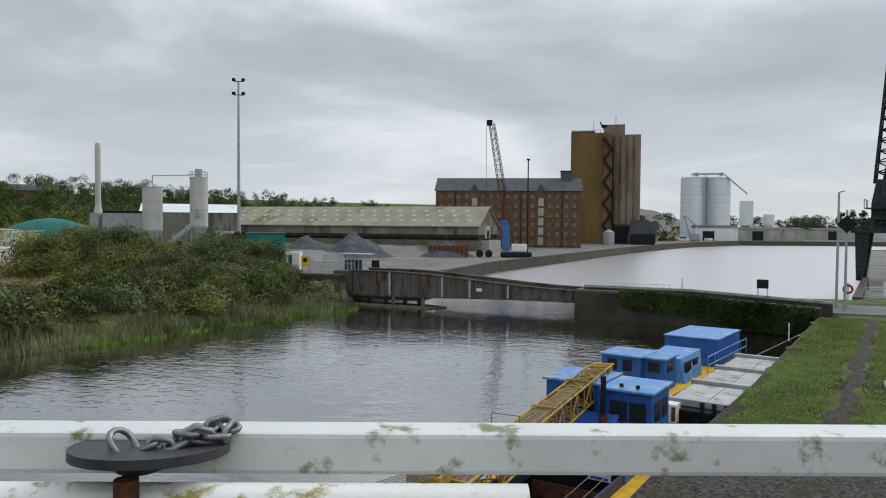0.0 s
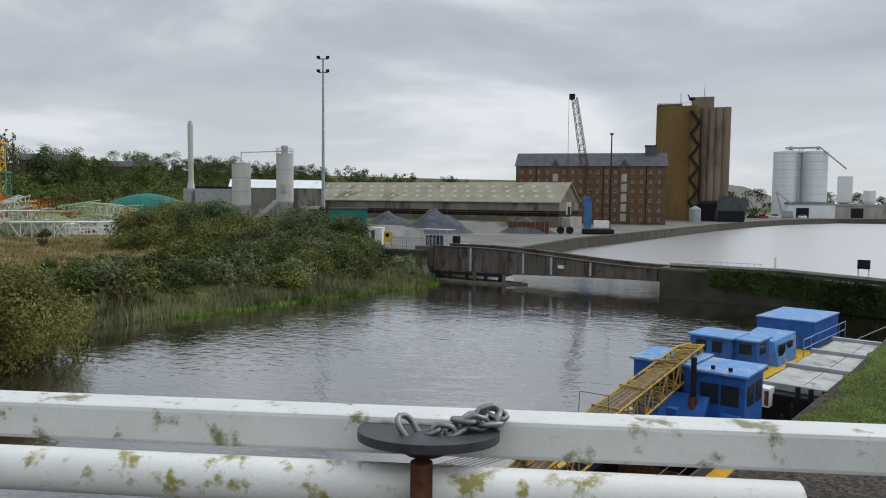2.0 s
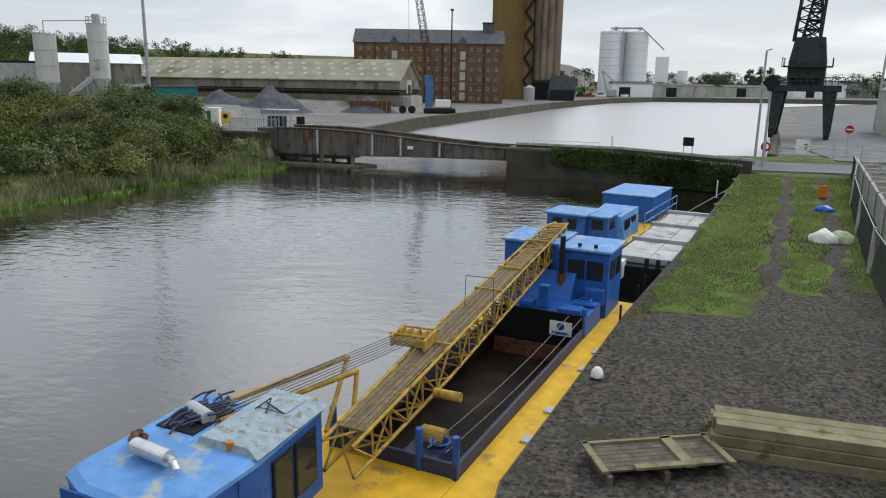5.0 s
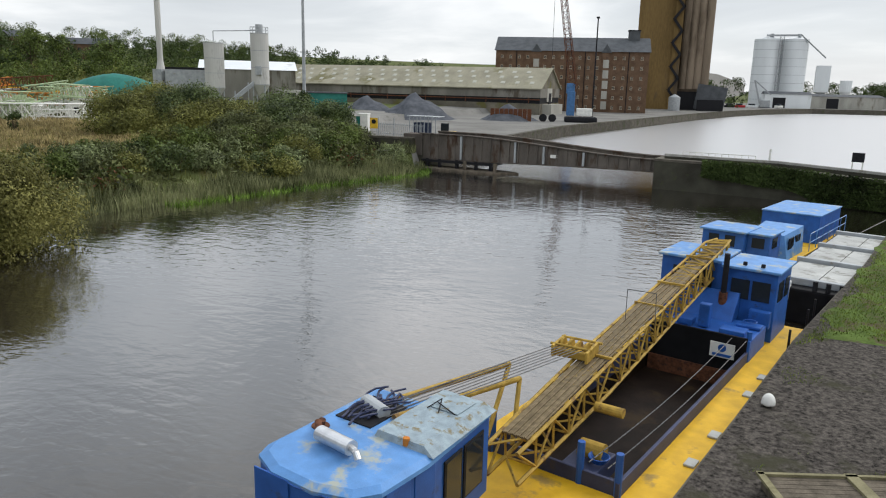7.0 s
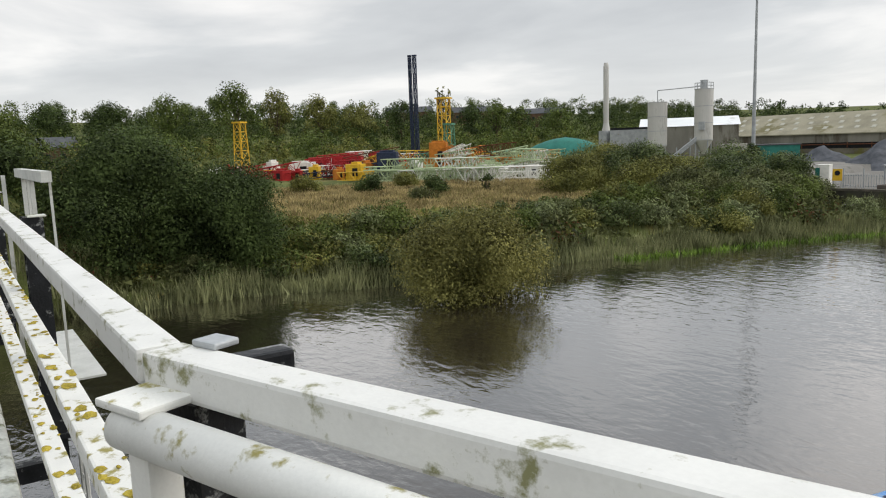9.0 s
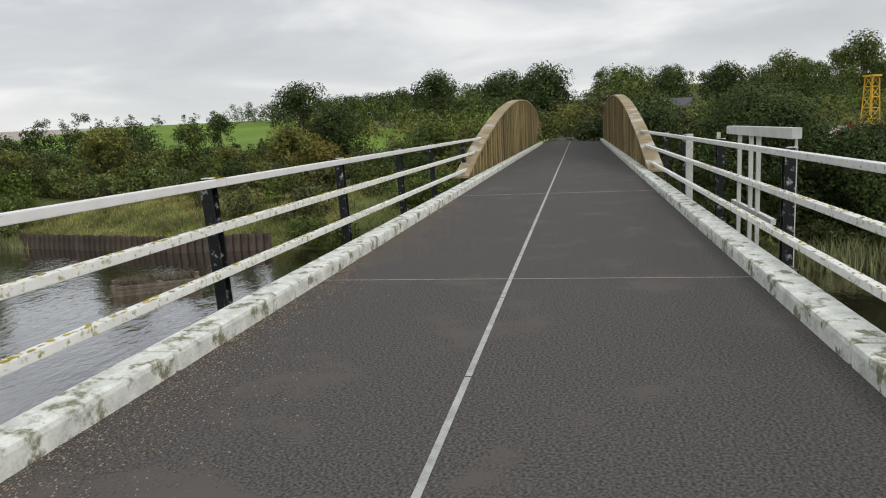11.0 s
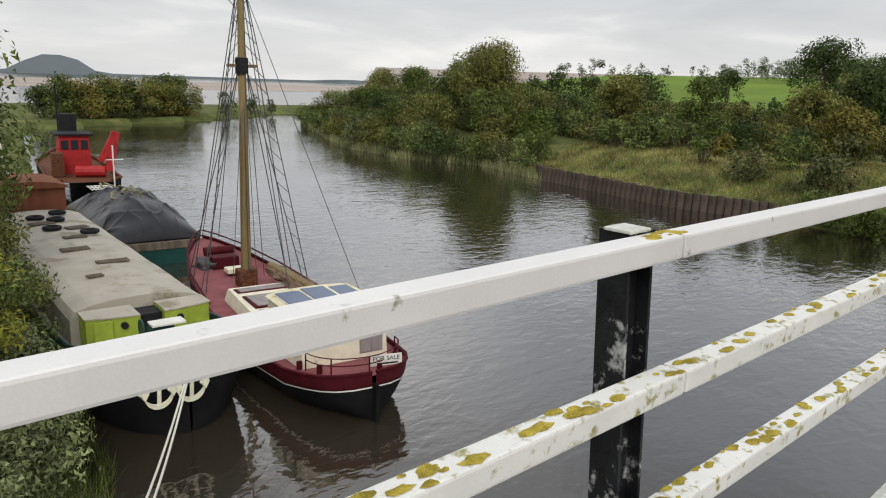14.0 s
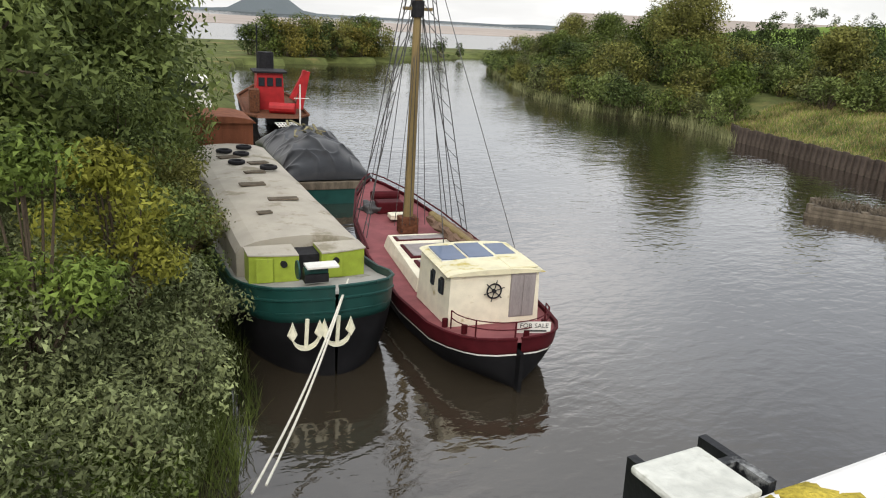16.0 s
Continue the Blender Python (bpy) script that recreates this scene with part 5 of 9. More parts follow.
# right-hand quay: fences, posts and signs
def pole_sign(x, y, z, h, label, board):
    s = thing("signal_post", x, y, z, 0, label, "signal post")
    part("pole", bar(bmesh.new(), (0, 0, 0), (0, 0, h), 0.13, 10, 0.09), M["steelgrey"], s)
    if board:
        bm = bmesh.new()
        mt = pose(0, -0.1, h - 1.3, 0, 45, -10)
        box(bm, (0, 0, 0), (1.15, 0.06, 1.15), m=mt)
        part("diamond_board", bm, M["dark"], s, "dark diamond board on its corner")
    else:
        part("lamp_arm", bar(bmesh.new(), (0, 0, h), (0.5, 0, h + 0.15), 0.05, 6), M["steelgrey"], s)
    return s


pole_sign(20.6, 78.5, -6.1, 10.6, "tall grey signal post by the road", False)
pole_sign(21.0, 76.8, -6.1, 9.0, "grey post carrying a dark diamond board", True)
lm = thing("light_mast", 52.5, 146.8, -6.05, 0, "tall grey quay lighting mast", "light mast")
part("pole", bar(bmesh.new(), (0, 0, 0), (0.4, 0, 23), 0.25, 10, 0.13), M["steelgrey"], lm)
part("floodlight", B((0.4, 0, 22.6), (1.6, 0.3, 0.3)), M["dark"], lm)
sd = thing("quay_shed", 48.5, 128.5, -6.05, -12, "pale green rendered quay shed with a mossy roof", "shed")
part("wall", B((4, 5, 3.4), (9, 14, 6.8)), M["cladding"], sd)
part("roof", loft(bmesh.new(), [[(-0.8, -2.3, 6.8), (8.8, -2.3, 6.8), (4, -2.3, 9.6)], [(-0.8, 12.3, 6.8), (8.8, 12.3, 6.8), (4, 12.3, 9.6)]]), M["cement"], sd)
part("door", B((1.5, -2.05, 2.4), (2.6, 0.2, 4.6)), M["steelgrey"], sd)
gt = thing("road_gate", 24.0, 84.0, -6.05, -14, "galvanised road gate with no-entry sign", "gate")
for k in range(4):
    part("rail", bar(bmesh.new(), (0, 0, 0.35 + 0.4 * k), (9.5, 0, 0.35 + 0.4 * k), 0.035, 6), M["galv"], gt)
for k in range(5):
    part("post", bar(bmesh.new(), (k * 2.4, 0, 0), (k * 2.4, 0, 2.0), 0.05, 6), M["galv"], gt)
ns = thing("no_entry_sign", 31.6, 89.0, -6.05, -16, "round red no-entry sign with a white bar", "sign")
part("pole", bar(bmesh.new(), (0, 0, 0), (0, 0, 3.4), 0.05, 8), M["galv"], ns)
ds = part("disc", bar(bmesh.new(), (0, -0.06, 3.0), (0, -0.1, 3.0), 0.42, 24), M["red"], ns)
part("white_bar", B((0, -0.12, 3.0), (0.6, 0.02, 0.14)), M["offwhite"], ds)
lb = thing("lifebuoy_board", 21.9, 80.6, -6.05, -16, "red lifebuoy housing on a post", "lifebuoy")
part("post", bar(bmesh.new(), (0, 0, 0), (0, 0, 2.2), 0.06, 8), M["galv"], lb)
bm = bmesh.new()
rings = []
for i in range(21):
    a = 2 * math.pi * i / 20
    rings.append([((0.36 + 0.11 * math.cos(b)) * math.cos(a), 0.09 * math.sin(b) - 0.1, 1.6 + (0.36 + 0.11 * math.cos(b)) * math.sin(a)) for b in np.linspace(0, 2 * math.pi, 8, endpoint=False)])
part("ring", loft(bm, rings, caps=False), M["red"], lb)
n7 = thing("number_board", 27.6, 90.5, -6.05, -16, "white board with a black figure seven", "sign")
part("board", B((0, 0, 0.9), (1.35, 0.06, 1.6)), M["offwhite"], n7)
cu = bpy.data.curves.new("figure", "FONT")
cu.body, cu.size, cu.extrude = "7", 1.0, 0.01
fg = new("figure", cu)
cu.materials.append(M["dark"])
fg.parent = n7
fg.matrix_basis = pose(0.05, -0.05, 0.55, 90, 0, 0)
for dx in (-0.5, 0.5):
    part("leg", bar(bmesh.new(), (dx, 0.05, -0.1), (dx, 0.05, 1), 0.04, 6), M["galv"], n7)
bx = thing("control_box", 14.2, 76.2, -6.0, -14, "black signal box on posts behind the wall", "signal box")
part("box", B((0, 0, 2.1), (0.95, 0.4, 0.8), 0, 0.04), M["dark"], bx)
for dx in (-0.4, 0.4):
    part("leg", bar(bmesh.new(), (dx, 0, 0), (dx, 0, 1.8), 0.06, 6), M["offwhite"], bx)
po = thing("white_post", 7.2, 77.9, -6.0, 0, "plain white post on the dock wall", "post")
part("shaft", bar(bmesh.new(), (0, 0, 0), (0, 0, 2.3), 0.1, 10), M["offwhite"], po)
rl = thing("white_railing", -0.6, 79.0, -6.05, -4, "low white tubular railing beside the bridge road", "railing")
for k in range(12):
    part("upright", bar(bmesh.new(), (k * 0.6, 0, 0), (k * 0.6, 0, 1.6), 0.03, 5), M["offwhite"], rl)
part("handrail", bar(bmesh.new(), (0, 0, 1.6), (6.6, 0, 1.6), 0.04, 6), M["offwhite"], rl)

# mesh fence along the grass quay
mf = thing("mesh_fence", 0, 0, 0, label="dark chain-link fence on concrete posts beside the grass", category="fence")
M["mesh"] = mat("dark_wire_mesh", (0.05, 0.05, 0.05), 0.7, var=0.2)
pts_f = [(15.2, 24.0), (16.2, 29), (17.7, 36.6), (20.0, 46), (22.6, 56), (25.4, 65), (27.5, 73)]
for i, ((x0, y0), (x1, y1)) in enumerate(zip(pts_f, pts_f[1:])):
    part("post", B((x0, y0, QUAY + 1.0), (0.14, 0.14, 2.1), 0, 0.01), M["concrete"], mf)
    bm = bmesh.new()
    n = 44
    for k in range(n):
        for s0 in (-1, 1):
            ta, tb = k / n, (k + s0 * 10) / n
            if not 0 <= tb <= 1:
                continue
            bar(bm, (x0 + (x1 - x0) * ta, y0 + (y1 - y0) * ta, QUAY + 0.05), (x0 + (x1 - x0) * tb, y0 + (y1 - y0) * tb, QUAY + 1.95), 0.009, 3)
    part("wire_mesh", bm, M["mesh"], mf)
    part("top_wire", bar(bmesh.new(), (x0, y0, QUAY + 1.95), (x1, y1, QUAY + 1.95), 0.02, 5), M["galv"], mf)
for i in range(7):
    x, y = 18.9 + i * 1.35, 37 + i * 5.6
    pn = thing("concrete_panel_wall", x, y, QUAY, 76, "pale grey precast concrete bay behind the fence", "wall", "concrete bays")
    part("back_panel", B((0, -0.2, 0.8), (5.4, 0.18, 1.6)), M["concrete"], pn)
    part("rib", B((-2.6, -0.9, 0.8), (0.2, 1.6, 1.6)), M["concrete"], pn)
    part("rib", B((0, -0.9, 0.8), (0.2, 1.6, 1.6)), M["concrete"], pn)


# ---------------------------------------------------------------- work barge with crane
M.update(
    blue=mat("blue_marine_paint", (0.022, 0.095, 0.34), 0.45, var=0.2, scale=2.5, bump=0.06, stain=(0.03, 0.06, 0.14), stain_amt=0.32, stain_scale=1.6),
    blue_roof=mat("faded_pale_blue_roof", (0.105, 0.255, 0.52), 0.5, var=0.15, scale=3, bump=0.08, stain=(0.33, 0.35, 0.30), stain_amt=0.5, stain_scale=1.5),
    roof_bare=mat("bare_mottled_roof", (0.27, 0.33, 0.36), 0.6, var=0.2, scale=6, bump=0.1, stain=(0.20, 0.17, 0.10), stain_amt=0.48, stain_scale=5),
    deck_yellow=mat("yellow_deck_paint", (0.62, 0.36, 0.015), 0.55, var=0.15, scale=2, bump=0.1, stain=(0.30, 0.19, 0.05), stain_amt=0.34, stain_scale=1.2),
    crane_yellow=mat("dirty_yellow_crane_paint", (0.37, 0.24, 0.05), 0.6, var=0.3, scale=4, bump=0.1, stain=(0.17, 0.10, 0.04), stain_amt=0.45, stain_scale=2.5),
    hull_navy=mat("dark_violet_hull_paint", (0.035, 0.042, 0.085), 0.5, var=0.25, scale=2, stain=(0.06, 0.05, 0.05), stain_amt=0.4, stain_scale=1.2),
    # rust brown taken down to near black, with lighter brown patches
    hold=mat("near_black_rusty_hold", (0.016, 0.010, 0.007), 0.6, var=0.6, scale=1.2, bump=0.4, stain=(0.035, 0.022, 0.010), stain_amt=0.42, stain_scale=0.9),
    rope=mat("tan_wire_ropes", (0.19, 0.145, 0.085), 0.8, var=0.3, scale=8, island=0.1),
    silver=mat("aluminium_silencer", (0.62, 0.62, 0.62), 0.32, 0.8, var=0.12, scale=6),
    pontoon=mat("pale_grey_hatch_covers", (0.40, 0.40, 0.375), 0.65, var=0.2, scale=1, bump=0.1, stain=(0.22, 0.215, 0.19), stain_amt=0.52, stain_scale=1.1),
    black_hull=mat("black_tarred_hull", (0.009, 0.009, 0.010), 0.65, var=0.3, scale=2),
    wire=mat("steel_wire", (0.07, 0.07, 0.07), 0.5, 0.4, var=0.2),
    grey_timber=mat("green_tinged_timber", (0.20, 0.18, 0.105), 0.85, var=0.25, scale=2, bump=0.3, fine=25, stain=(0.11, 0.10, 0.05), stain_amt=0.4, stain_scale=1.5, piece=0.1),
)
barge = thing("crane_barge", 2.6, 18.2, 0, -13.6, "blue and yellow work barge with an open rusty hold", "barge")
DZ = -7.0
hull = bmesh.new()
out = [(-2.7, -7.5), (2.35, -7.5), (2.35, 15.2), (1.4, 17.6), (-1.8, 17.6), (-2.7, 15.2)]
prism(hull, out, WATER - 0.8, DZ - 1.6)
part("hull_bottom", hull, M["hull_navy"], barge)
part("side_deck", B((1.83, 3.9, DZ - 0.8), (1.04, 22.6, 1.6), 0, 0.02), M["deck_yellow"], barge, "yellow-painted side deck")
part("side_deck", B((-2.35, 3.9, DZ - 0.8), (0.7, 22.6, 1.6), 0, 0.02), M["deck_yellow"], barge, "yellow-painted side deck")
part("fore_deck", B((-0.35, -3.6, DZ - 0.8), (3.3, 7.6, 1.6), 0, 0.02), M["deck_yellow"], barge, "yellow foredeck below the crane")
part("aft_deck", B((-0.35, 12.8, DZ - 0.8), (3.3, 4.8, 1.6), 0, 0.02), M["deck_yellow"], barge)
part("rubbing_strake", B((2.42, 3.9, DZ - 0.25), (0.12, 22.6, 0.2), 0, 0.03), M["hull_navy"], barge)
part("hold_floor", B((-0.35, 5.3, DZ - 0.98), (3.3, 10.2, 0.06)), M["hold"], barge, "rusty near-black hold floor with brown puddles")
for x, nm in ((1.27, "coaming"), (-1.97, "coaming")):
    part(nm, B((x, 5.2, DZ + 0.02), (0.09, 10.2, 0.66), 0, 0.015), M["hull_navy"], barge)
part("coaming", B((-0.35, 0.2, DZ + 0.02), (3.3, 0.09, 0.66), 0, 0.015), M["hull_navy"], barge)
part("hold_bulkhead", B((-0.35, 10.25, DZ - 0.5), (3.24, 0.1, 2.6)), M["black_hull"], barge)
part("hold_lining", B((-0.35, 10.17, DZ - 0.95), (3.1, 0.05, 1.1)), M["rust"], barge)
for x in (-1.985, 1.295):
    part("hold_side", B((x, 5.3, DZ - 0.8), (0.025, 10.2, 1.5)), M["hold"], barge, "rusty near-black hold side")
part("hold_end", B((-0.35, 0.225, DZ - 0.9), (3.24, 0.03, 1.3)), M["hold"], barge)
part("hold_platform", B((0.55, 1.0, DZ - 0.75), (1.35, 1.4, 0.5), 0, 0.02), M["hull_navy"], barge, "dark blue machinery platform in the hold")
sp = part("sign_panel", B((0.55, 10.12, DZ + 0.28), (0.78, 0.03, 0.5)), M["offwhite"], barge, "white panel with a blue round emblem")
part("emblem", bar(bmesh.new(), (0.55, 10.10, DZ + 0.36), (0.55, 10.08, DZ + 0.36), 0.13, 20), M["blue"], sp)
part("text_bar", B((0.55, 10.09, DZ + 0.12), (0.6, 0.01, 0.09)), M["blue"], sp)
for (u, v) in ((0.35, 0.2), (1.25, 0.2), (-1.95, 0.2), (1.27, 10.4), (-1.97, 10.2), (-2.3, 6.0)):
    part("bollard", bar(bmesh.new(), (u, v, DZ), (u, v, DZ + 1.0), 0.085, 12), M["blue"], barge)
for v in (2.6, 4.4, 7.6, 9.2, -1.6):
    part("deck_fitting", B((2.05, v, DZ + 0.03), (0.26, 0.4, 0.06), 0, 0.02), M["pontoon"], barge)
lw = thing("winch", 2.95, 19.5, DZ - 0.5, -13, "rusty winch and blue hoses in the corner of the hold", "winch")
part("frame", B((0, 0, 0.25), (0.9, 1.2, 0.5), 0, 0.05), M["hull_navy"], lw)
part("drum", bar(bmesh.new(), (-0.3, 0.2, 0.6), (0.3, 0.2, 0.6), 0.24, 14), M["crane_yellow"], lw)
bm = bmesh.new()
for k in range(5):
    rr = 0.16 + 0.02 * k
    pts = [(0.3 + rr * math.cos(a), -0.1 + rr * math.sin(a), 0.56 + 0.03 * k) for a in np.linspace(0, 6.2, 14)]
    for p, q in zip(pts, pts[1:]):
        bar(bm, p, q, 0.022, 5)
part("hose", bm, M["blue"], lw)
for u in (0.5, 0.95):
    bm = bmesh.new()
    for k in range(40):
        t0, t1 = k / 40, (k + 0.86) / 40
        f = lambda t: (u + 0.3 * t, 0.3 + 9.9 * t, DZ + 0.5 - 0.35 * math.sin(math.pi * t) * 0.5 + 0.25 * t)
        bar(bm, f(t0), f(t1), 0.016, 5)
    part("lashing_chain", bm, M["wire"], barge, "long lashing chain across the hold")

# engine casing and wheelhouse
cas = part("engine_casing", B((-0.1, 11.3, DZ + 0.35), (2.9, 2.1, 0.75), 0, 0.05), M["blue"], barge)
bm = bmesh.new()
loft(bm, [[(-1.3, 11.9, DZ + 0.72), (0.3, 11.9, DZ + 0.72), (0.3, 12.6, DZ + 1.6), (-1.3, 12.6, DZ + 1.6)], [(-1.3, 12.7, DZ + 0.72), (0.3, 12.7, DZ + 0.72), (0.3, 12.7, DZ + 1.6), (-1.3, 12.7, DZ + 1.6)]])
part("sloping_hatch", bm, M["blue"], barge)
for (u, v, w, d, h) in ((0.7, 10.7, 0.8, 0.6, 0.16), (0.95, 11.7, 0.8, 0.5, 0.1), (-0.9, 10.8, 0.5, 0.5, 0.2), (-0.3, 10.8, 0.35, 0.3, 0.8)):
    part("hatch", B((u, v, DZ + 0.75 + h / 2), (w, d, h), 0, 0.03), M["blue"], cas)
bm = bmesh.new()
for k in range(12):
    a = 2 * math.pi * k / 12
    b = 2 * math.pi * (k + 1) / 12
    bar(bm, (0.95 + 0.22 * math.cos(a), 11.7 + 0.22 * math.sin(a), DZ + 0.95), (0.95 + 0.22 * math.cos(b), 11.7 + 0.22 * math.sin(b), DZ + 0.95), 0.02, 5)
part("valve_wheel", bm, M["blue"], cas)


def cabin(parent, u0, u1, v0, v1, z0, z1, windows, name="wheelhouse", roof="blue_roof"):
    c = part(name, B(((u0 + u1) / 2, (v0 + v1) / 2, (z0 + z1) / 2), (u1 - u0, v1 - v0, z1 - z0), 0, 0.03), M["blue"], parent)
    part("roof", B(((u0 + u1) / 2, (v0 + v1) / 2, z1 + 0.05), (u1 - u0 + 0.24, v1 - v0 + 0.3, 0.1), 0, 0.03), M[roof], c)
    for (u, v, w, h, z, face) in windows:
        if face == "front":
            part("window", B((u, v0 - 0.01, z), (w, 0.03, h)), M["glass_dark"], c)
        elif face == "right":
            part("window", B((u1 + 0.01, v, z), (0.03, w, h)), M["glass_dark"], c)
        else:
            part("window", B((u0 - 0.01, v, z), (0.03, w, h)), M["glass_dark"], c)
    return c


cabin(barge, -0.3, 1.45, 12.75, 14.9, DZ, -4.55, ((0.25, 0, 0.62, 0.7, -5.25, "front"), (0.95, 0, 0.6, 0.7, -5.25, "front"), (0, 13.4, 0.7, 0.7, -5.25, "right"), (0, 14.3, 0.6, 0.7, -5.25, "right")))
cabin(barge, -2.7, -0.6, 13.0, 15.2, DZ, -4.5, ((-1.9, 0, 0.7, 0.75, -5.2, "front"), (-1.1, 0, 0.6, 0.75, -5.2, "front")))
part("door_panel", B((-0.45, 12.95, -5.7), (0.34, 0.2, 2.4), 0, 0.02), M["blue"], barge)
part("locker", B((1.05, 12.55, -6.15), (0.7, 0.3, 0.6), 0, 0.04), M["blue"], barge)
part("exhaust_pipe", bar(bmesh.new(), (-0.2, 12.4, DZ + 0.7), (-0.2, 12.4, -4.0), 0.1, 12), M["dark"], barge)
part("exhaust_lagging", bar(bmesh.new(), (-0.2, 12.4, DZ + 0.8), (-0.2, 12.4, -5.4), 0.15, 12), M["rust"], barge)
for u in (0.3, 0.9):
    part("roof_lamp", B((u, 12.9, -4.36), (0.14, 0.1, 0.14), 0, 0.03), M["dark"], barge)
for v, u in ((11.5, 2.25), (14.4, 2.25), (16.0, 2.2)):
    part("stanchion", bar(bmesh.new(), (u, v, DZ), (u, v, DZ + 1.0), 0.04, 8), M["dark"], barge)

# crane on the barge: house, cab, boom
cr = thing("deck_crane", -0.45, 12.5, 0, -12.0, "blue lattice-boom crane house with a mottled roof", "crane")
cr.matrix_basis = cr.matrix_basis @ Matrix.Diagonal((1.17, 1.12, 1, 1))
ZR = -4.83
prof = [(-1.0, 0.25), (-1.12, 0.55), (-1.15, 3.2), (-0.15, 3.2), (-0.15, 3.7), (0.95, 3.7), (1.12, 1.6), (1.08, 0.55), (0.85, 0.2), (0.3, 0.0), (-0.5, 0.02)]
part("house", prism(bmesh.new(), prof, -6.5, ZR - 0.02), M["blue"], cr)
rp = [(x * 1.03, y * 1.005 - 0.01) for x, y in prof]
bm = bmesh.new()
loft(bm, [[(x, y, ZR - 0.02) for x, y in rp], [(x * 0.99, y, ZR + 0.05) for x, y in rp], [(x * 0.9, 0.12 + y * 0.96, ZR + 0.12) for x, y in rp]])
part("roof", bm, M["blue_roof"], cr, "faded pale blue roof with worn patches")
part("cab_roof", loft(bmesh.new(), [[(0.02, 1.7, ZR + 0.1), (1.16, 1.7, ZR + 0.1), (1.05, 3.78, ZR + 0.1), (-0.05, 3.78, ZR + 0.1)], [(0.06, 1.75, ZR + 0.24), (0.95, 1.75, ZR + 0.24), (0.86, 3.7, ZR + 0.24), (0.0, 3.7, ZR + 0.24)]]), M["roof_bare"], cr, "mottled bare-metal cab roof")
# grey metal hatch in the cab roof, below the wiper
part("roof_glass", B((0.5, 3.25, ZR + 0.255), (0.55, 0.6, 0.02), 0, 0.005), M["roof_bare"], cr)
bm = bmesh.new()
for a, b in (((0.28, 3.1, ZR + 0.3), (0.75, 2.9, ZR + 0.28)), ((0.3, 3.2, ZR + 0.34), (0.5, 2.8, ZR + 0.28)), ((0.24, 2.85, ZR + 0.27), (0.3, 3.2, ZR + 0.34))):
    bar(bm, a, b, 0.012, 5)
part("wiper", bm, M["dark"], cr)
for v0, w in ((2.35, 0.5), (3.05, 0.62)):
    t = (v0 - 1.6) / 2.1
    u = 1.12 - 0.17 * t
    for nm, dx, ww, hh, mm in (("window_seal", 0.012, w + 0.08, 1.12, "dark"), ("window", 0.02, w, 1.04, "cabglass")):
        bm = bmesh.new()
        box(bm, (0, 0, 0), (0.03, ww, hh), 0, 0.012)
        ob = part(nm, bm, M["glass_dark"] if mm == "cabglass" else M["dark"], cr)
        ob.matrix_basis = pose(u + dx, v0 + w * 0.1, -5.58, 0, 0, 4.6)
part("front_window", B((0.4, 3.72, -5.58), (0.8, 0.03, 1.05), 0, 0.01), M["glass_dark"], cr)
for y, w in ((0.9, 0.55), (1.55, 0.5)):
    part("side_door", B((1.115 + 0.0, y, -5.6), (0.03, w, 1.5), -2, 0.01), M["blue"], cr)
part("rear_panel", B((-0.5, 0.0, -5.5), (0.7, 0.03, 1.4), 0, 0.01), M["blue"], cr)
si = part("silencer", bar(bmesh.new(), (-0.5, 1.02, ZR + 0.30), (0.2, 0.95, ZR + 0.30), 0.135, 20), M["silver"], cr, "silver exhaust silencer")
part("tailpipe", bar(bar(bmesh.new(), (0.2, 0.95, ZR + 0.30), (0.32, 0.9, ZR + 0.3), 0.06, 10), (0.32, 0.9, ZR + 0.3), (0.4, 0.87, ZR + 0.2), 0.055, 10), M["silver"], si)
part("inlet", bar(bar(bmesh.new(), (-0.5, 1.02, ZR + 0.3), (-0.8, 1.3, ZR + 0.28), 0.06, 10), (-0.8, 1.4, ZR + 0.28), (-0.86, 1.42, ZR + 0.1), 0.06, 10), M["rust"], si)
part("flange", bar(bmesh.new(), (-0.86, 1.42, ZR + 0.11), (-0.86, 1.42, ZR + 0.14), 0.15, 14), M["rust"], si)
part("beacon", bar(bmesh.new(), (0.62, 1.75, ZR + 0.14), (0.62, 1.75, ZR + 0.28), 0.055, 12), M["orange"], cr, "orange warning beacon")
# near-black plate on the roof, drawn for the shade of an open well
well = part("machinery_well", B((-0.55, 2.35, ZR + 0.13), (0.75, 1.0, 0.03)), M["dark"], cr)
bm = bmesh.new()
for k in range(16):
    a = Vector((-0.85 + 0.6 * rng.random(), 1.95 + 0.8 * rng.random(), ZR + 0.18))
    pts = [a + Vector((0.3 * math.sin(k + j * 0.7) * j / 5, 0.16 * j - 0.3, 0.05 + 0.06 * math.sin(j * 0.9 + k))) for j in range(6)]
    for p, q in zip(pts, pts[1:]):
        bar(bm, p, q, 0.022, 6)
part("hose_tangle", bm, M["hull_navy"], well, "tangle of dark blue hydraulic hoses")["kind"] = "stuff"
part("winch_drum", bar(bmesh.new(), (-0.8, 2.5, ZR + 0.22), (-0.25, 2.3, ZR + 0.22), 0.13, 14), M["steelgrey"], well)
bm = bmesh.new()
path_ = [(-0.95, 0.3), (-0.6, 0.08), (0.0, 0.02), (0.6, 0.1)]
for (x0, y0), (x1, y1) in zip(path_, path_[1:]):
    bar(bm, (x0, y0 - 0.04, ZR + 0.0), (x1, y1 - 0.04, ZR + 0.0), 0.014, 5)
part("grab_rail", bm, M["blue"], cr)
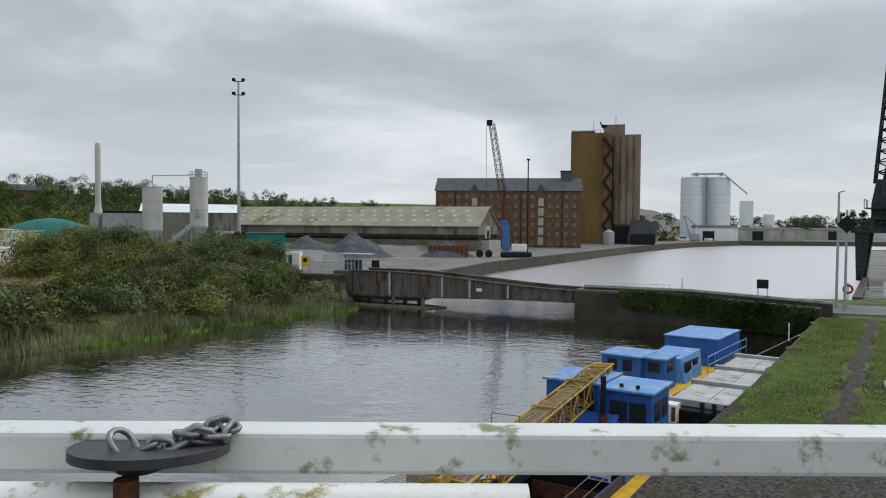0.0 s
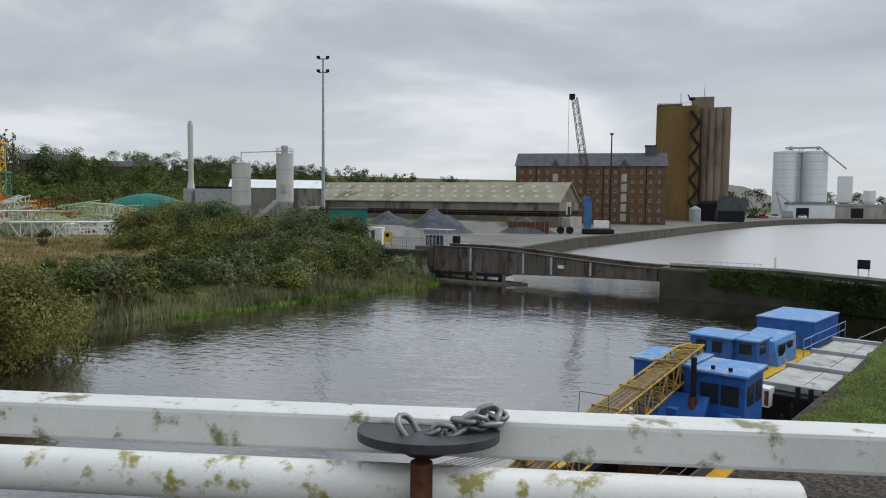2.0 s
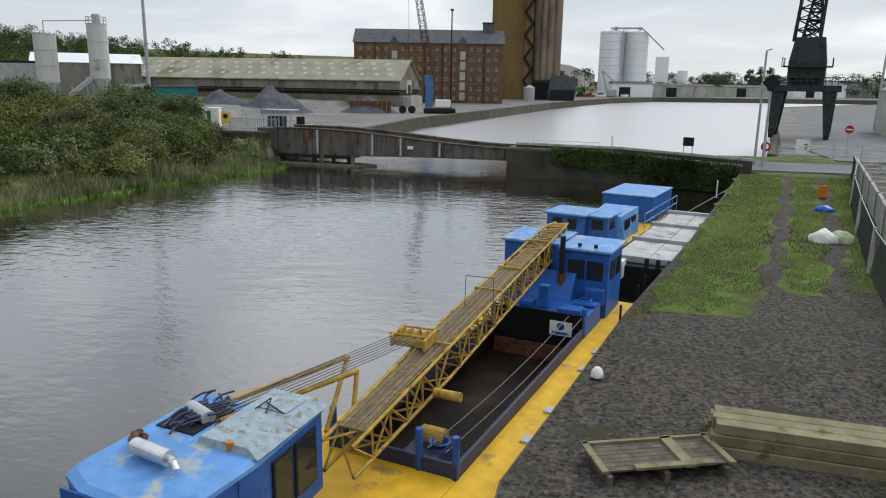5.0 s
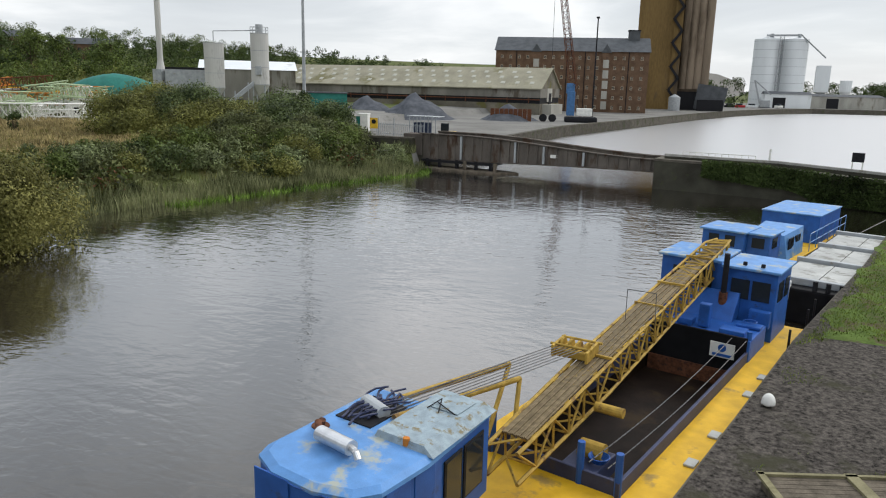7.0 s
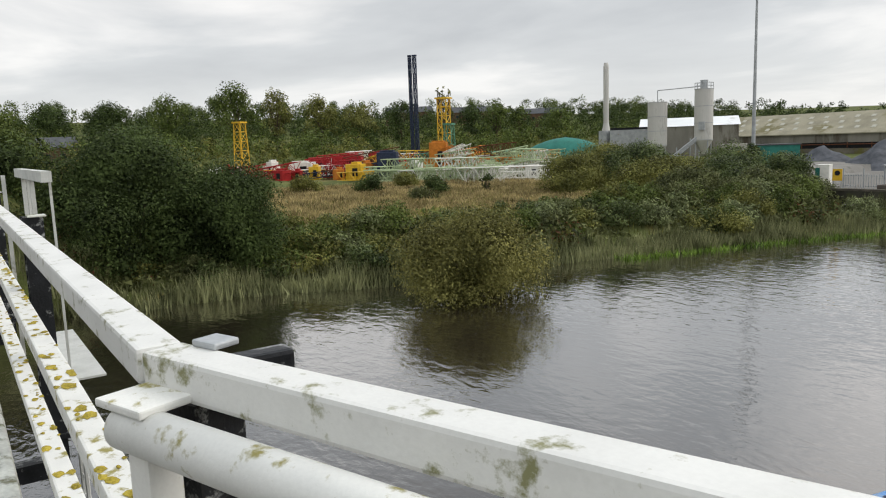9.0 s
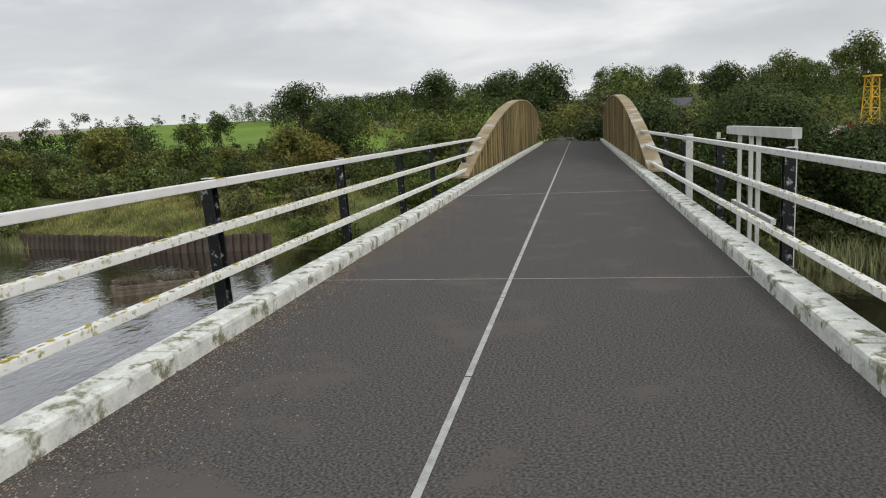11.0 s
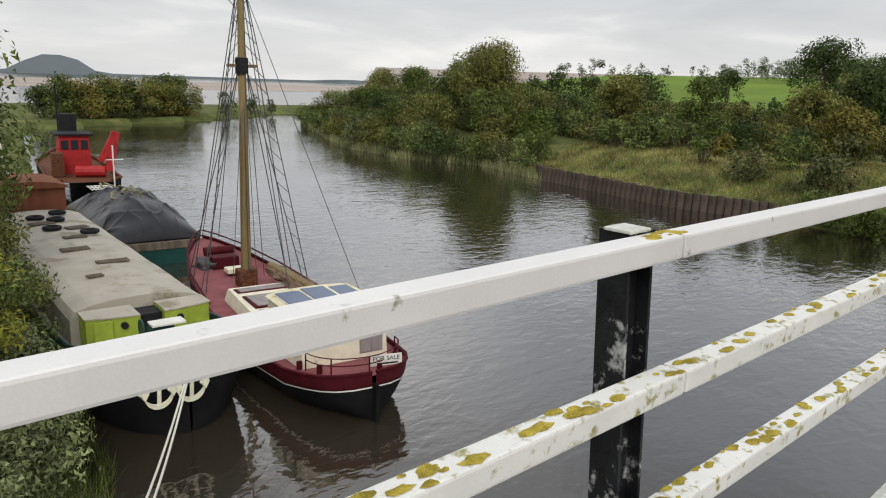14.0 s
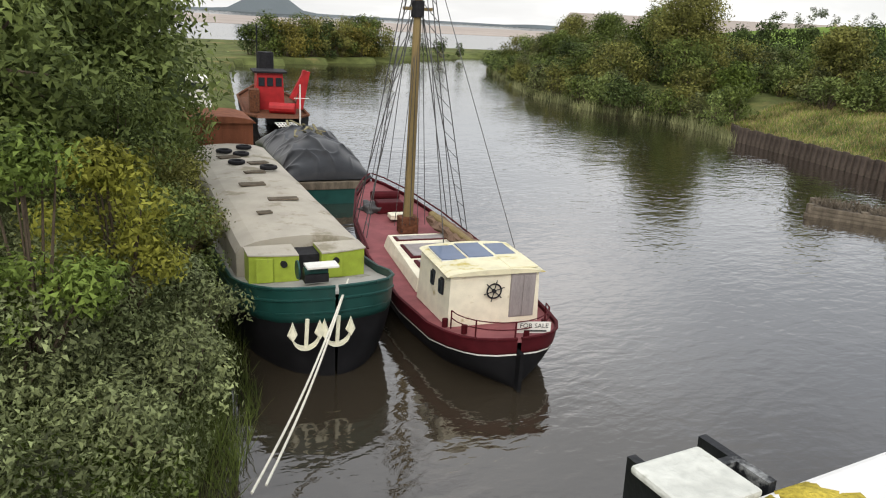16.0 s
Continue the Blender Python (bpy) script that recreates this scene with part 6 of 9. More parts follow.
part("turntable", bar(bmesh.new(), (0, 1.9, DZ), (0, 1.9, -6.5), 1.0, 24), M["hull_navy"], cr)
# boom
FT, TP = Vector((1.75, 16.5, -5.95)), Vector((5.05, 33.9, -4.45))
boom = thing("crane_boom", FT.x, FT.y, FT.z, 0, "dirty yellow lattice crane boom carrying bundled wire ropes", "crane boom")
d = TP - FT
part("foot_section", lattice(bmesh.new(), (0, 0, 0), d * 0.27, 0.7, 0.86, 0.05, 6, 0.032), M["crane_yellow"], boom)
part("main_section", lattice(bmesh.new(), d * 0.27, d * 0.93, 0.86, 0.8, 0.045, 17, 0.03), M["crane_yellow"], boom)
part("head_section", lattice(bmesh.new(), d * 0.93, d, 0.8, 0.5, 0.05, 3, 0.035), M["crane_yellow"], boom)
side = d.normalized().cross(Vector((0, 0, 1))).normalized()
upv = side.cross(d.normalized())
bm = bmesh.new()
for k in range(13):
    o = side * (-0.33 + 0.055 * k) + upv * (0.46 + 0.012 * (k % 3))
    bar(bm, d * 0.03 + o * 0.85, d * 0.5 + o, 0.026, 6)
    bar(bm, d * 0.5 + o, d * 0.97 + o * 0.62, 0.026, 6)
part("wire_ropes", bm, M["rope"], boom, "flat bundle of tan wire ropes along the boom")
for t in (0.27, 0.5, 0.62, 0.8):
    c = d * t + upv * 0.5
    part("cross_tie", beam(bmesh.new(), c - side * 0.44, c + side * 0.44, 0.06, 0.06), M["crane_yellow"], boom)
bm = bmesh.new()
for k in range(3):
    c = d * 0.985 + side * (-0.2 + 0.2 * k)
    bar(bm, c + side * -0.04, c + side * 0.04, 0.26, 14)
part("head_sheave", bm, M["crane_yellow"], boom)
part("strut", bar(bmesh.new(), d * 0.2 - upv * 0.2 + side * 0.55, d * 0.2 - upv * 0.2 + side * 1.25, 0.12, 14), M["crane_yellow"], boom, "yellow hydraulic cylinder")
# spreader frame and pendants over the house
fr = thing("gantry_frame", -0.45, 12.55, 0, -12.0, "yellow tubular luffing frame and pendant ropes", "crane gantry")
for u in (-0.75, -0.1):
    part("tube", bar(bmesh.new(), (u, 2.6, ZR + 0.15), (u + 0.55, 7.2 - (u + 0.75) * 1.0, -5.05), 0.065, 10), M["crane_yellow"], fr)
    part("tube", bar(bmesh.new(), (u + 0.55, 7.2 - (u + 0.75), -5.05), (u + 0.95, 5.6, -6.2), 0.055, 10), M["crane_yellow"], fr)
hb = part("bridle_block", B((0.75, 8.9, -5.0), (1.0, 0.7, 0.2), 6, 0.04), M["crane_yellow"], fr)
for k in range(4):
    part("sheave", bar(bmesh.new(), (0.38 + 0.22 * k, 8.9, -4.88), (0.44 + 0.22 * k, 8.9, -4.88), 0.17, 16), M["crane_yellow"], hb)
bm = bmesh.new()
for k in range(7):
    bar(bm, (-0.7 + 0.12 * k, 2.5, ZR + 0.16), (0.35 + 0.12 * k, 8.7, -4.85), 0.013, 4)
bar(bm, (-0.6, 2.4, ZR + 0.2), (-0.1, 6.9, -4.9), 0.012, 4)
part("pendant_rope", bm, M["wire"], fr)
for u, w in ((0.3, 0.07), (1.22, 0.07)):
    part("side_plate", B((u, 8.85, -4.93), (w, 0.95, 0.3), 6, 0.02), M["crane_yellow"], hb)
for v in (8.55, 9.2):
    part("tie_bar", bar(bmesh.new(), (0.22, v, -4.8), (1.3, v + 0.1, -4.8), 0.035, 8), M["crane_yellow"], hb)
part("wire_hoop", bar(bar(bar(bmesh.new(), (1.0, 11.6, -5.2), (0.9, 11.9, -4.0), 0.011, 5), (0.9, 11.9, -4.0), (1.6, 12.3, -4.1), 0.011, 5), (1.6, 12.3, -4.1), (1.7, 12.1, -5.0), 0.011, 5), M["wire"], fr)

# second vessel and the pontoon
v2 = thing("tug", 4.3, 38.0, 0, -17.0, "blue cabin workboat with yellow decks moored astern", "workboat")
part("hull", prism(bmesh.new(), [(-1.9, 0), (1.9, 0), (1.9, 17.5), (0.9, 20.3), (-0.9, 20.3), (-1.9, 17.5)], WATER - 0.6, -7.1), M["hull_navy"], v2)
part("deck", prism(bmesh.new(), [(-1.95, -0.05), (1.95, -0.05), (1.95, 17.5), (0.95, 20.4), (-0.95, 20.4), (-1.95, 17.5)], -7.1, -7.0), M["deck_yellow"], v2)
cabin(v2, -1.8, 0.3, 4.2, 6.4, -7.0, -5.35, ((-1.2, 0, 0.5, 0.55, -5.8, "front"), (-0.4, 0, 0.5, 0.55, -5.8, "front")), "fore_cabin")
cabin(v2, 0.3, 1.4, 4.6, 6.4, -7.0, -5.4, ((0.85, 0, 0.6, 0.5, -5.8, "front"), (0, 5.4, 0.8, 0.5, -5.8, "right")), "side_cabin")
bm = bmesh.new()
loft(bm, [[(-0.6, 7.2, -7), (1.6, 7.2, -7), (1.3, 7.4, -5.75), (-0.4, 7.4, -5.75)], [(-0.6, 10.2, -7), (1.6, 10.2, -7), (1.5, 10.2, -5.55), (-0.5, 10.2, -5.55)]])
can = part("canopy", bm, M["blue_roof"], v2)
for v in (8.0, 9.2):
    part("canopy_window", B((1.52, v, -6.2), (0.06, 0.9, 0.6), 0, 0.01), M["glass_dark"], can)
part("stores_box", B((0.1, 15.4, -6.2), (3.2, 5.0, 1.6), 0, 0.03), M["blue"], v2)
part("stores_roof", B((0.1, 15.4, -5.36), (3.3, 5.1, 0.08), 0, 0.02), M["blue_roof"], v2)
bm = bmesh.new()
for v in np.linspace(10.5, 19, 7):
    bar(bm, (1.85, v, -7), (1.85, v, -6.0), 0.025, 5)
for z in (-6.5, -6.0):
    bar(bm, (1.85, 10.5, z), (1.85, 19, z), 0.025, 5)
part("handrail", bm, M["blue_roof"], v2)
for v in (17.4, 19.4):
    part("bollard", bar(bmesh.new(), (1.2, v, -7), (1.2, v, -6.6), 0.12, 10), M["blue"], v2)
pn = thing("hatch_barge", 8.55, 36.8, 0, -15.5, "pale grey flat-hatched barge lying along the quay", "barge")
part("hull", B((0, 7.2, -7.3), (3.5, 14.6, 1.5), 0, 0.1), M["black_hull"], pn)
for k in range(3):
    for u in (-0.78, 0.78):
        part("hatch_cover", B((u, 2.9 + k * 4.5, -6.5), (1.52, 4.1, 0.14), 0, 0.02), M["pontoon"], pn)
for k in range(4):
    part("hatch_beam", B((0, 0.75 + 4.45 * k, -6.4), (3.4, 0.3, 0.3), 0, 0.03), M["steelgrey"], pn)
for k in range(8):
    part("cleat", B((1.62, 0.5 + k * 1.9, -6.36), (0.14, 0.3, 0.26), 0, 0.03), M["dark"], pn)
part("end_box", B((-1.1, -0.2, -6.7), (0.7, 0.7, 0.8), 0, 0.03), M["offwhite"], pn)
part("end_panel", B((-0.85, -0.58, -6.7), (0.16, 0.05, 0.6)), M["rust"], pn)
for k in range(3):
    part("bollard", bar(bmesh.new(), (0.2 + 0.5 * k, 0.0, -6.55), (0.2 + 0.5 * k, 0, -6.15), 0.1, 10), M["dark"], pn)
mr = thing("mooring_rope", 0, 0, 0, label="thin mooring rope from the barge to the bank", category="rope")
part("line", bar(bmesh.new(), (11.6, 50.5, -6.4), (17.5, 66, -6.15), 0.03, 5), M["wire"], mr)

# on the quay: timber stack, broken gate, bags, buoy
ts = thing("timber_stack", 9.15, 18.95, QUAY, -4.5, "stack of heavy green-tinged timber baulks", "timber stack")
for lay in range(3):
    for k in range(4 - (lay == 2)):
        part("baulk", B((1.78 + 0.05 * ((lay * 7 + k * 3) % 3), 0.18 + 0.34 * k + 0.05 * lay, 0.13 + 0.24 * lay), (3.5 + 0.12 * ((k + lay) % 2), 0.32, 0.225), 0, 0.012), M["grey_timber"], ts)
for x in (0.6, 2.6):
    part("bearer", B((x, 0.6, 0.0), (0.1, 1.5, 0.04)), M["wood_old"], ts)
g2 = thing("broken_gate", 6.9, 17.2, QUAY + 0.05, 22, "broken weathered wooden gate lying on the gravel", "gate")
for k in range(7):
    part("board", B((1.45, 0.1 + k * 0.155, 0.22), (2.75, 0.14, 0.035)), M["wood_old"], g2)
for x, w in ((0.1, 0.14), (1.9, 0.24), (2.8, 0.14)):
    part("upright", B((x, 0.55, 0.27), (w, 1.25, 0.06)), M["grey_timber"], g2)
part("cross_rail", B((1.6, 0.02, 0.28), (1.7, 0.16, 0.06)), M["grey_timber"], g2)
part("cross_rail", B((1.45, 1.1, 0.27), (2.8, 0.08, 0.06)), M["grey_timber"], g2)
for x in (0.2, 1.4, 2.7):
    part("prop", B((x, 0.5, 0.08), (0.12, 1.2, 0.2)), M["wood_old"], g2)


def lump(name, x, y, z, rx, ry, rz, m, label, cat, seed=0, rough=0.25):
    bm = bmesh.new()
    bmesh.ops.create_icosphere(bm, subdivisions=3, radius=1)
    for v in bm.verts:
        k = 1 + rough * noise.noise(v.co * 1.9 + Vector((seed, 0, 0))) + 0.5 * rough * noise.noise(v.co * 5 + Vector((0, seed, 0)))
        v.co = Vector((v.co.x * rx * k, v.co.y * ry * k, max(-0.2, v.co.z) * rz * k))
    ob = part(name, bm, M[m], smooth=True)
    ob.location = (x, y, z)
    return tagged(ob, label, cat)


lump("rubble_bag", 17.6, 43.0, QUAY + 0.1, 0.7, 0.5, 0.55, "offwhite", "crumpled white builder's bag on the grass", "bag", 1)
lump("rubble_bag", 18.5, 43.2, QUAY + 0.1, 0.6, 0.5, 0.5, "palegreen", "pale green plastic bag on the grass", "bag", 5)
lump("tarpaulin", 20.2, 53.0, QUAY + 0.05, 0.6, 0.5, 0.35, "blue", "crumpled blue tarpaulin by the fence", "tarpaulin", 8)
lump("float", 6.78, 22.5, QUAY + 0.14, 0.17, 0.17, 0.24, "offwhite", "white plastic float on the quay edge", "float", 3, 0.05)
pk = thing("red_barrier", 21.5, 58.5, QUAY, 10, "small red plastic barrier by the fence", "barrier")
part("panel", B((0, 0, 0.5), (0.7, 0.12, 0.9), 0, 0.04), M["orange"], pk)
part("stand", B((0, 0, 0.05), (0.4, 0.6, 0.1), 0, 0.02), M["dark"], pk)
bs = thing("bollard_post", 14.2, 56.0, QUAY, 0, "thin white post with a dark foot on the grass", "post")
part("shaft", bar(bmesh.new(), (0, 0, 0), (0, 0, 1.3), 0.04, 8), M["offwhite"], bs)
part("foot", bar(bmesh.new(), (0, 0, 0), (0, 0, 0.12), 0.18, 12), M["dark"], bs)


# ---------------------------------------------------------------- moored boats south of the bridge
M.update(
    green_hull=mat("dark_green_hull", (0.009, 0.050, 0.043), 0.4, var=0.2, scale=2, bump=0.05, stain=(0.02, 0.035, 0.03), stain_amt=0.4, stain_scale=1.0),
    lime=mat("lime_green_paint", (0.28, 0.36, 0.045), 0.5, var=0.15, scale=3, bump=0.05, stain=(0.19, 0.20, 0.07), stain_amt=0.3, stain_scale=2),
    canvas=mat("weathered_hold_cover", (0.40, 0.37, 0.31), 0.8, var=0.15, scale=0.8, bump=0.15, stain=(0.25, 0.225, 0.165), stain_amt=0.48, stain_scale=0.7),
    cream=mat("cream_paint", (0.70, 0.66, 0.52), 0.5, var=0.1, scale=3, bump=0.05, stain=(0.42, 0.36, 0.20), stain_amt=0.32, stain_scale=2.2),
    cream_roof=mat("cream_roof_stained", (0.64, 0.60, 0.42), 0.6, var=0.12, scale=3, bump=0.05, stain=(0.45, 0.37, 0.12), stain_amt=0.45, stain_scale=1.6),
    maroon=mat("maroon_hull_paint", (0.062, 0.007, 0.010), 0.6, var=0.2, scale=3),
    red_deck=mat("faded_red_deck", (0.22, 0.075, 0.08), 0.7, var=0.2, scale=2, bump=0.1, stain=(0.19, 0.07, 0.07), stain_amt=0.4, stain_scale=1.4),
    spar=mat("varnished_spar", (0.20, 0.15, 0.07), 0.6, var=0.25, scale=3, streak=8),
    tarp=mat("black_tarpaulin", (0.013, 0.014, 0.016), 0.3, var=0.3, scale=2, bump=0.08, fine=14),
    solar=mat("solar_panel", (0.10, 0.135, 0.21), 0.12, var=0.1, scale=2, bump=0),
    door_grey=mat("grey_boarded_door", (0.27, 0.245, 0.24), 0.7, var=0.2, scale=4, streak=6),
    white_rope=mat("off_white_rope", (0.60, 0.58, 0.50), 0.8, var=0.15, scale=30, bump=0.4),
    anchor=mat("cream_anchor_paint", (0.70, 0.68, 0.52), 0.6, var=0.12, scale=6, bump=0.1, stain=(0.45, 0.38, 0.22), stain_amt=0.25, stain_scale=6),
    redbrown=mat("red_brown_boards", (0.20, 0.075, 0.04), 0.7, var=0.25, scale=2, streak=4),
    sailcloth=mat("brown_furled_sail", (0.16, 0.105, 0.075), 0.9, var=0.3, scale=5, bump=0.5),
    piling=mat("rusty_sheet_piling", (0.066, 0.052, 0.042), 0.85, var=0.45, scale=1.5, bump=0.3, stain=(0.030, 0.032, 0.024), stain_amt=0.5, stain_scale=1, piece=0.12),
)


def hull(parent, stations, bands):
    """A round hull from stations (v, half beam, deck z, keel z, flare); bands: (name, from, to, material) down the side."""
    for nm, f0, f1, m, lab in bands:
        rings = []
        for v, hb, zd, zk, sharp in stations:
            ring = []
            for sgn in (-1, 1):
                pts = []
                for i in range(7):
                    f = f0 + (f1 - f0) * i / 6
                    z = zd + (zk - zd) * f
                    w = hb * (1 - sharp * f ** 2.2) if sharp else hb * (1 - 0.25 * f ** 4)
                    pts.append((sgn * max(w, 0.015), v + (zd - z) * 0, z))
                ring += pts if sgn < 0 else pts[::-1]
            rings.append(ring)
        bm = bmesh.new()
        loft(bm, rings, close=False, caps=False)
        bmesh.ops.remove_doubles(bm, verts=bm.verts, dist=0.001)
        part(nm, bm, M[m], parent, lab, smooth=True)


def deck_sheet(parent, name, stations, dz, m, inset=0.0, label=""):
    bm = bmesh.new()
    l = [bm.verts.new((-max(0.01, hb - inset), v, zd + dz)) for v, hb, zd, zk, s in stations]
    r = [bm.verts.new((max(0.01, hb - inset), v, zd + dz)) for v, hb, zd, zk, s in stations]
    for i in range(len(l) - 1):
        bm.faces.new((l[i], r[i], r[i + 1], l[i + 1]))
    return part(name, bm, M[m], parent, label)


def rim(parent, name, stations, dz, r, m, label=""):
    bm = bmesh.new()
    for sgn in (-1, 1):
        pts = [(sgn * hb, v, zd + dz) for v, hb, zd, zk, s in stations]
        for p, q in zip(pts, pts[1:]):
            bar(bm, p, q, r, 6)
    return part(name, bm, M[m], parent, label)


# green hold barge, bow to the bridge
gb = thing("hold_barge", -4.25, -18.9, 0, 175.67, "dark green canal barge with lime foredeck cabin and canvas hold cover", "barge")
st = [(0.0, 0.05, -5.4, WATER - 0.6, 0.75), (0.08, 0.7, -5.41, WATER - 0.6, 0.74), (0.22, 1.15, -5.44, WATER - 0.6, 0.68), (0.5, 1.6, -5.5, WATER - 0.6, 0.58), (1.1, 1.98, -5.62, WATER - 0.6, 0.42), (2.0, 2.2, -5.82, WATER - 0.6, 0.25), (3.4, 2.3, -6.15, WATER - 0.6, 0.1), (6, 2.32, -6.45, WATER - 0.6, 0.06), (24, 2.32, -6.5, WATER - 0.6, 0.06), (27, 2.0, -6.4, WATER - 0.6, 0.3)]
hull(gb, st, (("upper_hull", 0, 0.31, "green_hull", "dark green upper strakes"), ("lower_hull", 0.31, 1, "black_hull", "black tarred bottom")))
deck_sheet(gb, "deck", st, -0.22, "concrete", 0.03)
rim(gb, "gunwale", st[:8], 0.0, 0.05, "green_hull")
rim(gb, "rubbing_band", [(v, hb + 0.012 - 0.03 * s, zd - 0.34, zk, s) for v, hb, zd, zk, s in st[:8]], 0, 0.045, "green_hull")
rim(gb, "rubbing_band", [(v, hb - 0.12 * s * hb ** 0.3, zd - 0.72, zk, s) for v, hb, zd, zk, s in st[:8]], 0, 0.04, "green_hull")
for u0, u1 in ((-1.8, -0.35), (0.35, 1.8)):
    bm = bmesh.new()
    n = 8
    ol = [(u0 + (u1 - u0) * i / n, 3.05 + 0.28 * abs((u0 + (u1 - u0) * i / n) / 1.8) ** 2) for i in range(n + 1)] + [(u1, 4.2), (u0, 4.2)]
    prism(bm, ol, -6.7, -5.48)
    c = part("fore_cabin", bm, M["lime"], gb, "lime green foredeck cabin")
    part("cabin_top", prism(bmesh.new(), [(x * 1.02, y - 0.03) for x, y in ol], -5.48, -5.44), M["canvas"], c)
    part("porthole", bar(bmesh.new(), ((u0 + u1) / 2 * 0.75, 3.0, -5.72), ((u0 + u1) / 2 * 0.75, 3.12, -5.72), 0.1, 14), M["dark"], c)
    part("cabin_door", B(((u0 + u1) / 2 - 0.3, 3.08, -5.9), (0.5, 0.03, 0.75), 0, 0.01), M["lime"], c)
# near-black block filling the gap, its colour giving the companionway's shade
part("companionway", B((0, 3.7, -6.1), (0.68, 0.8, 1.1)), M["dark"], gb)
ww = thing("windlass", -4.3, -20.9, -5.85, 175.67, "white-topped anchor windlass on the barge bow", "windlass")
part("drum", bar(bmesh.new(), (-0.35, 0, 0.22), (0.35, 0, 0.22), 0.14, 14), M["green_hull"], ww)
part("cover", B((0.15, -0.1, 0.42), (0.95, 0.5, 0.07), 0, 0.02), M["offwhite"], ww)
part("wheel", bar(bmesh.new(), (-0.55, 0, 0.3), (-0.5, 0, 0.3), 0.28, 16), M["green_hull"], ww)
part("stand", B((0, 0, 0.05), (0.7, 0.4, 0.25)), M["dark"], ww)
# arched hold cover
rings = []
for v in np.linspace(4.35, 21.5, 13):
    ring = []
    for i in range(9):
        a = math.pi * i / 8
        ring.append((-2.02 * math.cos(a), v, -6.17 + (0.42 + 0.5 * math.sin(a) ** 0.8) + 0.02 * math.sin(v * 3)))
    ring += [(2.02, v, -6.7), (-2.02, v, -6.7)]
    rings.append(ring)
part("hold_cover", loft(bmesh.new(), rings), M["canvas"], gb, "weathered beige hold cover", smooth=False)
for k, (u, v, w, l) in enumerate(((0.4, 9.0, 1.1, 0.4), (-0.3, 11.6, 1.0, 0.5), (0.2, 14.0, 0.9, 0.4), (-0.6, 7.2, 0.5, 0.3), (0.7, 16.0, 0.9, 0.5), (-0.4, 17.5, 1.0, 0.6))):
    ld = thing("plank_stack", -4.25 - u * 0.996 - v * 0.0755, -18.9 + u * 0.0755 - v * 0.996, -5.24, 175.67 + 3 * k, "loose boards lying on the hold cover", "planks", "boards on the barge")
    for j in range(3):
        part("board", B((0, j * l * 0.36, 0.03), (w, l * 0.3, 0.05)), M["wood_old"], ld)


def tyre(x, y, z, r=0.3, rx=0):
    bm = bmesh.new()
    rings = []
    for i in range(17):
        a = 2 * math.pi * i / 16
        rings.append([((r + 0.1 * math.cos(b)) * math.cos(a), (r + 0.1 * math.cos(b)) * math.sin(a), 0.09 * math.sin(b)) for b in np.linspace(0, 2 * math.pi, 8, endpoint=False)])
    loft(bm, rings, caps=False)
    ob = part("tyre", bm, M["dark"], smooth=True)
    ob.matrix_basis = pose(x, y, z, rx, 0, 0)
    tagged(ob, "old black rubber tyre lying on the cover", "tyre", "old tyres")


for u, v in ((0.9, 14.8), (-0.3, 16.2), (0.2, 18.2), (-0.5, 19.0), (0.6, 20.0)):
    tyre(-4.25 - u * 0.996 - v * 0.0755, -18.9 + u * 0.0755 - v * 0.996, -5.16)
wc = part("aft_wheelhouse", B((-0.3, 23.6, -5.3), (3.4, 3.4, 2.2), 0, 0.03), M["redbrown"], gb, "red-brown boarded wheelhouse")
rings = []
for v in (21.7, 25.5):
    rings.append([(-0.3 - 1.85 * math.cos(math.pi * i / 8), v, -4.22 + 0.36 * math.sin(math.pi * i / 8)) for i in range(9)])
part("wheelhouse_roof", loft(bmesh.new(), rings), M["redbrown"], wc)
for u in (-1.0, 0.4):
    part("panel", B((u, 21.88, -5.2), (1.2, 0.04, 1.3), 0, 0.01), M["redbrown"], wc)


def stocked_anchor(u):
    a = thing("anchor", -4.25 - u * 0.996 + 0.02, -18.9 + u * 0.0755 + 0.38 + 0.02 * abs(u), -6.85, 175.67, "cream-painted folding bow anchor", "anchor", "bow anchors")
    part("shank", bar(bmesh.new(), (0, 0, 0.0), (0.05, 0.05, 0.75), 0.055, 10), M["anchor"], a)
    for s in (-1, 1):
        rings = []
        for i in range(9):
            t = i / 8
            ang = math.pi * (0.5 - 0.5 * t)
            x, z = s * 0.36 * math.sin(math.pi / 2 * t), -0.05 + 0.36 * (1 - math.cos(math.pi / 2 * t))
            rings.append([(x, -0.055, z - 0.055), (x, 0.055, z - 0.055), (x, 0.055, z + 0.055), (x, -0.055, z + 0.055)])
        part("arm", loft(bmesh.new(), rings), M["anchor"], a)
        bm = bmesh.new()
        loft(bm, [[(s * 0.36 + 0.02, -0.03, 0.18), (s * 0.36 + 0.14, 0, 0.36), (s * 0.36 + 0.02, 0.04, 0.72), (s * 0.36 - 0.14, 0, 0.36)], [(s * 0.36, -0.10, 0.2), (s * 0.36 + 0.09, -0.10, 0.36), (s * 0.36, -0.06, 0.66), (s * 0.36 - 0.09, -0.10, 0.36)]])
        part("fluke", bm, M["anchor"], a)
    return a


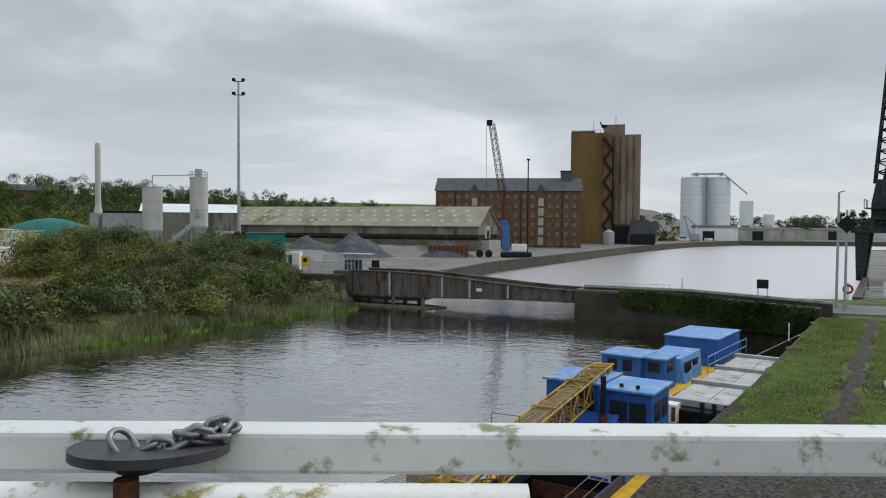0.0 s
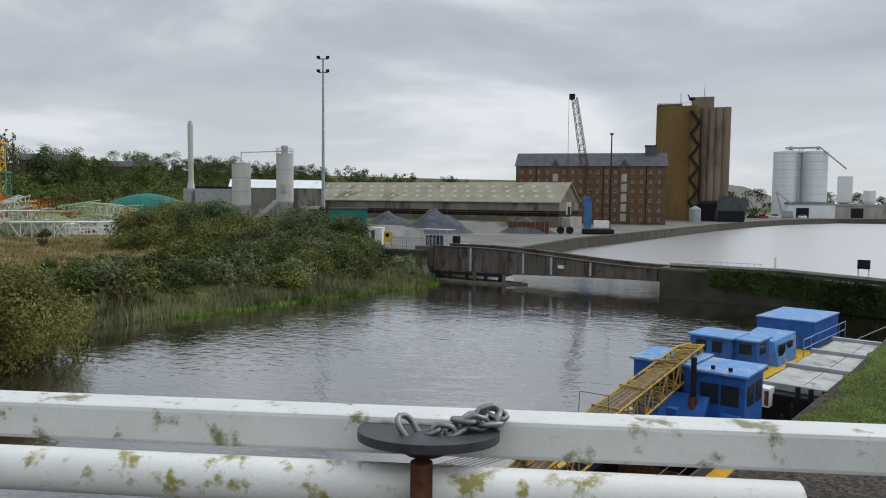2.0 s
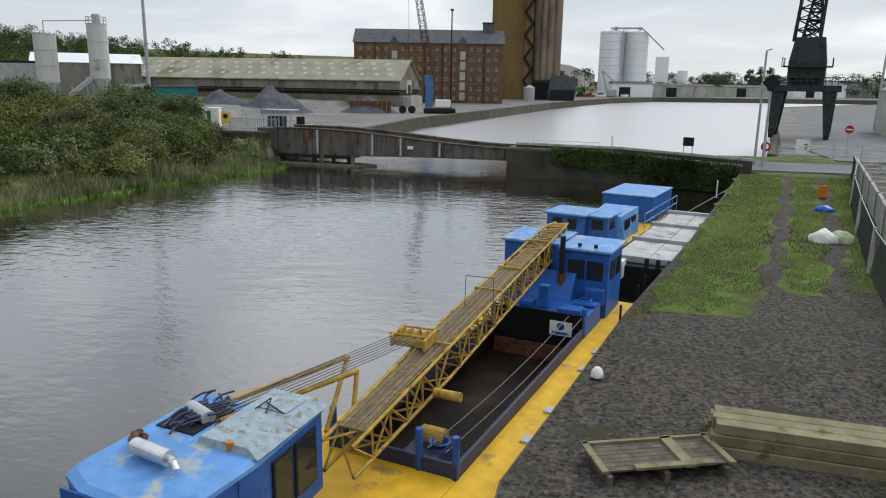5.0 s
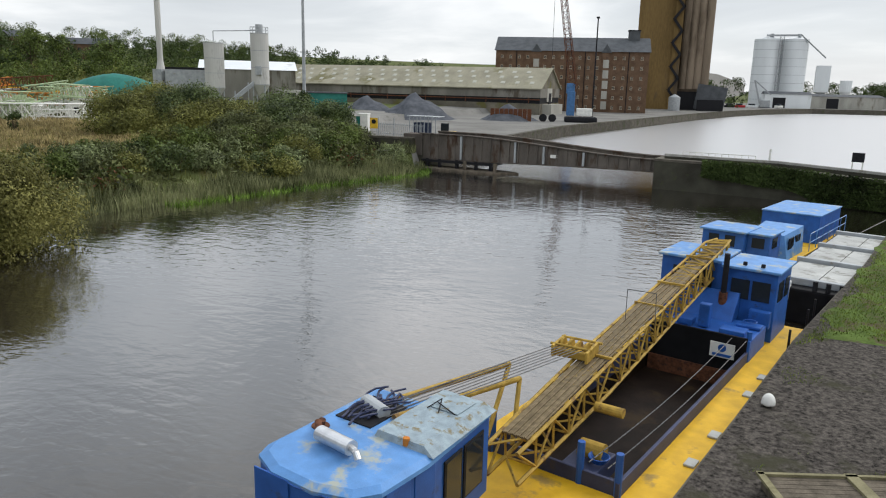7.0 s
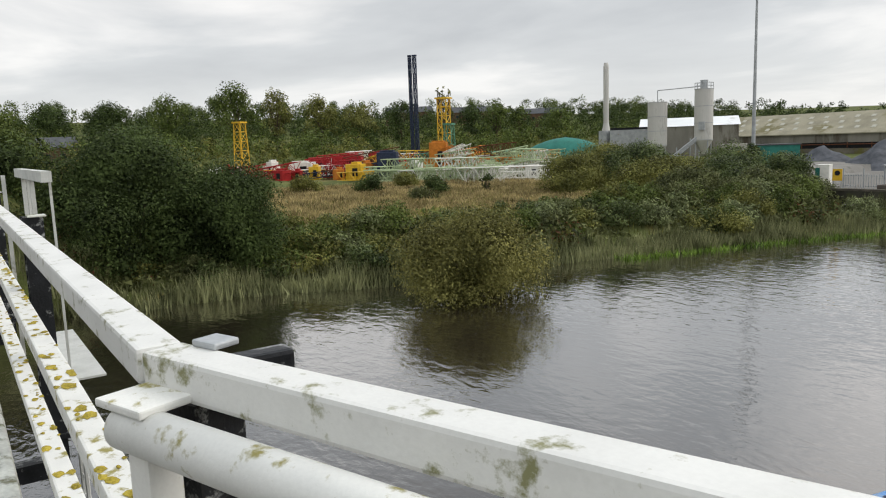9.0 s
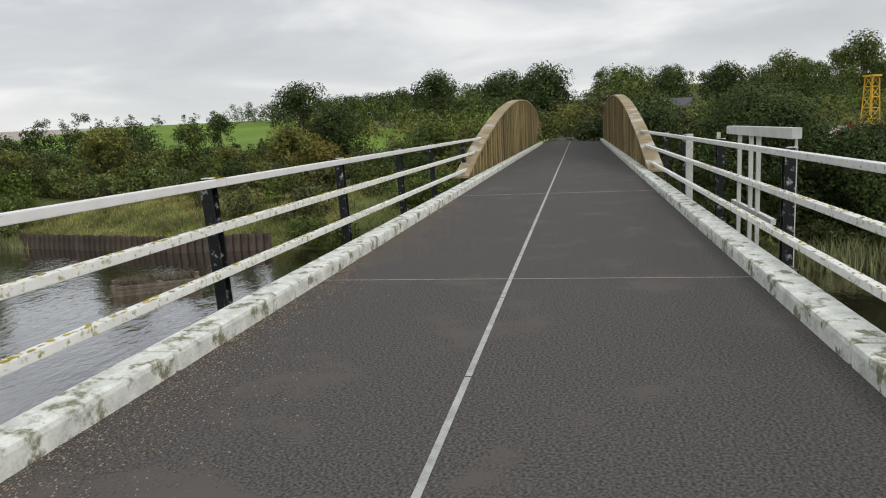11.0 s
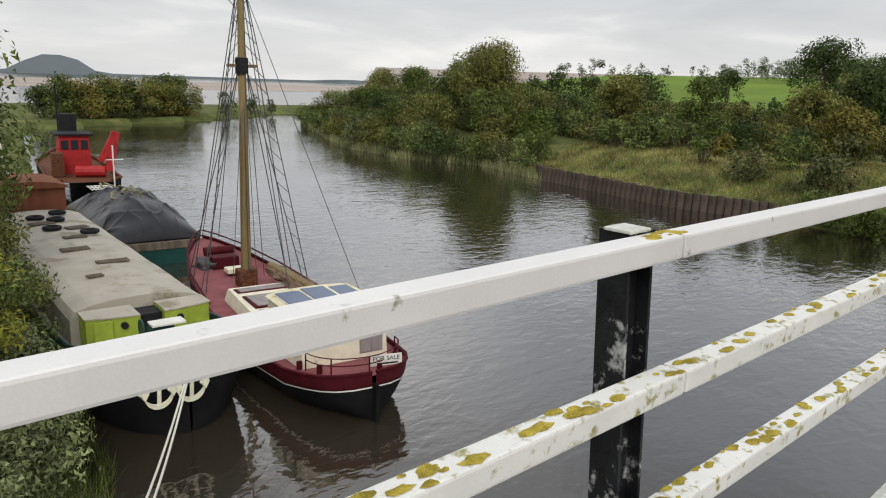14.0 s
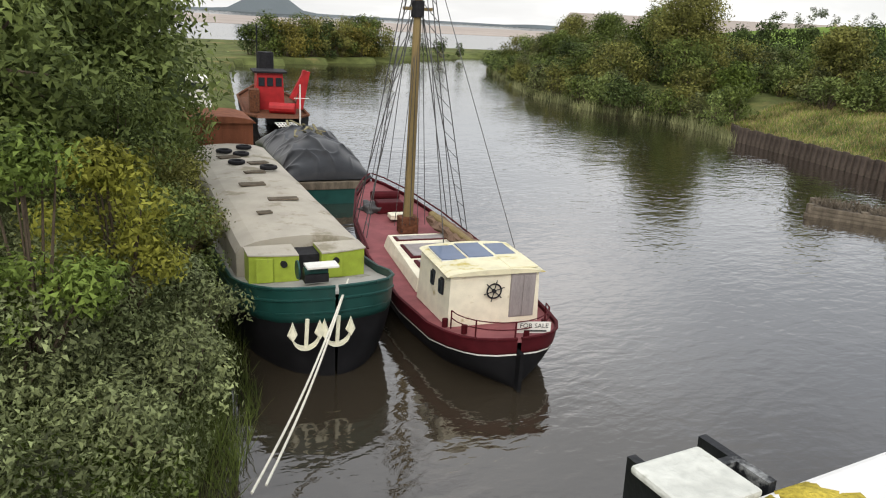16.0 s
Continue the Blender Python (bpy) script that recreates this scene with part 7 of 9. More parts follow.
stocked_anchor(-0.95)
stocked_anchor(-0.1)
mr = thing("mooring_line", 0, 0, 0, label="pair of off-white mooring ropes from the barge bow to the bank", category="rope")
for o in (0.0, 0.35):
    bm = bmesh.new()
    pa, pb = Vector((-4.75, -19.4, -5.42)), Vector((-0.65 - o * 0.9, -13.6 - o * 0.4, -7.3))
    pts = [pa.lerp(pb, k / 14) - Vector((0, 0, 0.35 * math.sin(math.pi * k / 14))) for k in range(15)]
    for p, q in zip(pts, pts[1:]):
        bar(bm, p, q, 0.028, 7)
    part("rope", bm, M["white_rope"], mr)

# sailing boat for sale, stern to the bridge
SX, SY, SR = -8.65, -16.9, 171.0
sb = thing("sailing_boat", SX, SY, 0, SR, "maroon and cream converted sailing boat with a for-sale board", "boat")
sb.matrix_basis = sb.matrix_basis @ Matrix.Diagonal((1.28, 1, 1, 1))
st = [(-0.5, 0.05, -6.55, WATER - 0.05, 0.9), (-0.42, 0.5, -6.56, WATER - 0.1, 0.95), (-0.2, 0.88, -6.59, WATER - 0.15, 0.95), (0.15, 1.13, -6.64, WATER - 0.2, 0.9), (0.7, 1.35, -6.7, WATER - 0.3, 0.8), (1.6, 1.53, -6.8, WATER - 0.5, 0.6), (4, 1.72, -6.88, WATER - 0.6, 0.4), (8, 1.75, -6.82, WATER - 0.6, 0.35), (12, 1.5, -6.6, WATER - 0.6, 0.5), (15, 0.95, -6.3, WATER - 0.5, 0.7), (16.6, 0.4, -6.1, WATER - 0.4, 0.85), (17.2, 0.04, -6.0, WATER - 0.2, 0.9)]
hull(sb, st, (("topside", 0, 0.29, "maroon", "maroon topsides"), ("white_line", 0.29, 0.32, "offwhite", "white boot line"), ("bottom", 0.32, 1, "black_hull", "black bottom")))
deck_sheet(sb, "deck", st, -0.12, "red_deck", 0.02, "faded red deck")
rim(sb, "rubbing_strake", st, 0.0, 0.045, "maroon")
rim(sb, "bulwark", [s for s in st if s[0] >= 8], 0.26, 0.035, "maroon")
part("rudder", prism(bmesh.new(), [(-0.04, -0.75), (0.04, -0.75), (0.04, 0.1), (-0.04, 0.1)], WATER - 0.5, -6.9), M["black_hull"], sb)
cb = part("cabin", loft(bmesh.new(), [[(-1.12, 1.35, -6.9), (1.12, 1.35, -6.9), (1.22, 4.0, -6.95), (-1.22, 4.0, -6.95)], [(-1.08, 1.42, -5.32), (1.08, 1.42, -5.32), (1.15, 3.95, -5.32), (-1.15, 3.95, -5.32)]]), M["cream"], sb, "cream-painted wheelhouse")
rings = []
for v in (1.28, 4.08):
    rings.append([(-1.2 * math.cos(math.pi * i / 8), v, -5.34 + 0.16 * math.sin(math.pi * i / 8)) for i in range(9)])
part("roof", loft(bmesh.new(), rings), M["cream_roof"], cb, "yellowed cream roof")
for k in range(3):
    part("solar_panel", B((-0.72 + k * 0.66, 3.1, -5.16 - 0.05 * abs(k - 1)), (0.62, 1.35, 0.04), 0, 0.008), M["solar"], cb)
    part("panel_frame", B((-0.72 + k * 0.66, 3.1, -5.185 - 0.05 * abs(k - 1)), (0.65, 1.4, 0.03), 0, 0.008), M["offwhite"], cb)
dr_ = part("door", B((0.68, 1.37, -6.05), (0.62, 0.05, 1.36), 0, 0.01), M["door_grey"], cb, "grey boarded folding door")
part("door_slide", B((0.68, 2.0, -5.2), (0.7, 1.2, 0.06), 0, 0.02), M["cream_roof"], cb)
for k in range(2):
    part("door_leaf", B((0.52 + 0.3 * k, 1.335, -6.05), (0.27, 0.02, 1.28)), M["door_grey"], dr_)
for v in (2.0, 2.75):
    w = part("window", B((-1.12, v, -5.85), (0.06, 0.3, 0.5), 0, 0.05), M["dark"], cb)
    part("window_glass", B((-1.155, v, -5.85), (0.02, 0.24, 0.42), 0, 0.04), M["glass_dark"], w)
sw = thing("ship_wheel", SX + 0.06 - 0.2, SY - 1.30, -5.85, SR, "dark wooden ship's wheel fixed to the cabin wall", "ship wheel")
bm = bmesh.new()
rings = []
for i in range(25):
    a = 2 * math.pi * i / 24
    rings.append([((0.22 + 0.025 * math.cos(b)) * math.cos(a), 0.025 * math.sin(b), (0.22 + 0.025 * math.cos(b)) * math.sin(a)) for b in np.linspace(0, 2 * math.pi, 6, endpoint=False)])
part("rim", loft(bm, rings, caps=False), M["dark"], sw)
for k in range(6):
    a = math.pi * k / 3 + 0.3
    part("spoke", bar(bmesh.new(), (0, 0, 0), (0.33 * math.cos(a), 0, 0.33 * math.sin(a)), 0.016, 6), M["dark"], sw)
part("hub", bar(bmesh.new(), (0, -0.03, 0), (0, 0.05, 0), 0.06, 12), M["dark"], sw)
# stern rail and board
arc = [(1.15 * math.cos(a), 0.95 - 1.15 * math.sin(a)) for a in np.linspace(0, math.pi, 13)]
for z in (-6.42, -6.2):
    rings = [[(x, y, z - 0.018), (x * 1.016, y - 0.018, z), (x, y, z + 0.018), (x * 0.984, y + 0.018, z)] for x, y in arc]
    part("stern_rail", loft(bmesh.new(), rings), M["maroon"], sb, "thin dark stern rail")
for x, y in arc[::3]:
    part("stanchion", bar(bmesh.new(), (x, y, -6.75), (x, y, -6.2), 0.018, 6), M["maroon"], sb)
fs = thing("sale_board", SX - 0.55, SY - 0.05 + 0.28, -6.62, SR - 12, "white board lettered for sale in black", "sign")
part("board", B((0, 0, 0.2), (0.95, 0.02, 0.34), 0, 0.004), M["offwhite"], fs)
cu = bpy.data.curves.new("lettering", "FONT")
cu.body, cu.size, cu.extrude, cu.align_x = "FOR SALE", 0.19, 0.003, "CENTER"
cu.materials.append(M["dark"])
tx = new("lettering", cu)
tx.parent = fs
tx.matrix_basis = pose(0, -0.014, 0.19, 90, 0, 0)
part("number_bar", B((0.05, -0.013, 0.1), (0.62, 0.006, 0.045)), M["dark"], fs)
for x, y in ((-0.95, 0.55), (0.95, 0.5), (-1.25, 1.1), (0.3, -0.1)):
    part("bollard", bar(bmesh.new(), (x, y, -6.75), (x, y, -6.5), 0.07, 10), M["maroon"], sb)
# coachroof with hatches
cro = part("coachroof", loft(bmesh.new(), [[(-1.15, 4.4, -6.95), (1.15, 4.4, -6.95), (1.05, 9.2, -6.9), (-1.05, 9.2, -6.9)], [(-1.1, 4.45, -6.5), (1.1, 4.45, -6.5), (0.95, 9.1, -6.42), (-0.95, 9.1, -6.42)]]), M["cream"], sb, "cream coachroof")
for v, l in ((5.35, 1.35), (7.1, 1.5), (8.6, 0.6)):
    sf = part("skylight_frame", B((0, v, -6.44), (1.7, l, 0.08), 0, 0.02), M["maroon"], cro)
    # pane's reflection is put into its colour, using the door's matt grey
    part("skylight_glass", B((0, v, -6.39), (1.52, l - 0.16, 0.03), 0, 0.01), M["door_grey"], sf, "skylight pane with its grey-brown reflection in the colour")
# mast and rigging
mst = part("mast", bar(bmesh.new(), (0, 10.6, -6.8), (0.05, 10.6, 5.2), 0.17, 14, 0.10), M["spar"], sb, "tall olive-brown wooden mast")
part("crosstree", B((0.03, 10.6, 1.9), (0.9, 0.12, 0.12), 0, 0.02), M["spar"], mst)
part("masthead", bar(bmesh.new(), (0.05, 10.6, 5.2), (0.05, 10.6, 5.7), 0.03, 6), M["dark"], mst)
part("mast_band", bar(bmesh.new(), (0.03, 10.6, 1.6), (0.03, 10.6, 2.2), 0.2, 12), M["dark"], mst)
part("mast_foot", B((0, 10.6, -6.45), (0.6, 0.6, 0.7), 0, 0.05), M["rust"], sb)
def shroud(a, b, r=0.016, n=5, nm="shroud"):
    part(nm, bar(bmesh.new(), a, b, r, n), M["wire"], sb)


for s in (-1, 1):
    for k, dv in enumerate((-1.5, -0.9, 0.3, 1.0)):
        shroud((s * 1.6, 10.6 + dv, -6.5), (0.05 + s * 0.1, 10.6, 1.9 if k % 2 else 4.9))
    for j in range(16):
        t = 0.04 + j * 0.055
        p0 = Vector((s * 1.6, 9.1, -6.5)).lerp(Vector((s * 0.12, 10.6, 4.9)), t)
        p1 = Vector((s * 1.6, 9.7, -6.5)).lerp(Vector((s * 0.12, 10.6, 1.9)), t * 1.5)
        shroud(p0, p1, 0.014, 4, "ratline")
for p in ((0.0, 17.0, -6.0), (0.6, 17.0, -6.1), (1.4, 3.0, -6.5), (-0.5, 4.3, -5.3)):
    shroud(p, (0.05, 10.6, 5.0), 0.013, 4, "stay")
for k in range(5):
    shroud((-0.5 + 0.25 * k, 10.3, -6.4), (0.05, 10.55, 1.6 + 0.7 * k), 0.012, 4, "halyard")
bmn = bar(bmesh.new(), (0.75, 10.4, -6.0), (1.15, 4.6, -6.15), 0.13, 12, 0.10)
part("boom", bmn, M["spar"], sb, "wooden boom lowered along the deck")
bm = bmesh.new()
rings = []
for i in range(25):
    t = i / 24
    c = Vector((0.80, 10.2, -6.18)).lerp(Vector((1.2, 4.8, -6.35)), t)
    rr = 0.3 + 0.07 * math.sin(i * 1.9) + 0.04 * math.sin(i * 4.3)
    rings.append([(c.x + rr * math.cos(a) * (1 + 0.25 * math.sin(3 * a + i)), c.y, c.z + rr * 0.8 * math.sin(a)) for a in np.linspace(0, 2 * math.pi, 10, endpoint=False)])
part("furled_sail", loft(bm, rings), M["sailcloth"], sb, "brown furled sail in loose folds")
part("deck_house", B((-0.1, 13.2, -6.35), (0.9, 0.7, 0.5), 0, 0.05), M["maroon"], sb)
part("deck_winch", bar(bmesh.new(), (-0.5, 14.4, -6.15), (0.5, 14.4, -6.15), 0.2, 12), M["maroon"], sb)
part("deck_hatch", B((0.1, 12.1, -6.5), (0.8, 0.6, 0.2), 0, 0.03), M["cream"], sb)
lump("rope_heap", SX - 0.156 * 13.6 + 0.8, SY - 0.988 * 13.6, -6.55, 0.5, 0.6, 0.35, "wire", "heap of grey ropes on the foredeck", "rope", 2, 0.5)

# tarpaulined barge, red tug, cruiser
tb = thing("tarpaulin_barge", -10.6, -37.2, 0, 174.0, "dark green barge heaped under black tarpaulin", "barge")
st = [(0, 1.9, -6.9, WATER - 0.5, 0.2), (0.5, 2.2, -6.9, WATER - 0.5, 0.1), (13, 2.2, -6.9, WATER - 0.5, 0.1), (15, 0.6, -6.7, WATER - 0.5, 0.5)]
hull(tb, st, (("hull", 0, 1, "green_hull", ""),))
deck_sheet(tb, "deck", st, -0.03, "wood_old")
part("transom", B((0, 0.05, -7.05), (3.9, 0.12, 0.4), 0, 0.03), M["wood_old"], tb, "weathered timber stern boards")
part("stern_plate", B((0, 0.1, -7.75), (3.9, 0.1, 1.1)), M["green_hull"], tb, "dark green stern plate")
bm = bmesh.new()
bmesh.ops.create_grid(bm, x_segments=90, y_segments=150, size=1)
for v in bm.verts:
    x, y = v.co.x, v.co.y
    prof_ = max(0, 1 - abs(x) ** 2.6) ** 0.6 * max(0, 1 - abs(y) ** 5) ** 0.5
    wob = noise.noise(Vector((x * 1.3, y * 2.6, 1.7)))
    lump_h = 1.15 + 0.55 * math.exp(-((y + 0.45) / 0.3) ** 2 - (x + 0.1) ** 2) + 0.65 * math.exp(-((y - 0.25) / 0.28) ** 2 - (x - 0.15) ** 2)
    fold = 0.16 * (1 - abs(math.sin(4.5 * x + 5 * y + 4 * wob))) ** 2 + 0.10 * (1 - abs(math.sin(9 * y - 3 * x + 5 * wob))) ** 3
    v.co = Vector((x * 2.35, 6.4 + y * 5.9, -6.85 + prof_ * (lump_h + 0.35 * wob + fold)))
part("tarpaulin", bm, M["tarp"], tb, "crumpled shiny black tarpaulin", smooth=True)
for k in range(16):
    part("loose_timber", beam(bmesh.new(), (rng.uniform(-0.9, 0.9), rng.uniform(5, 10), -5.5 + 0.1 * rng.random()), (rng.uniform(-0.9, 0.9), rng.uniform(5.5, 11), -5.3 + 0.3 * rng.random()), 0.14, 0.05), M["grey_timber"], tb)
bm = bmesh.new()
for k in range(7):
    bar(bm, (-1.2 + k * 0.2, 9.4, -5.4), (-1.2 + k * 0.2, 11.0, -5.35), 0.035, 5)
for yy in (9.5, 10.2, 10.9):
    bar(bm, (-1.25, yy, -5.36), (0.05, yy, -5.36), 0.035, 5)
part("pallet", bm, M["offwhite"], tb, "white slatted pallet")
part("aerial", bar(bar(bmesh.new(), (0.6, 12, -6.8), (0.6, 12, -3.0), 0.05, 6), (0.2, 12, -3.9), (1.2, 12, -3.9), 0.03, 5), M["offwhite"], tb)
rt = thing("red_tug", -13.6, -58.5, 0, 170.0, "old red and black tug with a red deck crane", "tug")
st = [(0, 1.7, -6.5, WATER - 0.5, 0.3), (1.2, 2.5, -6.5, WATER - 0.5, 0.2), (14, 2.5, -6.4, WATER - 0.5, 0.2), (18, 0.4, -5.6, WATER - 0.5, 0.6)]
hull(rt, st, (("hull", 0, 1, "black_hull", ""),))
deck_sheet(rt, "deck", st, -0.05, "rust")
rim(rt, "gunwale", st, 0.1, 0.12, "rust")
whs = part("wheelhouse", loft(bmesh.new(), [[(-1.4, 5, -6.5), (1.0, 5, -6.5), (1.0, 8, -6.5), (-1.4, 8, -6.5)], [(-1.25, 5.1, -3.5), (0.85, 5.1, -3.5), (0.85, 7.9, -3.5), (-1.25, 7.9, -3.5)]]), M["red"], rt)
for u in (-0.9, -0.2, 0.5):
    part("window", B((u, 5.02, -4.2), (0.5, 0.08, 0.7)), M["glass_dark"], whs)
part("wheelhouse_roof", B((-0.2, 6.5, -3.4), (2.8, 3.4, 0.15), 0, 0.04), M["dark"], whs)
part("funnel", bar(bmesh.new(), (-0.2, 9.5, -6), (-0.2, 9.5, -2.0), 0.7, 16), M["dark"], rt)
part("mast", bar(bmesh.new(), (-1.0, 8.5, -3.4), (-1.0, 8.5, 0.4), 0.06, 6), M["dark"], rt)
part("crane_arm", beam(beam(bmesh.new(), (2.0, 3.6, -6.2), (2.6, 3.6, -3.1), 0.55, 0.6), (2.6, 3.6, -3.1), (1.4, 3.4, -5.4), 0.35, 0.4), M["red"], rt, "folded red deck crane")
part("rubber_boat", bar(bmesh.new(), (-0.4, 3.2, -6.1), (1.6, 2.6, -6.1), 0.45, 12), M["red"], rt)
part("engine_casing", B((-1.6, 4.0, -5.6), (0.8, 1.6, 1.8), 0, 0.05), M["rust"], rt)
wcx = thing("cabin_cruiser", -8.4, -65, 0, 172.0, "white cabin cruiser moored behind the tug", "boat")
part("hull", prism(bmesh.new(), [(-1.4, 0), (1.4, 0), (1.4, 7), (0, 9.5), (-1.4, 7)], WATER - 0.4, -6.4), M["offwhite"], wcx)
c = part("cabin", B((0, 3.4, -5.3), (2.4, 3.6, 2.2), 0, 0.3), M["offwhite"], wcx)
for u in (-0.7, 0, 0.7):
    part("window", B((u, 1.58, -4.9), (0.55, 0.06, 0.6)), M["glass_dark"], c)

# sheet piling and the old timber dolphin
pil = thing("sheet_piling", 0, 0, 0, label="rusty steel sheet piling holding the meadow bank", category="wall", kind="structure")
run = [(-53.2, -24.5), (-52.0, -33), (-55.9, -50), (-57.4, -52.3)]
sheet = bmesh.new()
loft(sheet, [[(-0.32, 0, -9), (-0.2, 0.16, -9), (0.2, 0.16, -9), (0.32, 0, -9), (0.32, -0.05, -9), (-0.32, -0.05, -9)], [(-0.32, 0, -6.62), (-0.2, 0.16, -6.62), (0.2, 0.16, -6.62), (0.32, 0, -6.62), (0.32, -0.05, -6.62), (-0.32, -0.05, -6.62)]])
bmesh.ops.recalc_face_normals(sheet, faces=sheet.faces)
sme = bpy.data.meshes.new("sheet_pile")
sheet.to_mesh(sme)
sheet.free()
sme.materials.append(M["piling"])
for (x0, y0), (x1, y1) in zip(run, run[1:]):
    L = math.hypot(x1 - x0, y1 - y0)
    for k in range(int(L / 0.64)):
        t = (k + 0.5) / int(L / 0.64)
        ob = new("sheet_pile", sme)
        ob.parent = pil
        ob.matrix_basis = pose(x0 + (x1 - x0) * t, y0 + (y1 - y0) * t, 0.06 * math.sin(k * 2.3), 0, 0, math.degrees(math.atan2(y1 - y0, x1 - x0)))
dl = thing("timber_dolphin", -38.2, -26.0, WATER, 121, "rotten timber dolphin overgrown with weeds in the canal", "dolphin")
dl.matrix_basis = dl.matrix_basis @ Matrix.Diagonal((1.2, 1.2, 0.62, 1))
for k in range(3):
    part("baulk", B((0, -0.9 + 0.05 * k, 0.1 + 0.34 * k), (4.6 - 0.3 * k, 0.3, 0.32), 0, 0.03), M["wood_old"], dl)
    part("baulk", B((0, 0.9, 0.1 + 0.34 * k), (4.4, 0.3, 0.32), 0, 0.03), M["wood_old"], dl)
for x in (-2.1, 0.2, 2.1):
    part("pile", bar(bmesh.new(), (x, -0.75, -1.5), (x, -0.75, 1.1), 0.17, 9), M["wood_old"], dl)
    part("pile", bar(bmesh.new(), (x, 0.75, -1.5), (x, 0.75, 1.15), 0.17, 9), M["wood_old"], dl)
part("fill", B((0, 0, 0.6), (4.2, 1.6, 0.6)), M["dirt"], dl)
bm = bmesh.new()
for k in range(420):
    a = Vector((rng.uniform(-2.0, 2.0), rng.uniform(-0.7, 0.7), 0.85))
    bar(bm, a, a + Vector((rng.normal() * 0.18, rng.normal() * 0.18, rng.uniform(0.2, 0.8))), 0.02, 3)
part("weeds", bm, M["wood_old"], dl, "dry brown weeds")["kind"] = "stuff"


# ---------------------------------------------------------------- vegetation
M.update(
    leaf_dark=leafy("dark_green_leaves", (0.024, 0.038, 0.014), (0.088, 0.125, 0.038)),
    leaf_mid=leafy("green_leaves", (0.042, 0.066, 0.018), (0.158, 0.203, 0.051)),
    leaf_olive=leafy("olive_leaves", (0.076, 0.085, 0.024), (0.254, 0.254, 0.071)),
    leaf_yellow=leafy("yellowing_leaves", (0.10, 0.10, 0.022), (0.25, 0.215, 0.05)),
    leaf_bright=leafy("bright_green_leaves", (0.05, 0.085, 0.015), (0.17, 0.23, 0.05)),
    bramble=leafy("bramble_leaves", (0.046, 0.058, 0.024), (0.182, 0.198, 0.078)),
    ivy=leafy("ivy_leaves", (0.032, 0.055, 0.019), (0.161, 0.202, 0.073), 0.4),
    reed=leafy("reed_blades", (0.097, 0.116, 0.050), (0.301, 0.310, 0.150)),
    grass=leafy("grass_blades", (0.079, 0.131, 0.020), (0.262, 0.335, 0.066)),
    drygrass=leafy("dry_grass_blades", (0.216, 0.169, 0.074), (0.486, 0.392, 0.189)),
    weed=leafy("floating_weed", (0.060, 0.120, 0.018), (0.204, 0.312, 0.054)),
    heather=leafy("red_brown_bracken", (0.11, 0.04, 0.02), (0.22, 0.09, 0.05)),
    # leaf_mid and bramble again, light put into their tones for the east bank
    leaf_alder=leafy("lit_green_leaves", (0.061, 0.091, 0.029), (0.244, 0.305, 0.094)),
    thicket=leafy("lit_bramble_leaves", (0.075, 0.082, 0.045), (0.33, 0.385, 0.17)),
    leaf_autumn=leafy("autumn_yellow_leaves", (0.115, 0.125, 0.02), (0.40, 0.40, 0.07)),
    leaf_fresh=leafy("fresh_green_leaves", (0.07, 0.11, 0.02), (0.26, 0.36, 0.08)),
    leaf_sallow=leafy("sallow_leaves", (0.085, 0.088, 0.022), (0.27, 0.255, 0.08)),
    bark=mat("grey_brown_bark", (0.09, 0.07, 0.05), 0.95, var=0.35, scale=4, bump=0.6, fine=30),
)


def land1(x, y):
    return float(land(np.array([x]), np.array([y]))[0])


def clumps_of(h, r, n, low=0.15, flat=1.0):
    """Clumps that make up an uneven crown of height h and half-width r."""
    out = []
    for _ in range(n):
        t = low + (1 - low) * rng.random() ** 0.8
        wide = r * math.sqrt(max(0.05, 1 - (2 * (t - 0.45)) ** 2 * 0.8)) * 0.85
        a, d = rng.random() * 2 * math.pi, wide * rng.random() ** 0.55
        s = r * rng.uniform(0.22, 0.42)
        out.append((d * math.cos(a), d * math.sin(a), h * t * 0.93, s, s * 0.8 * flat))
    return out


def tree(name, x, y, h, r, m, leaf=0.22, per=95, n=26, label="", z=None, low=0.18, trunk=True, group=""):
    z = land1(x, y) if z is None else z
    t = thing(name, x, y, z, rng.random() * 360, label, "tree" if trunk else "bush", group)
    cl = clumps_of(h, r, n, low)
    if trunk:
        bm = bmesh.new()
        bar(bm, (0, 0, -0.3), (0.1, 0.05, h * 0.55), max(0.1, h * 0.022), 9, h * 0.010)
        for c in cl[:12]:
            bar(bm, (0.05, 0.02, h * rng.uniform(0.15, 0.5)), c[:3], h * 0.009, 5, h * 0.003)
        part("trunk", bm, M["bark"], t)
    else:
        bm = bmesh.new()
        for c in cl[:14]:
            bar(bm, (c[0] * 0.2, c[1] * 0.2, -0.2), c[:3], 0.05, 5, 0.015)
        part("stem", bm, M["bark"], t)["kind"] = "stuff"
    pts = crown_points(cl, per)
    pts = pts[pts[:, 2] > 0.05]
    fast_mesh("crown", leaf_faces(pts, leaf), 3, M[m], t)
    return t


def stuff(name, pts, size, m, label, cat, up=0.35):
    ob = fast_mesh(name, leaf_faces(pts, size, up), 3, M[m])
    return tagged(ob, label, cat, kind="stuff")


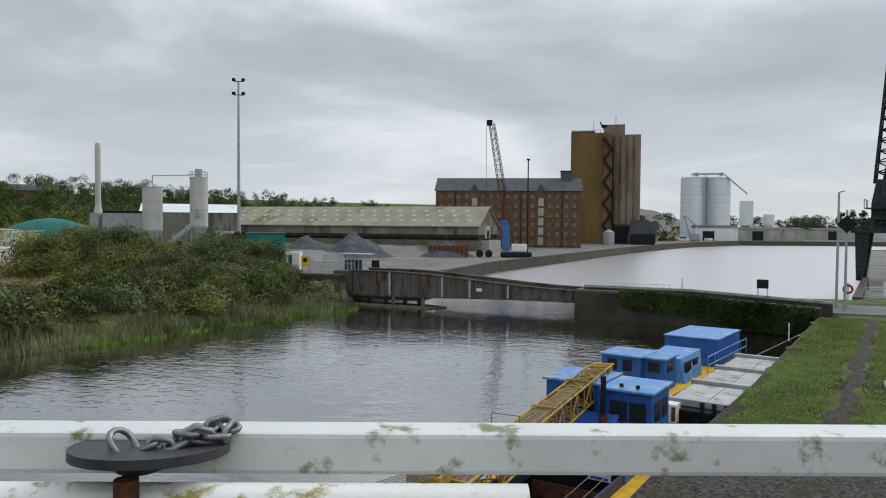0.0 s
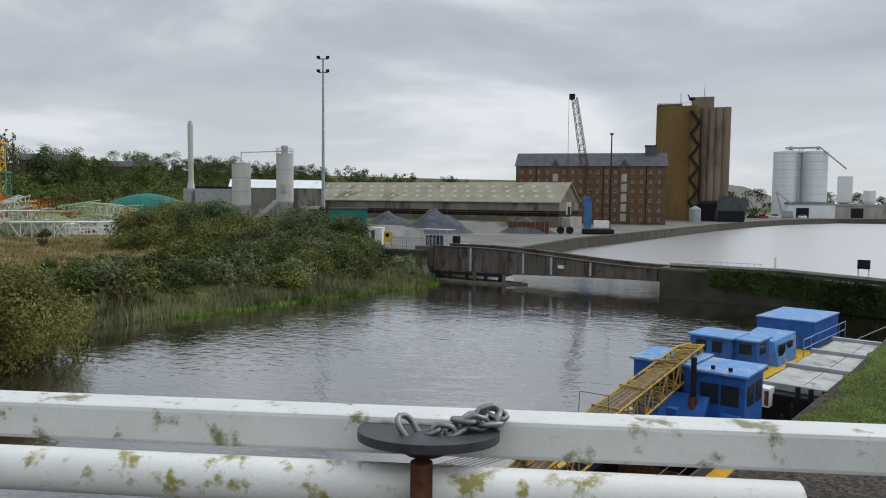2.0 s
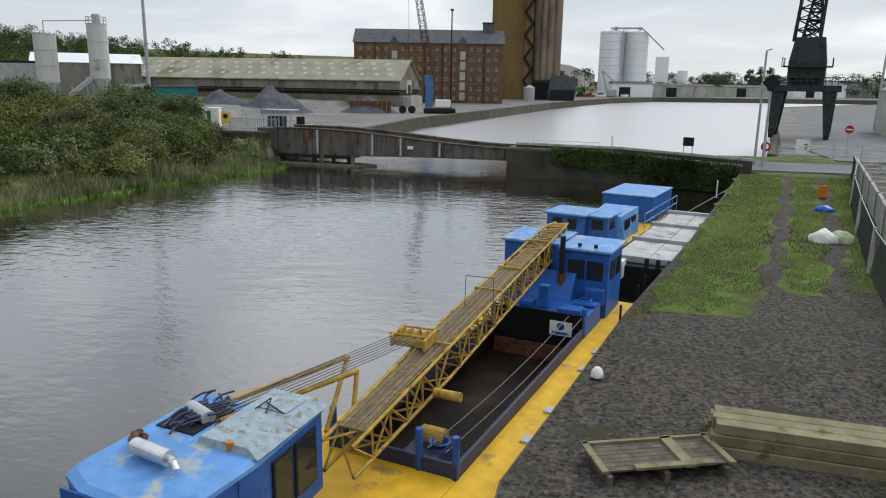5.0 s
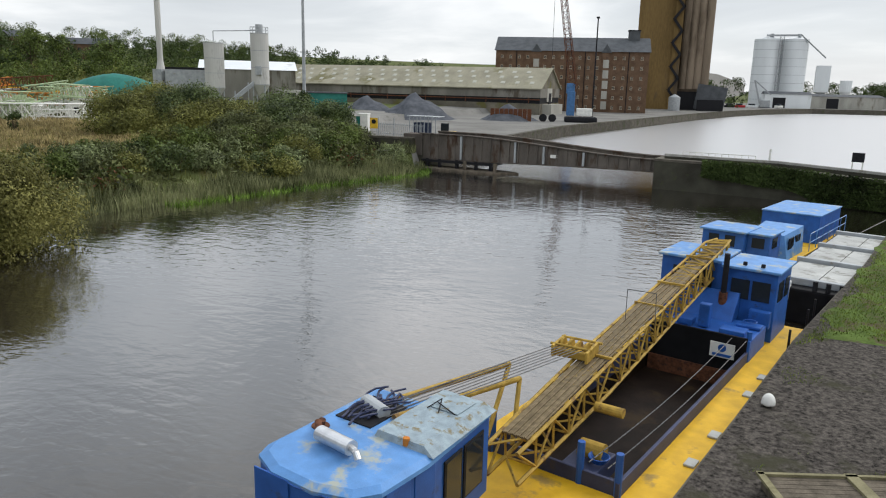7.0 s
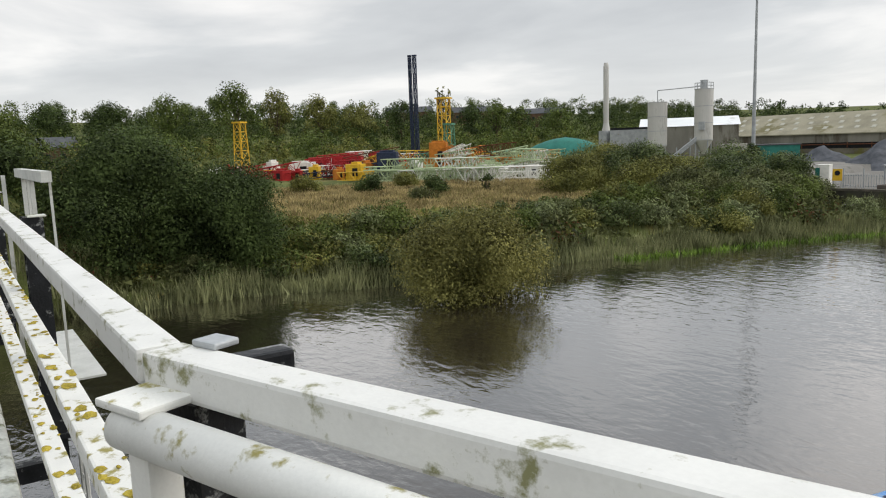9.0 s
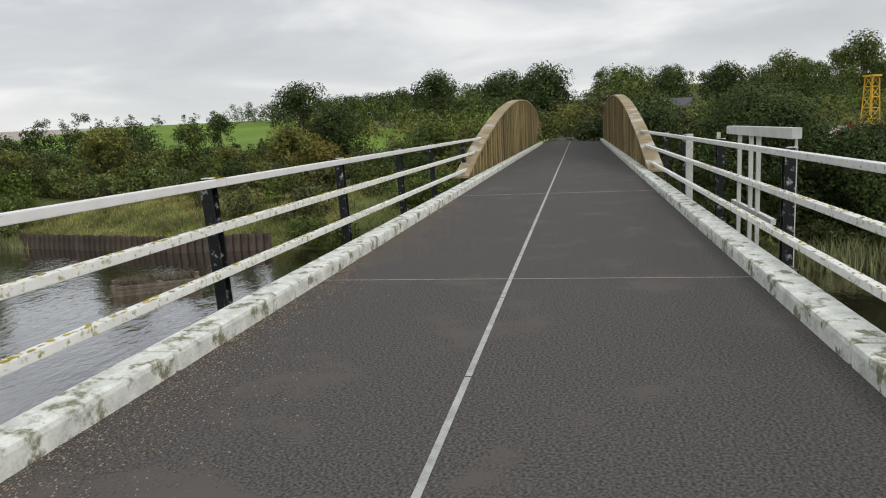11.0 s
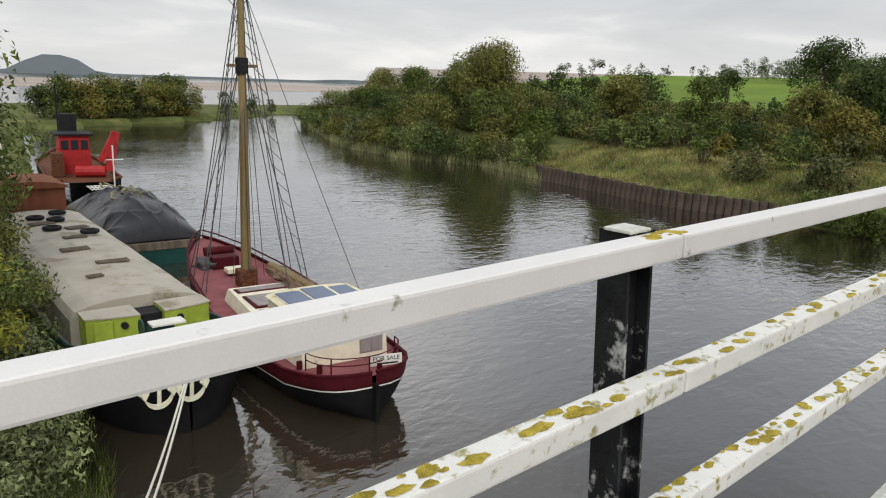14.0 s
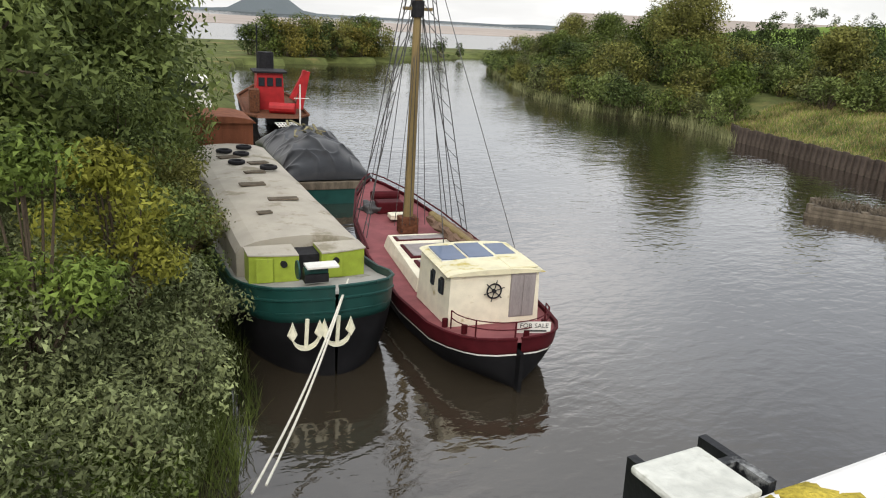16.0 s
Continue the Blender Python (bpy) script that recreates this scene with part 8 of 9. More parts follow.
def blades(name, x, y, z, h, w, m, label, cat, lean=0.35):
    n = len(x)
    a = rng.random(n) * 2 * math.pi
    hh = h * rng.uniform(0.55, 1.2, n)
    dx, dy = np.cos(a) * w, np.sin(a) * w
    lx, ly = rng.normal(size=n) * lean * hh, rng.normal(size=n) * lean * hh
    v = np.empty((n, 3, 3))
    v[:, 0] = np.stack([x - dx, y - dy, z - 0.03], -1)
    v[:, 1] = np.stack([x + dx, y + dy, z - 0.03], -1)
    v[:, 2] = np.stack([x + lx, y + ly, z + hh], -1)
    ob = fast_mesh(name, v.reshape(-1, 3), 3, M[m])
    return tagged(ob, label, cat, kind="stuff")


def scatter(n, x0, x1, y0, y1, keep):
    x, y = rng.uniform(x0, x1, n), rng.uniform(y0, y1, n)
    k = keep(x, y)
    return x[k], y[k]


# woods on the western hill, from nearer dark belts to the skyline
def woods(name, xs, ys, hmin, hmax, m, leaf, per, label, base=None):
    zs = land(xs, ys) if base is None else base
    allp = []
    for x, y, z in zip(xs, ys, zs):
        h = rng.uniform(hmin, hmax)
        r = h * rng.uniform(0.34, 0.5)
        cl = [(x + c[0], y + c[1], z + c[2], c[3], c[4]) for c in clumps_of(h, r, 9, 0.12)]
        allp.append(crown_points(cl, per, 0.75))
    return stuff(name, np.concatenate(allp), leaf, m, label, "woodland")


def west_wood(lo, hi):
    return lambda x, y: (lambda s: (s > lo + np.where(y > 25, 34, 0)) & (s < hi + np.where(y > 25, 34, 0)) & (np.abs(y - 1) > 7) & (x < -60) & ~((y < -0.36 * (4 - x)) & (s > 72) & (s < 238)))(signed(x, y, CANAL))


for nm, (lo, hi), cnt, hs, m in (("woodland", (80, 150), 620, (5, 9), "leaf_olive"), ("woodland", (100, 200), 620, (7, 11), "leaf_mid"), ("woodland", (150, 290), 700, (8, 13), "leaf_dark"), ("woodland", (230, 340), 500, (8, 13), "leaf_mid")):
    xs, ys = scatter(cnt * 3, -520, -60, -200, 420, west_wood(lo, hi))
    xs, ys = xs[:cnt], ys[:cnt]
    woods(nm, xs, ys, *hs, m, 0.36, 17.0, "dense mixed autumn woodland on the hillside")
# skyline trees along the pasture and far hedges
xs = rng.uniform(-420, -235, 90)
ys = -60 - (xs + 420) * -0.35 * 0 + rng.uniform(-260, 10, 90)
k = (signed(xs, ys, CANAL) > 238) & (signed(xs, ys, CANAL) < 330)
woods("woodland", xs[k], ys[k], 6, 11, "leaf_dark", 0.4, 20.0, "line of dark trees on the skyline above the pasture")
for (x, y, h, r) in ((-205, -80, 17, 9.5), (-228, -118, 11, 6), (-212, -40, 16, 9), (-222, -20, 15, 9), (-185, -165, 12, 6), (-196, -150, 12, 6.5), (-206, -134, 13, 7), (-150, -125, 10, 5)):
    tree("tree", x, y, h, r, "leaf_dark", 0.36, 24, 26, "dark spreading oak on the skyline", group="skyline oaks")
# single big trees that break the northern skyline
for (x, y, top, r) in ((-262, 70, 20.9, 8.5), (-256, 91, 24.4, 9.6), (-251, 104, 23.3, 6.4), (-245, 119, 20.0, 7.5), (-239, 131, 17.7, 8.5), (-231, 145, 18.0, 6.4), (-216, 167, 16.6, 6.4), (-211, 174, 17.1, 5.3), (-205, 180, 15.2, 4.8), (-196, 191, 13.3, 6.4), (-270, 52, 19, 8), (-276, 34, 20, 8)):
    zb = land1(x, y)
    tree("tree", x, y, max(9, top - zb), r, ("leaf_dark", "leaf_mid", "leaf_olive")[int(-x) % 3], 0.36, 24, 30, "broad tree standing out on the hill skyline", low=0.3, group="hill skyline trees")
for (x, y) in ((-227.3, 159.5), (-226.0, 161), (-225.2, 162.8)):
    zb = land1(x, y)
    tree("poplar", x, y, 24.6 - zb, 1.5, "leaf_olive", 0.5, 16, 20, "thin bare-topped poplar on the hillside", group="hill poplars")
# hedge line across the pasture
hx = np.linspace(-135, -190, 60)
woods("hedge", hx, -118 + (hx + 135) * -0.9 + rng.normal(size=60) * 2, 2.0, 3.5, "leaf_dark", 0.5, 8, "dark hedge across the green pasture")

# north bank: reeds, brambles, scrub
def bankline(s0, s1, y0, y1, n):
    def keep(x, y):
        s = signed(x, y, CANAL)
        return (s > s0) & (s < s1) & (x < -0.155 * np.clip(y, -400, 60) - 14)
    return scatter(n, -75, -20, y0, y1, keep)


x, y = bankline(-1.0, 2.9, 4, 80, 120000)
x, y = x[:52000], y[:52000]
blades("reeds", x, y, np.maximum(land(x, y), WATER), 1.1 + 0.6 * bumps(x * 2.3, y * 2.3), 0.065, "reed", "tall grey-green reeds along the water's edge", "reeds", 0.22)
x, y = bankline(-2.0, 1.2, 46, 80, 40000)
blades("water_weed", x[:7000], y[:7000], np.full(len(x[:7000]), WATER), 0.4, 0.06, "weed", "bright green weed at the water's edge", "weed", 0.6)
for s0, s1, cnt, mm, sz, top in ((2.4, 9, 90000, "bramble", 0.22, 1.5), (7, 13, 90000, "leaf_olive", 0.2, 0.9), (3, 12, 60000, "leaf_mid", 0.2, 1.3), (2.2, 6, 40000, "heather", 0.12, 1.3)):
    x, y = bankline(s0, s1, 2, 80, cnt)
    ph = len(mm) * 0.7
    mound = bumps(x * 1.9 + ph, y * 1.7 - ph) + 0.5 * bumps(x * 4.3 - ph, y * 4.1)
    k = mound > (-0.45 if mm == "bramble" else 0.25)
    x, y, mound = x[k], y[k], mound[k]
    p = np.stack([x, y, land(x, y) + np.maximum(0.12, 0.35 + (top - 0.3) * np.clip(mound + 0.35, 0, 1.3)) * rng.random(len(x)) ** 0.45], -1)
    stuff("bramble_scrub" if mm != "heather" else "dock_weeds", p, sz, mm, "tangled bramble and weed scrub over the canal bank", "scrub")
x, y = scatter(120000, -130, -45, 4, 76, lambda x, y: (signed(x, y, CANAL) > 15 + 3 * bumps(x, y)) & (signed(x, y, CANAL) < 62))
x, y = x[:52000], y[:52000]
blades("dry_grass", x, y, land(x, y), 0.55, 0.085, "drygrass", "pale dry grass on the rough field", "grass", 0.4)
x, y = bankline(4, 60, -20, 80, 40000)
blades("rough_grass", x[:15000], y[:15000], land(x[:15000], y[:15000]), 0.5, 0.05, "leaf_olive", "rough grass between the scrub", "grass", 0.4)
# mounds of bramble and young willow on the bank
for i in range(110):
    my = 6 + 72 * rng.random()
    mx_ = float(np.interp(my, (0, 11, 19, 26, 33, 41, 49, 62, 74), (-47, -43, -42, -39, -37, -37.4, -35, -32, -28))) - 2.6 - 9.5 * rng.random()
    if mx_ > -46 and my < 11:
        continue
    hh = rng.uniform(0.9, 2.1)
    tree("bramble_mound", mx_, my, hh, hh * rng.uniform(1.0, 1.5), ("bramble", "leaf_olive", "ivy", "leaf_mid", "thicket")[i % 5], 0.12, 240, 16, "low tangled bramble mound on the bank", trunk=False, low=0.0, group="bramble mounds")
# the ivy-clad scrub by the dock wall
for (x, y, h, r, m) in ((-49, 83, 4.6, 3.6, "ivy"), (-53, 79, 4.0, 3.6, "leaf_olive"), (-46, 77, 3.6, 3.0, "ivy"), (-57, 74, 4.4, 4.2, "ivy"), (-51, 70, 3.2, 3.4, "leaf_olive"), (-43.5, 83.5, 5.0, 2.6, "ivy"), (-62, 68, 3.6, 3.8, "leaf_olive"), (-45, 68, 2.6, 2.8, "bramble"), (-38.5, 80, 2.2, 2.4, "bramble"), (-40, 74, 2.0, 2.6, "bramble"), (-55, 88, 5.5, 4.0, "ivy"), (-66, 78, 4.6, 4.4, "leaf_olive"), (-56, 96, 6.5, 1.3, "leaf_dark")):
    tree("ivy_bush", x, y, h * 1.02, r * 1.35, m, 0.13, 330, 30, "bush smothered in ivy on the bank", trunk=False, low=0.05, group="bank bushes")
for (x, y, h, r, m) in ((-74, 55, 1.8, 2.2, "leaf_dark"), (-82, 50, 2.0, 2.4, "leaf_dark"), (-71, 61, 2.4, 1.0, "leaf_dark"), (-90, 44, 2.2, 2.6, "leaf_olive"), (-86, 58, 1.6, 2.4, "leaf_olive"), (-66, 48, 1.2, 2.2, "bramble"), (-78, 30, 1.5, 2.5, "leaf_olive")):
    tree("bush", x, y, h, r, m, 0.14, 230, 16, "low dark bush on the dry field", trunk=False, low=0.05, group="field bushes")
tree("willow_bush", -48.0, 20.0, 7.0, 5.2, "leaf_dark", 0.105, 420, 46, "big dark willow bush on the canal bank", trunk=False, low=0.04, z=-7.2)
tree("willow_bush", -50.5, 13.0, 9.0, 6.2, "leaf_dark", 0.105, 400, 54, "big dark willow bush on the canal bank", trunk=False, low=0.04, z=-6.9)
tree("willow_bush", -54.0, 5.0, 8.6, 5.6, "leaf_dark", 0.13, 250, 36, "big dark willow bush beside the bridge", trunk=False, low=0.04, z=-6.5)
tree("sallow_bush", -31.8, 29.6, 5.0, 4.5, "leaf_sallow", 0.085, 420, 60, "rounded yellow-green sallow growing out of the water", trunk=False, low=0.02, z=-8.2)
for i in range(22):
    tree("scrub_bush", -58 - rng.random() * 34, -40 + rng.random() * 44, rng.uniform(2.5, 4.8), rng.uniform(2.0, 3.2), ("leaf_olive", "leaf_mid", "leaf_dark", "bramble")[i % 4], 0.15, 140, 16, "scrubby bush below the road bank", trunk=False, low=0.05, group="roadside scrub")
for (x, y, h, r, m) in ((-97, 7, 9.5, 6, "leaf_mid"), (-112, -4, 10.5, 6.5, "leaf_dark"), (-90, -17, 7, 5, "leaf_mid"), (-122, 9, 9, 6, "leaf_olive"), (-100, -34, 10, 5, "leaf_dark")):
    tree("tree", x, y, h, r, m, 0.2, 85, 36, "broad roadside tree beyond the bridge", group="roadside trees")
# crest of shrubs over the south-west bank
for i in range(250):
    by_ = -44 - 96 * rng.random()
    inland = rng.random() ** 1.7 * 44
    bx_ = float(np.interp(-by_, (50, 63, 73, 88, 135), (-57, -60, -56.5, -58.5, -79))) - 0.6 - inland
    if by_ > -57 and bx_ > -67 + (by_ + 50) * 0.3:
        continue
    if signed(np.array([bx_]), np.array([by_]), CANAL)[0] < 0.2:
        continue
    hh = rng.uniform(2.2, 4.2) if inland < 5 else rng.uniform(2.8, 5.2 if by_ > -70 else 6.4)
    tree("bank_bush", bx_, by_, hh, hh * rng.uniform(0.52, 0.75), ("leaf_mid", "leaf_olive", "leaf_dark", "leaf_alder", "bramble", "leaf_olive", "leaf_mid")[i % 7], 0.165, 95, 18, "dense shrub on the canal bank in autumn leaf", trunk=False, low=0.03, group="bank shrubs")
x, y = scatter(60000, -82, -54, -136, -50, lambda x, y: (np.abs(signed(x, y, CANAL) - 0.3) < 0.9))
blades("reeds", x[:9000], y[:9000], np.maximum(land(x[:9000], y[:9000]), WATER), 1.1 + 0.4 * bumps(x[:9000] * 2, y[:9000] * 2), 0.05, "reed", "reeds along the foot of the wooded bank", "reeds", 0.2)
for (x, y, h, r, m) in ((-72, -74, 12.5, 5.6, "leaf_olive"), (-78, -86, 10, 5, "leaf_mid"), (-84, -104, 9, 5, "leaf_mid"), (-88, -120, 9, 4.5, "leaf_olive"), (-72, -52, 8.5, 3.6, "leaf_olive"), (-80, -46, 8.5, 3.4, "leaf_mid"), (-84, -60, 8, 4, "leaf_dark"), (-92, -38, 7.5, 4, "leaf_olive"), (-76, -28, 6, 3.2, "leaf_yellow"), (-70, -38, 2.6, 1.3, "leaf_yellow"), (-68, -62, 4.5, 2.6, "leaf_bright")):
    tree("bank_tree", x, y, h, r, m, 0.17, 120, 40, "autumn tree standing in the canal-side scrub", group="bank trees")
# scrub climbing from the meadow to the pasture
for i in range(230):
    bx_, by_ = rng.uniform(-128, -66), rng.uniform(-92, -8)
    sd_ = signed(np.array([bx_]), np.array([by_]), CANAL)[0]
    if sd_ < 16 or sd_ > 78:
        continue
    hh = rng.uniform(2.0, 3.8) if sd_ < 40 else rng.uniform(2.2, 4.0)
    tree("scrub_bush", bx_, by_, hh, hh * rng.uniform(0.7, 1.0), ("leaf_mid", "leaf_olive", "leaf_dark", "bramble", "leaf_olive", "leaf_dark", "leaf_sallow")[i % 7], 0.17, 80, 16, "dense autumn scrub below the green pasture", trunk=False, low=0.02, group="pasture scrub")
# meadow behind the sheet piling
x, y = scatter(40000, -80, -54, -56, -20, lambda x, y: signed(x, y, CANAL) > 0.8)
blades("meadow_grass", x[::2], y[::2], land(x[::2], y[::2]), 0.35, 0.04, "grass", "green meadow grass behind the sheet piling", "grass", 0.5)
blades("meadow_grass", x[1::2], y[1::2], land(x[1::2], y[1::2]), 0.4, 0.04, "drygrass", "dry pale grass in the meadow behind the piling", "grass", 0.5)
for (x, y, h, r) in ((-52.5, -18, 2.2, 2.4), (-50.6, -10, 2.0, 2.4), (-49.5, -3, 1.8, 2.2), (-55, -12, 2.8, 2.8), (-56, -3, 3.0, 3.0), (-54, -22, 2.0, 2.2)):
    tree("bramble_bush", x, y, h, r, "leaf_mid", 0.12, 280, 18, "leafy bramble bush hanging over the water", trunk=False, low=0.03, group="waterside brambles")

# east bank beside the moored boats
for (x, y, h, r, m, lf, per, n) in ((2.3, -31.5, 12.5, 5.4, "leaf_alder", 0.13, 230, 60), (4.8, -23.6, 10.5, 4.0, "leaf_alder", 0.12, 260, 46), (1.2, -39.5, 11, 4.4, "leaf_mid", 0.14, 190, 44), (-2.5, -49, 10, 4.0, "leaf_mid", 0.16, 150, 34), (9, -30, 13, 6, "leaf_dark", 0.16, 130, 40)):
    tree("tree", x, y, h, r, m, lf, per, n, "leafy tree crowding the canal bank", group="east bank trees")
tree("autumn_shrub", 1.0, -19.0, 3.9, 1.7, "leaf_autumn", 0.075, 700, 30, "shrub with yellow autumn leaves by the barge", trunk=False, low=0.1, z=-5.3)
tree("shrub", 2.7, -16.5, 4.4, 1.5, "leaf_fresh", 0.075, 600, 26, "light green shrub on the bank", trunk=False, low=0.1, z=-4.9)
tree("willow_shrub", -1.3, -29.0, 3.6, 1.7, "leaf_olive", 0.07, 700, 26, "thin grey-green willow overhanging the barge", trunk=False, low=0.25, z=-6.6)


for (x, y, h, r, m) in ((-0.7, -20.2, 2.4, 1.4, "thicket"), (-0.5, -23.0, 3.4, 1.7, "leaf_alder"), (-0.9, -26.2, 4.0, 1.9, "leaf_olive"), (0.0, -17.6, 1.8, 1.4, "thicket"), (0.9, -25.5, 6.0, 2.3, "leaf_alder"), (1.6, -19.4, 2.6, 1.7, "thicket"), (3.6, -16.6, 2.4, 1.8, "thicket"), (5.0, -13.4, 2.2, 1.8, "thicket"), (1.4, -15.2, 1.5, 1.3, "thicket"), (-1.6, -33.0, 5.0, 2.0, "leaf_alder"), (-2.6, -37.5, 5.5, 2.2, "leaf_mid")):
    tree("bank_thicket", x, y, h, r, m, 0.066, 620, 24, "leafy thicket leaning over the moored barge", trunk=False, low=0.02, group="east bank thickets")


def east(x, y):
    s = signed(x, y, CANAL)
    return (s > 0.25) & (x > -6)


x, y = scatter(52000, -3, 8, -24, -10.5, lambda x, y: east(x, y) & (signed(x, y, CANAL) > 0.6))
z = land(x, y)
lift = np.minimum(1.6, 0.35 + 0.55 * signed(x, y, CANAL)) * (0.65 + 0.35 * bumps(x * 2.1, y * 2.1))
p = np.stack([x, y, z + np.maximum(0.1, lift) * rng.random(len(x)) ** 0.35], -1)
stuff("bramble_bank", p, 0.066, "thicket", "thick bramble thicket covering the bank", "scrub", 0.7)
x, y = scatter(26000, -4, 5, -24, -11, lambda x, y: (signed(x, y, CANAL) > -0.15) & (signed(x, y, CANAL) < 1.5))
blades("bank_reeds", x[:2600], y[:2600], np.maximum(land(x[:2600], y[:2600]), WATER), 0.8 + 0.35 * bumps(x[:2600] * 3, y[:2600] * 3), 0.014, "leaf_mid", "long green grass and reeds at the water's edge", "reeds", 0.3)
x, y = scatter(3500, 0.2, 3.2, -15.6, -12.2, east)
stuff("nettles", np.stack([x, y, land(x, y) + 0.7 * rng.random(len(x))], -1), 0.06, "leaf_bright", "bright green nettles by the water", "nettles", 0.9)

# far shore in the south
for i in range(26):
    t = i / 25
    tree("shore_bush", -35 - 30 * t + rng.normal(), -143 - 12 * t - rng.random() * 7, rng.uniform(5, 8.5), rng.uniform(3.2, 4.6), ("leaf_dark", "leaf_mid", "leaf_yellow", "leaf_olive")[(i * 7 // 5) % 4], 0.22, 60, 18, "rounded willow on the far canal shore", trunk=False, low=0.03, z=-7.1, group="far shore willows")
for (x, y, h) in ((-84, -166, 4.5), (-92, -172, 3.2), (-74, -160, 5)):
    tree("shore_bush", x, y, h, h * 0.6, "leaf_dark", 0.22, 60, 14, "dark bush on the far canal shore", trunk=False, low=0.03, z=-7.1, group="far shore willows")
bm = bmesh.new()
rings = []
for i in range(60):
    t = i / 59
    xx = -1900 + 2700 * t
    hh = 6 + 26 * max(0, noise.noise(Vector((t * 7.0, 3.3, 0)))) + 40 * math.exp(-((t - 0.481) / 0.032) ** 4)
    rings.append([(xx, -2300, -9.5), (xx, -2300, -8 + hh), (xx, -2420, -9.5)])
# blue-grey base colour with the distance haze mixed into it
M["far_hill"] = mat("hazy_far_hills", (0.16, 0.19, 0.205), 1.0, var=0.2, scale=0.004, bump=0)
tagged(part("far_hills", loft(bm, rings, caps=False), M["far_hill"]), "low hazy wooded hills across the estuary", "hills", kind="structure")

tagged(part("mudflat", prism(bmesh.new(), [(-900, -520), (700, -470), (900, -1000), (-1200, -1150)], WATER - 0.5, WATER + 0.12), M["mud"]), "wide beige mudflat at low water in the estuary", "mudflat", kind="structure")
# trees beyond the northern docks
xs = np.concatenate([rng.uniform(-190, 0, 70), rng.uniform(20, 230, 140)])
ys = np.concatenate([rng.uniform(330, 430, 70), rng.uniform(470, 560, 140)])
woods("woodland", xs, ys, 8, 15, "leaf_dark", 0.5, 11.0, "trees beyond the far sheds")
xs, ys = rng.uniform(-330, -60, 330), rng.uniform(250, 520, 330)
k = (xs < -115) | (ys > 330)
xs, ys = xs[k], ys[k]
woods("woodland", xs, ys, 6, 10, "leaf_dark", 0.6, 8.0, "wooded rise behind the warehouse")
for x, y in ((86, 468), (92, 470), (98, 472)):
    tree("poplar", x, y, 17, 3.0, "leaf_dark", 0.5, 26, 26, "dark upright poplar beyond the dock", z=-6.0, group="poplars")

# ivy on the dock wall
n = 16000
t = 0.08 + 0.92 * rng.random(n)
wx, wy = 0 + 18.0 * t, np.where(t < 0.33, 76.7 - 2.2 * t, 76.0 - (t - 0.33) * 6.3)
zt = -5.0 - 0.5 * np.clip((t - 0.33) / 0.67, 0, 1)
depth = rng.random(n) ** 0.9 * (1.2 + 2.6 * np.clip(t * 1.6, 0, 1)) * (0.6 + 0.4 * np.clip(bumps(wx * 1.6, wx * 0.4) + 0.9, 0, 1.6) / 1.6)
p = np.stack([wx, wy - 0.12 - 0.35 * rng.random(n), np.maximum(zt + 0.1 - depth, WATER + 0.2)], -1)
stuff("wall_ivy", p, 0.12, "leaf_dark", "dark ivy hanging over the stone dock wall", "ivy", 0.1)
# rough grass on the quay, thin along the two wheel tracks
def quay_grass(x, y):
    s = signed(x, y, CANAL)
    u = (x - 8.0 - (y - 30) * 0.235 + 0.35 * bumps(x * 3, y * 2)) / 9.0
    rag = bumps(x * 5, y * 5) + 0.6 * bumps(x * 11, y * 13)
    tracks = (np.abs(u - 0.50) < 0.05 + 0.025 * rag) | (np.abs(u - 0.78) < 0.045 + 0.025 * rag)
    start = 28.5 + 5.5 * np.clip((x - 8.5) / 6, 0, 1) + 1.3 * rag
    return (s > 0.2 + 0.2 * rag) & (y > start) & ~tracks & (y < 71)


def turf_edge(u, y):
    return 8.0 + (y - 30) * 0.235 + 9.0 * u + 0.25 * math.sin(y * 0.9 + u * 9) + 0.15 * math.sin(y * 2.3 + u * 5)


for u0, u1, ya in ((0.06, 0.45, 29.0), (0.55, 0.73, 32.5), (0.83, 1.35, 33.5)):
    bm = bmesh.new()
    rows_ = [(bm.verts.new((turf_edge(u0, yy), yy, QUAY + 0.036)), bm.verts.new((turf_edge(u1, yy), yy, QUAY + 0.036))) for yy in np.linspace(ya, 70.8, 60)]
    for (a0, a1), (b0, b1) in zip(rows_, rows_[1:]):
        bm.faces.new((a0, a1, b1, b0))
    tagged(part("turf", bm, M["quay_turf"]), "short mossy turf strip on the quay", "grass", kind="structure")
x, y = scatter(170000, 7, 34, 26, 72, quay_grass)
blades("quay_grass", x, y, np.full(len(x), QUAY + 0.03), 0.085, 0.026, "grass", "short bright grass on the quay", "grass", 0.6)
x, y = scatter(60000, 5, 24, 12, 34, lambda x, y: (signed(x, y, CANAL) > 0.25) & (bumps(x * 4, y * 4) + 0.7 * bumps(x * 9, y * 10) > 0.75))
blades("moss_tuft", x, y, np.full(len(x), QUAY + 0.03), 0.05, 0.02, "grass", "thin tufts of grass in the gravel", "grass", 0.8)
x, y = scatter(4000, 14.0, 17, 17, 24, lambda x, y: x > 14.2 - (y - 17) * 0.05)
blades("quay_grass", x, y, np.full(len(x), QUAY), 0.16, 0.022, "grass", "short bright grass beside the gravel", "grass", 0.5)


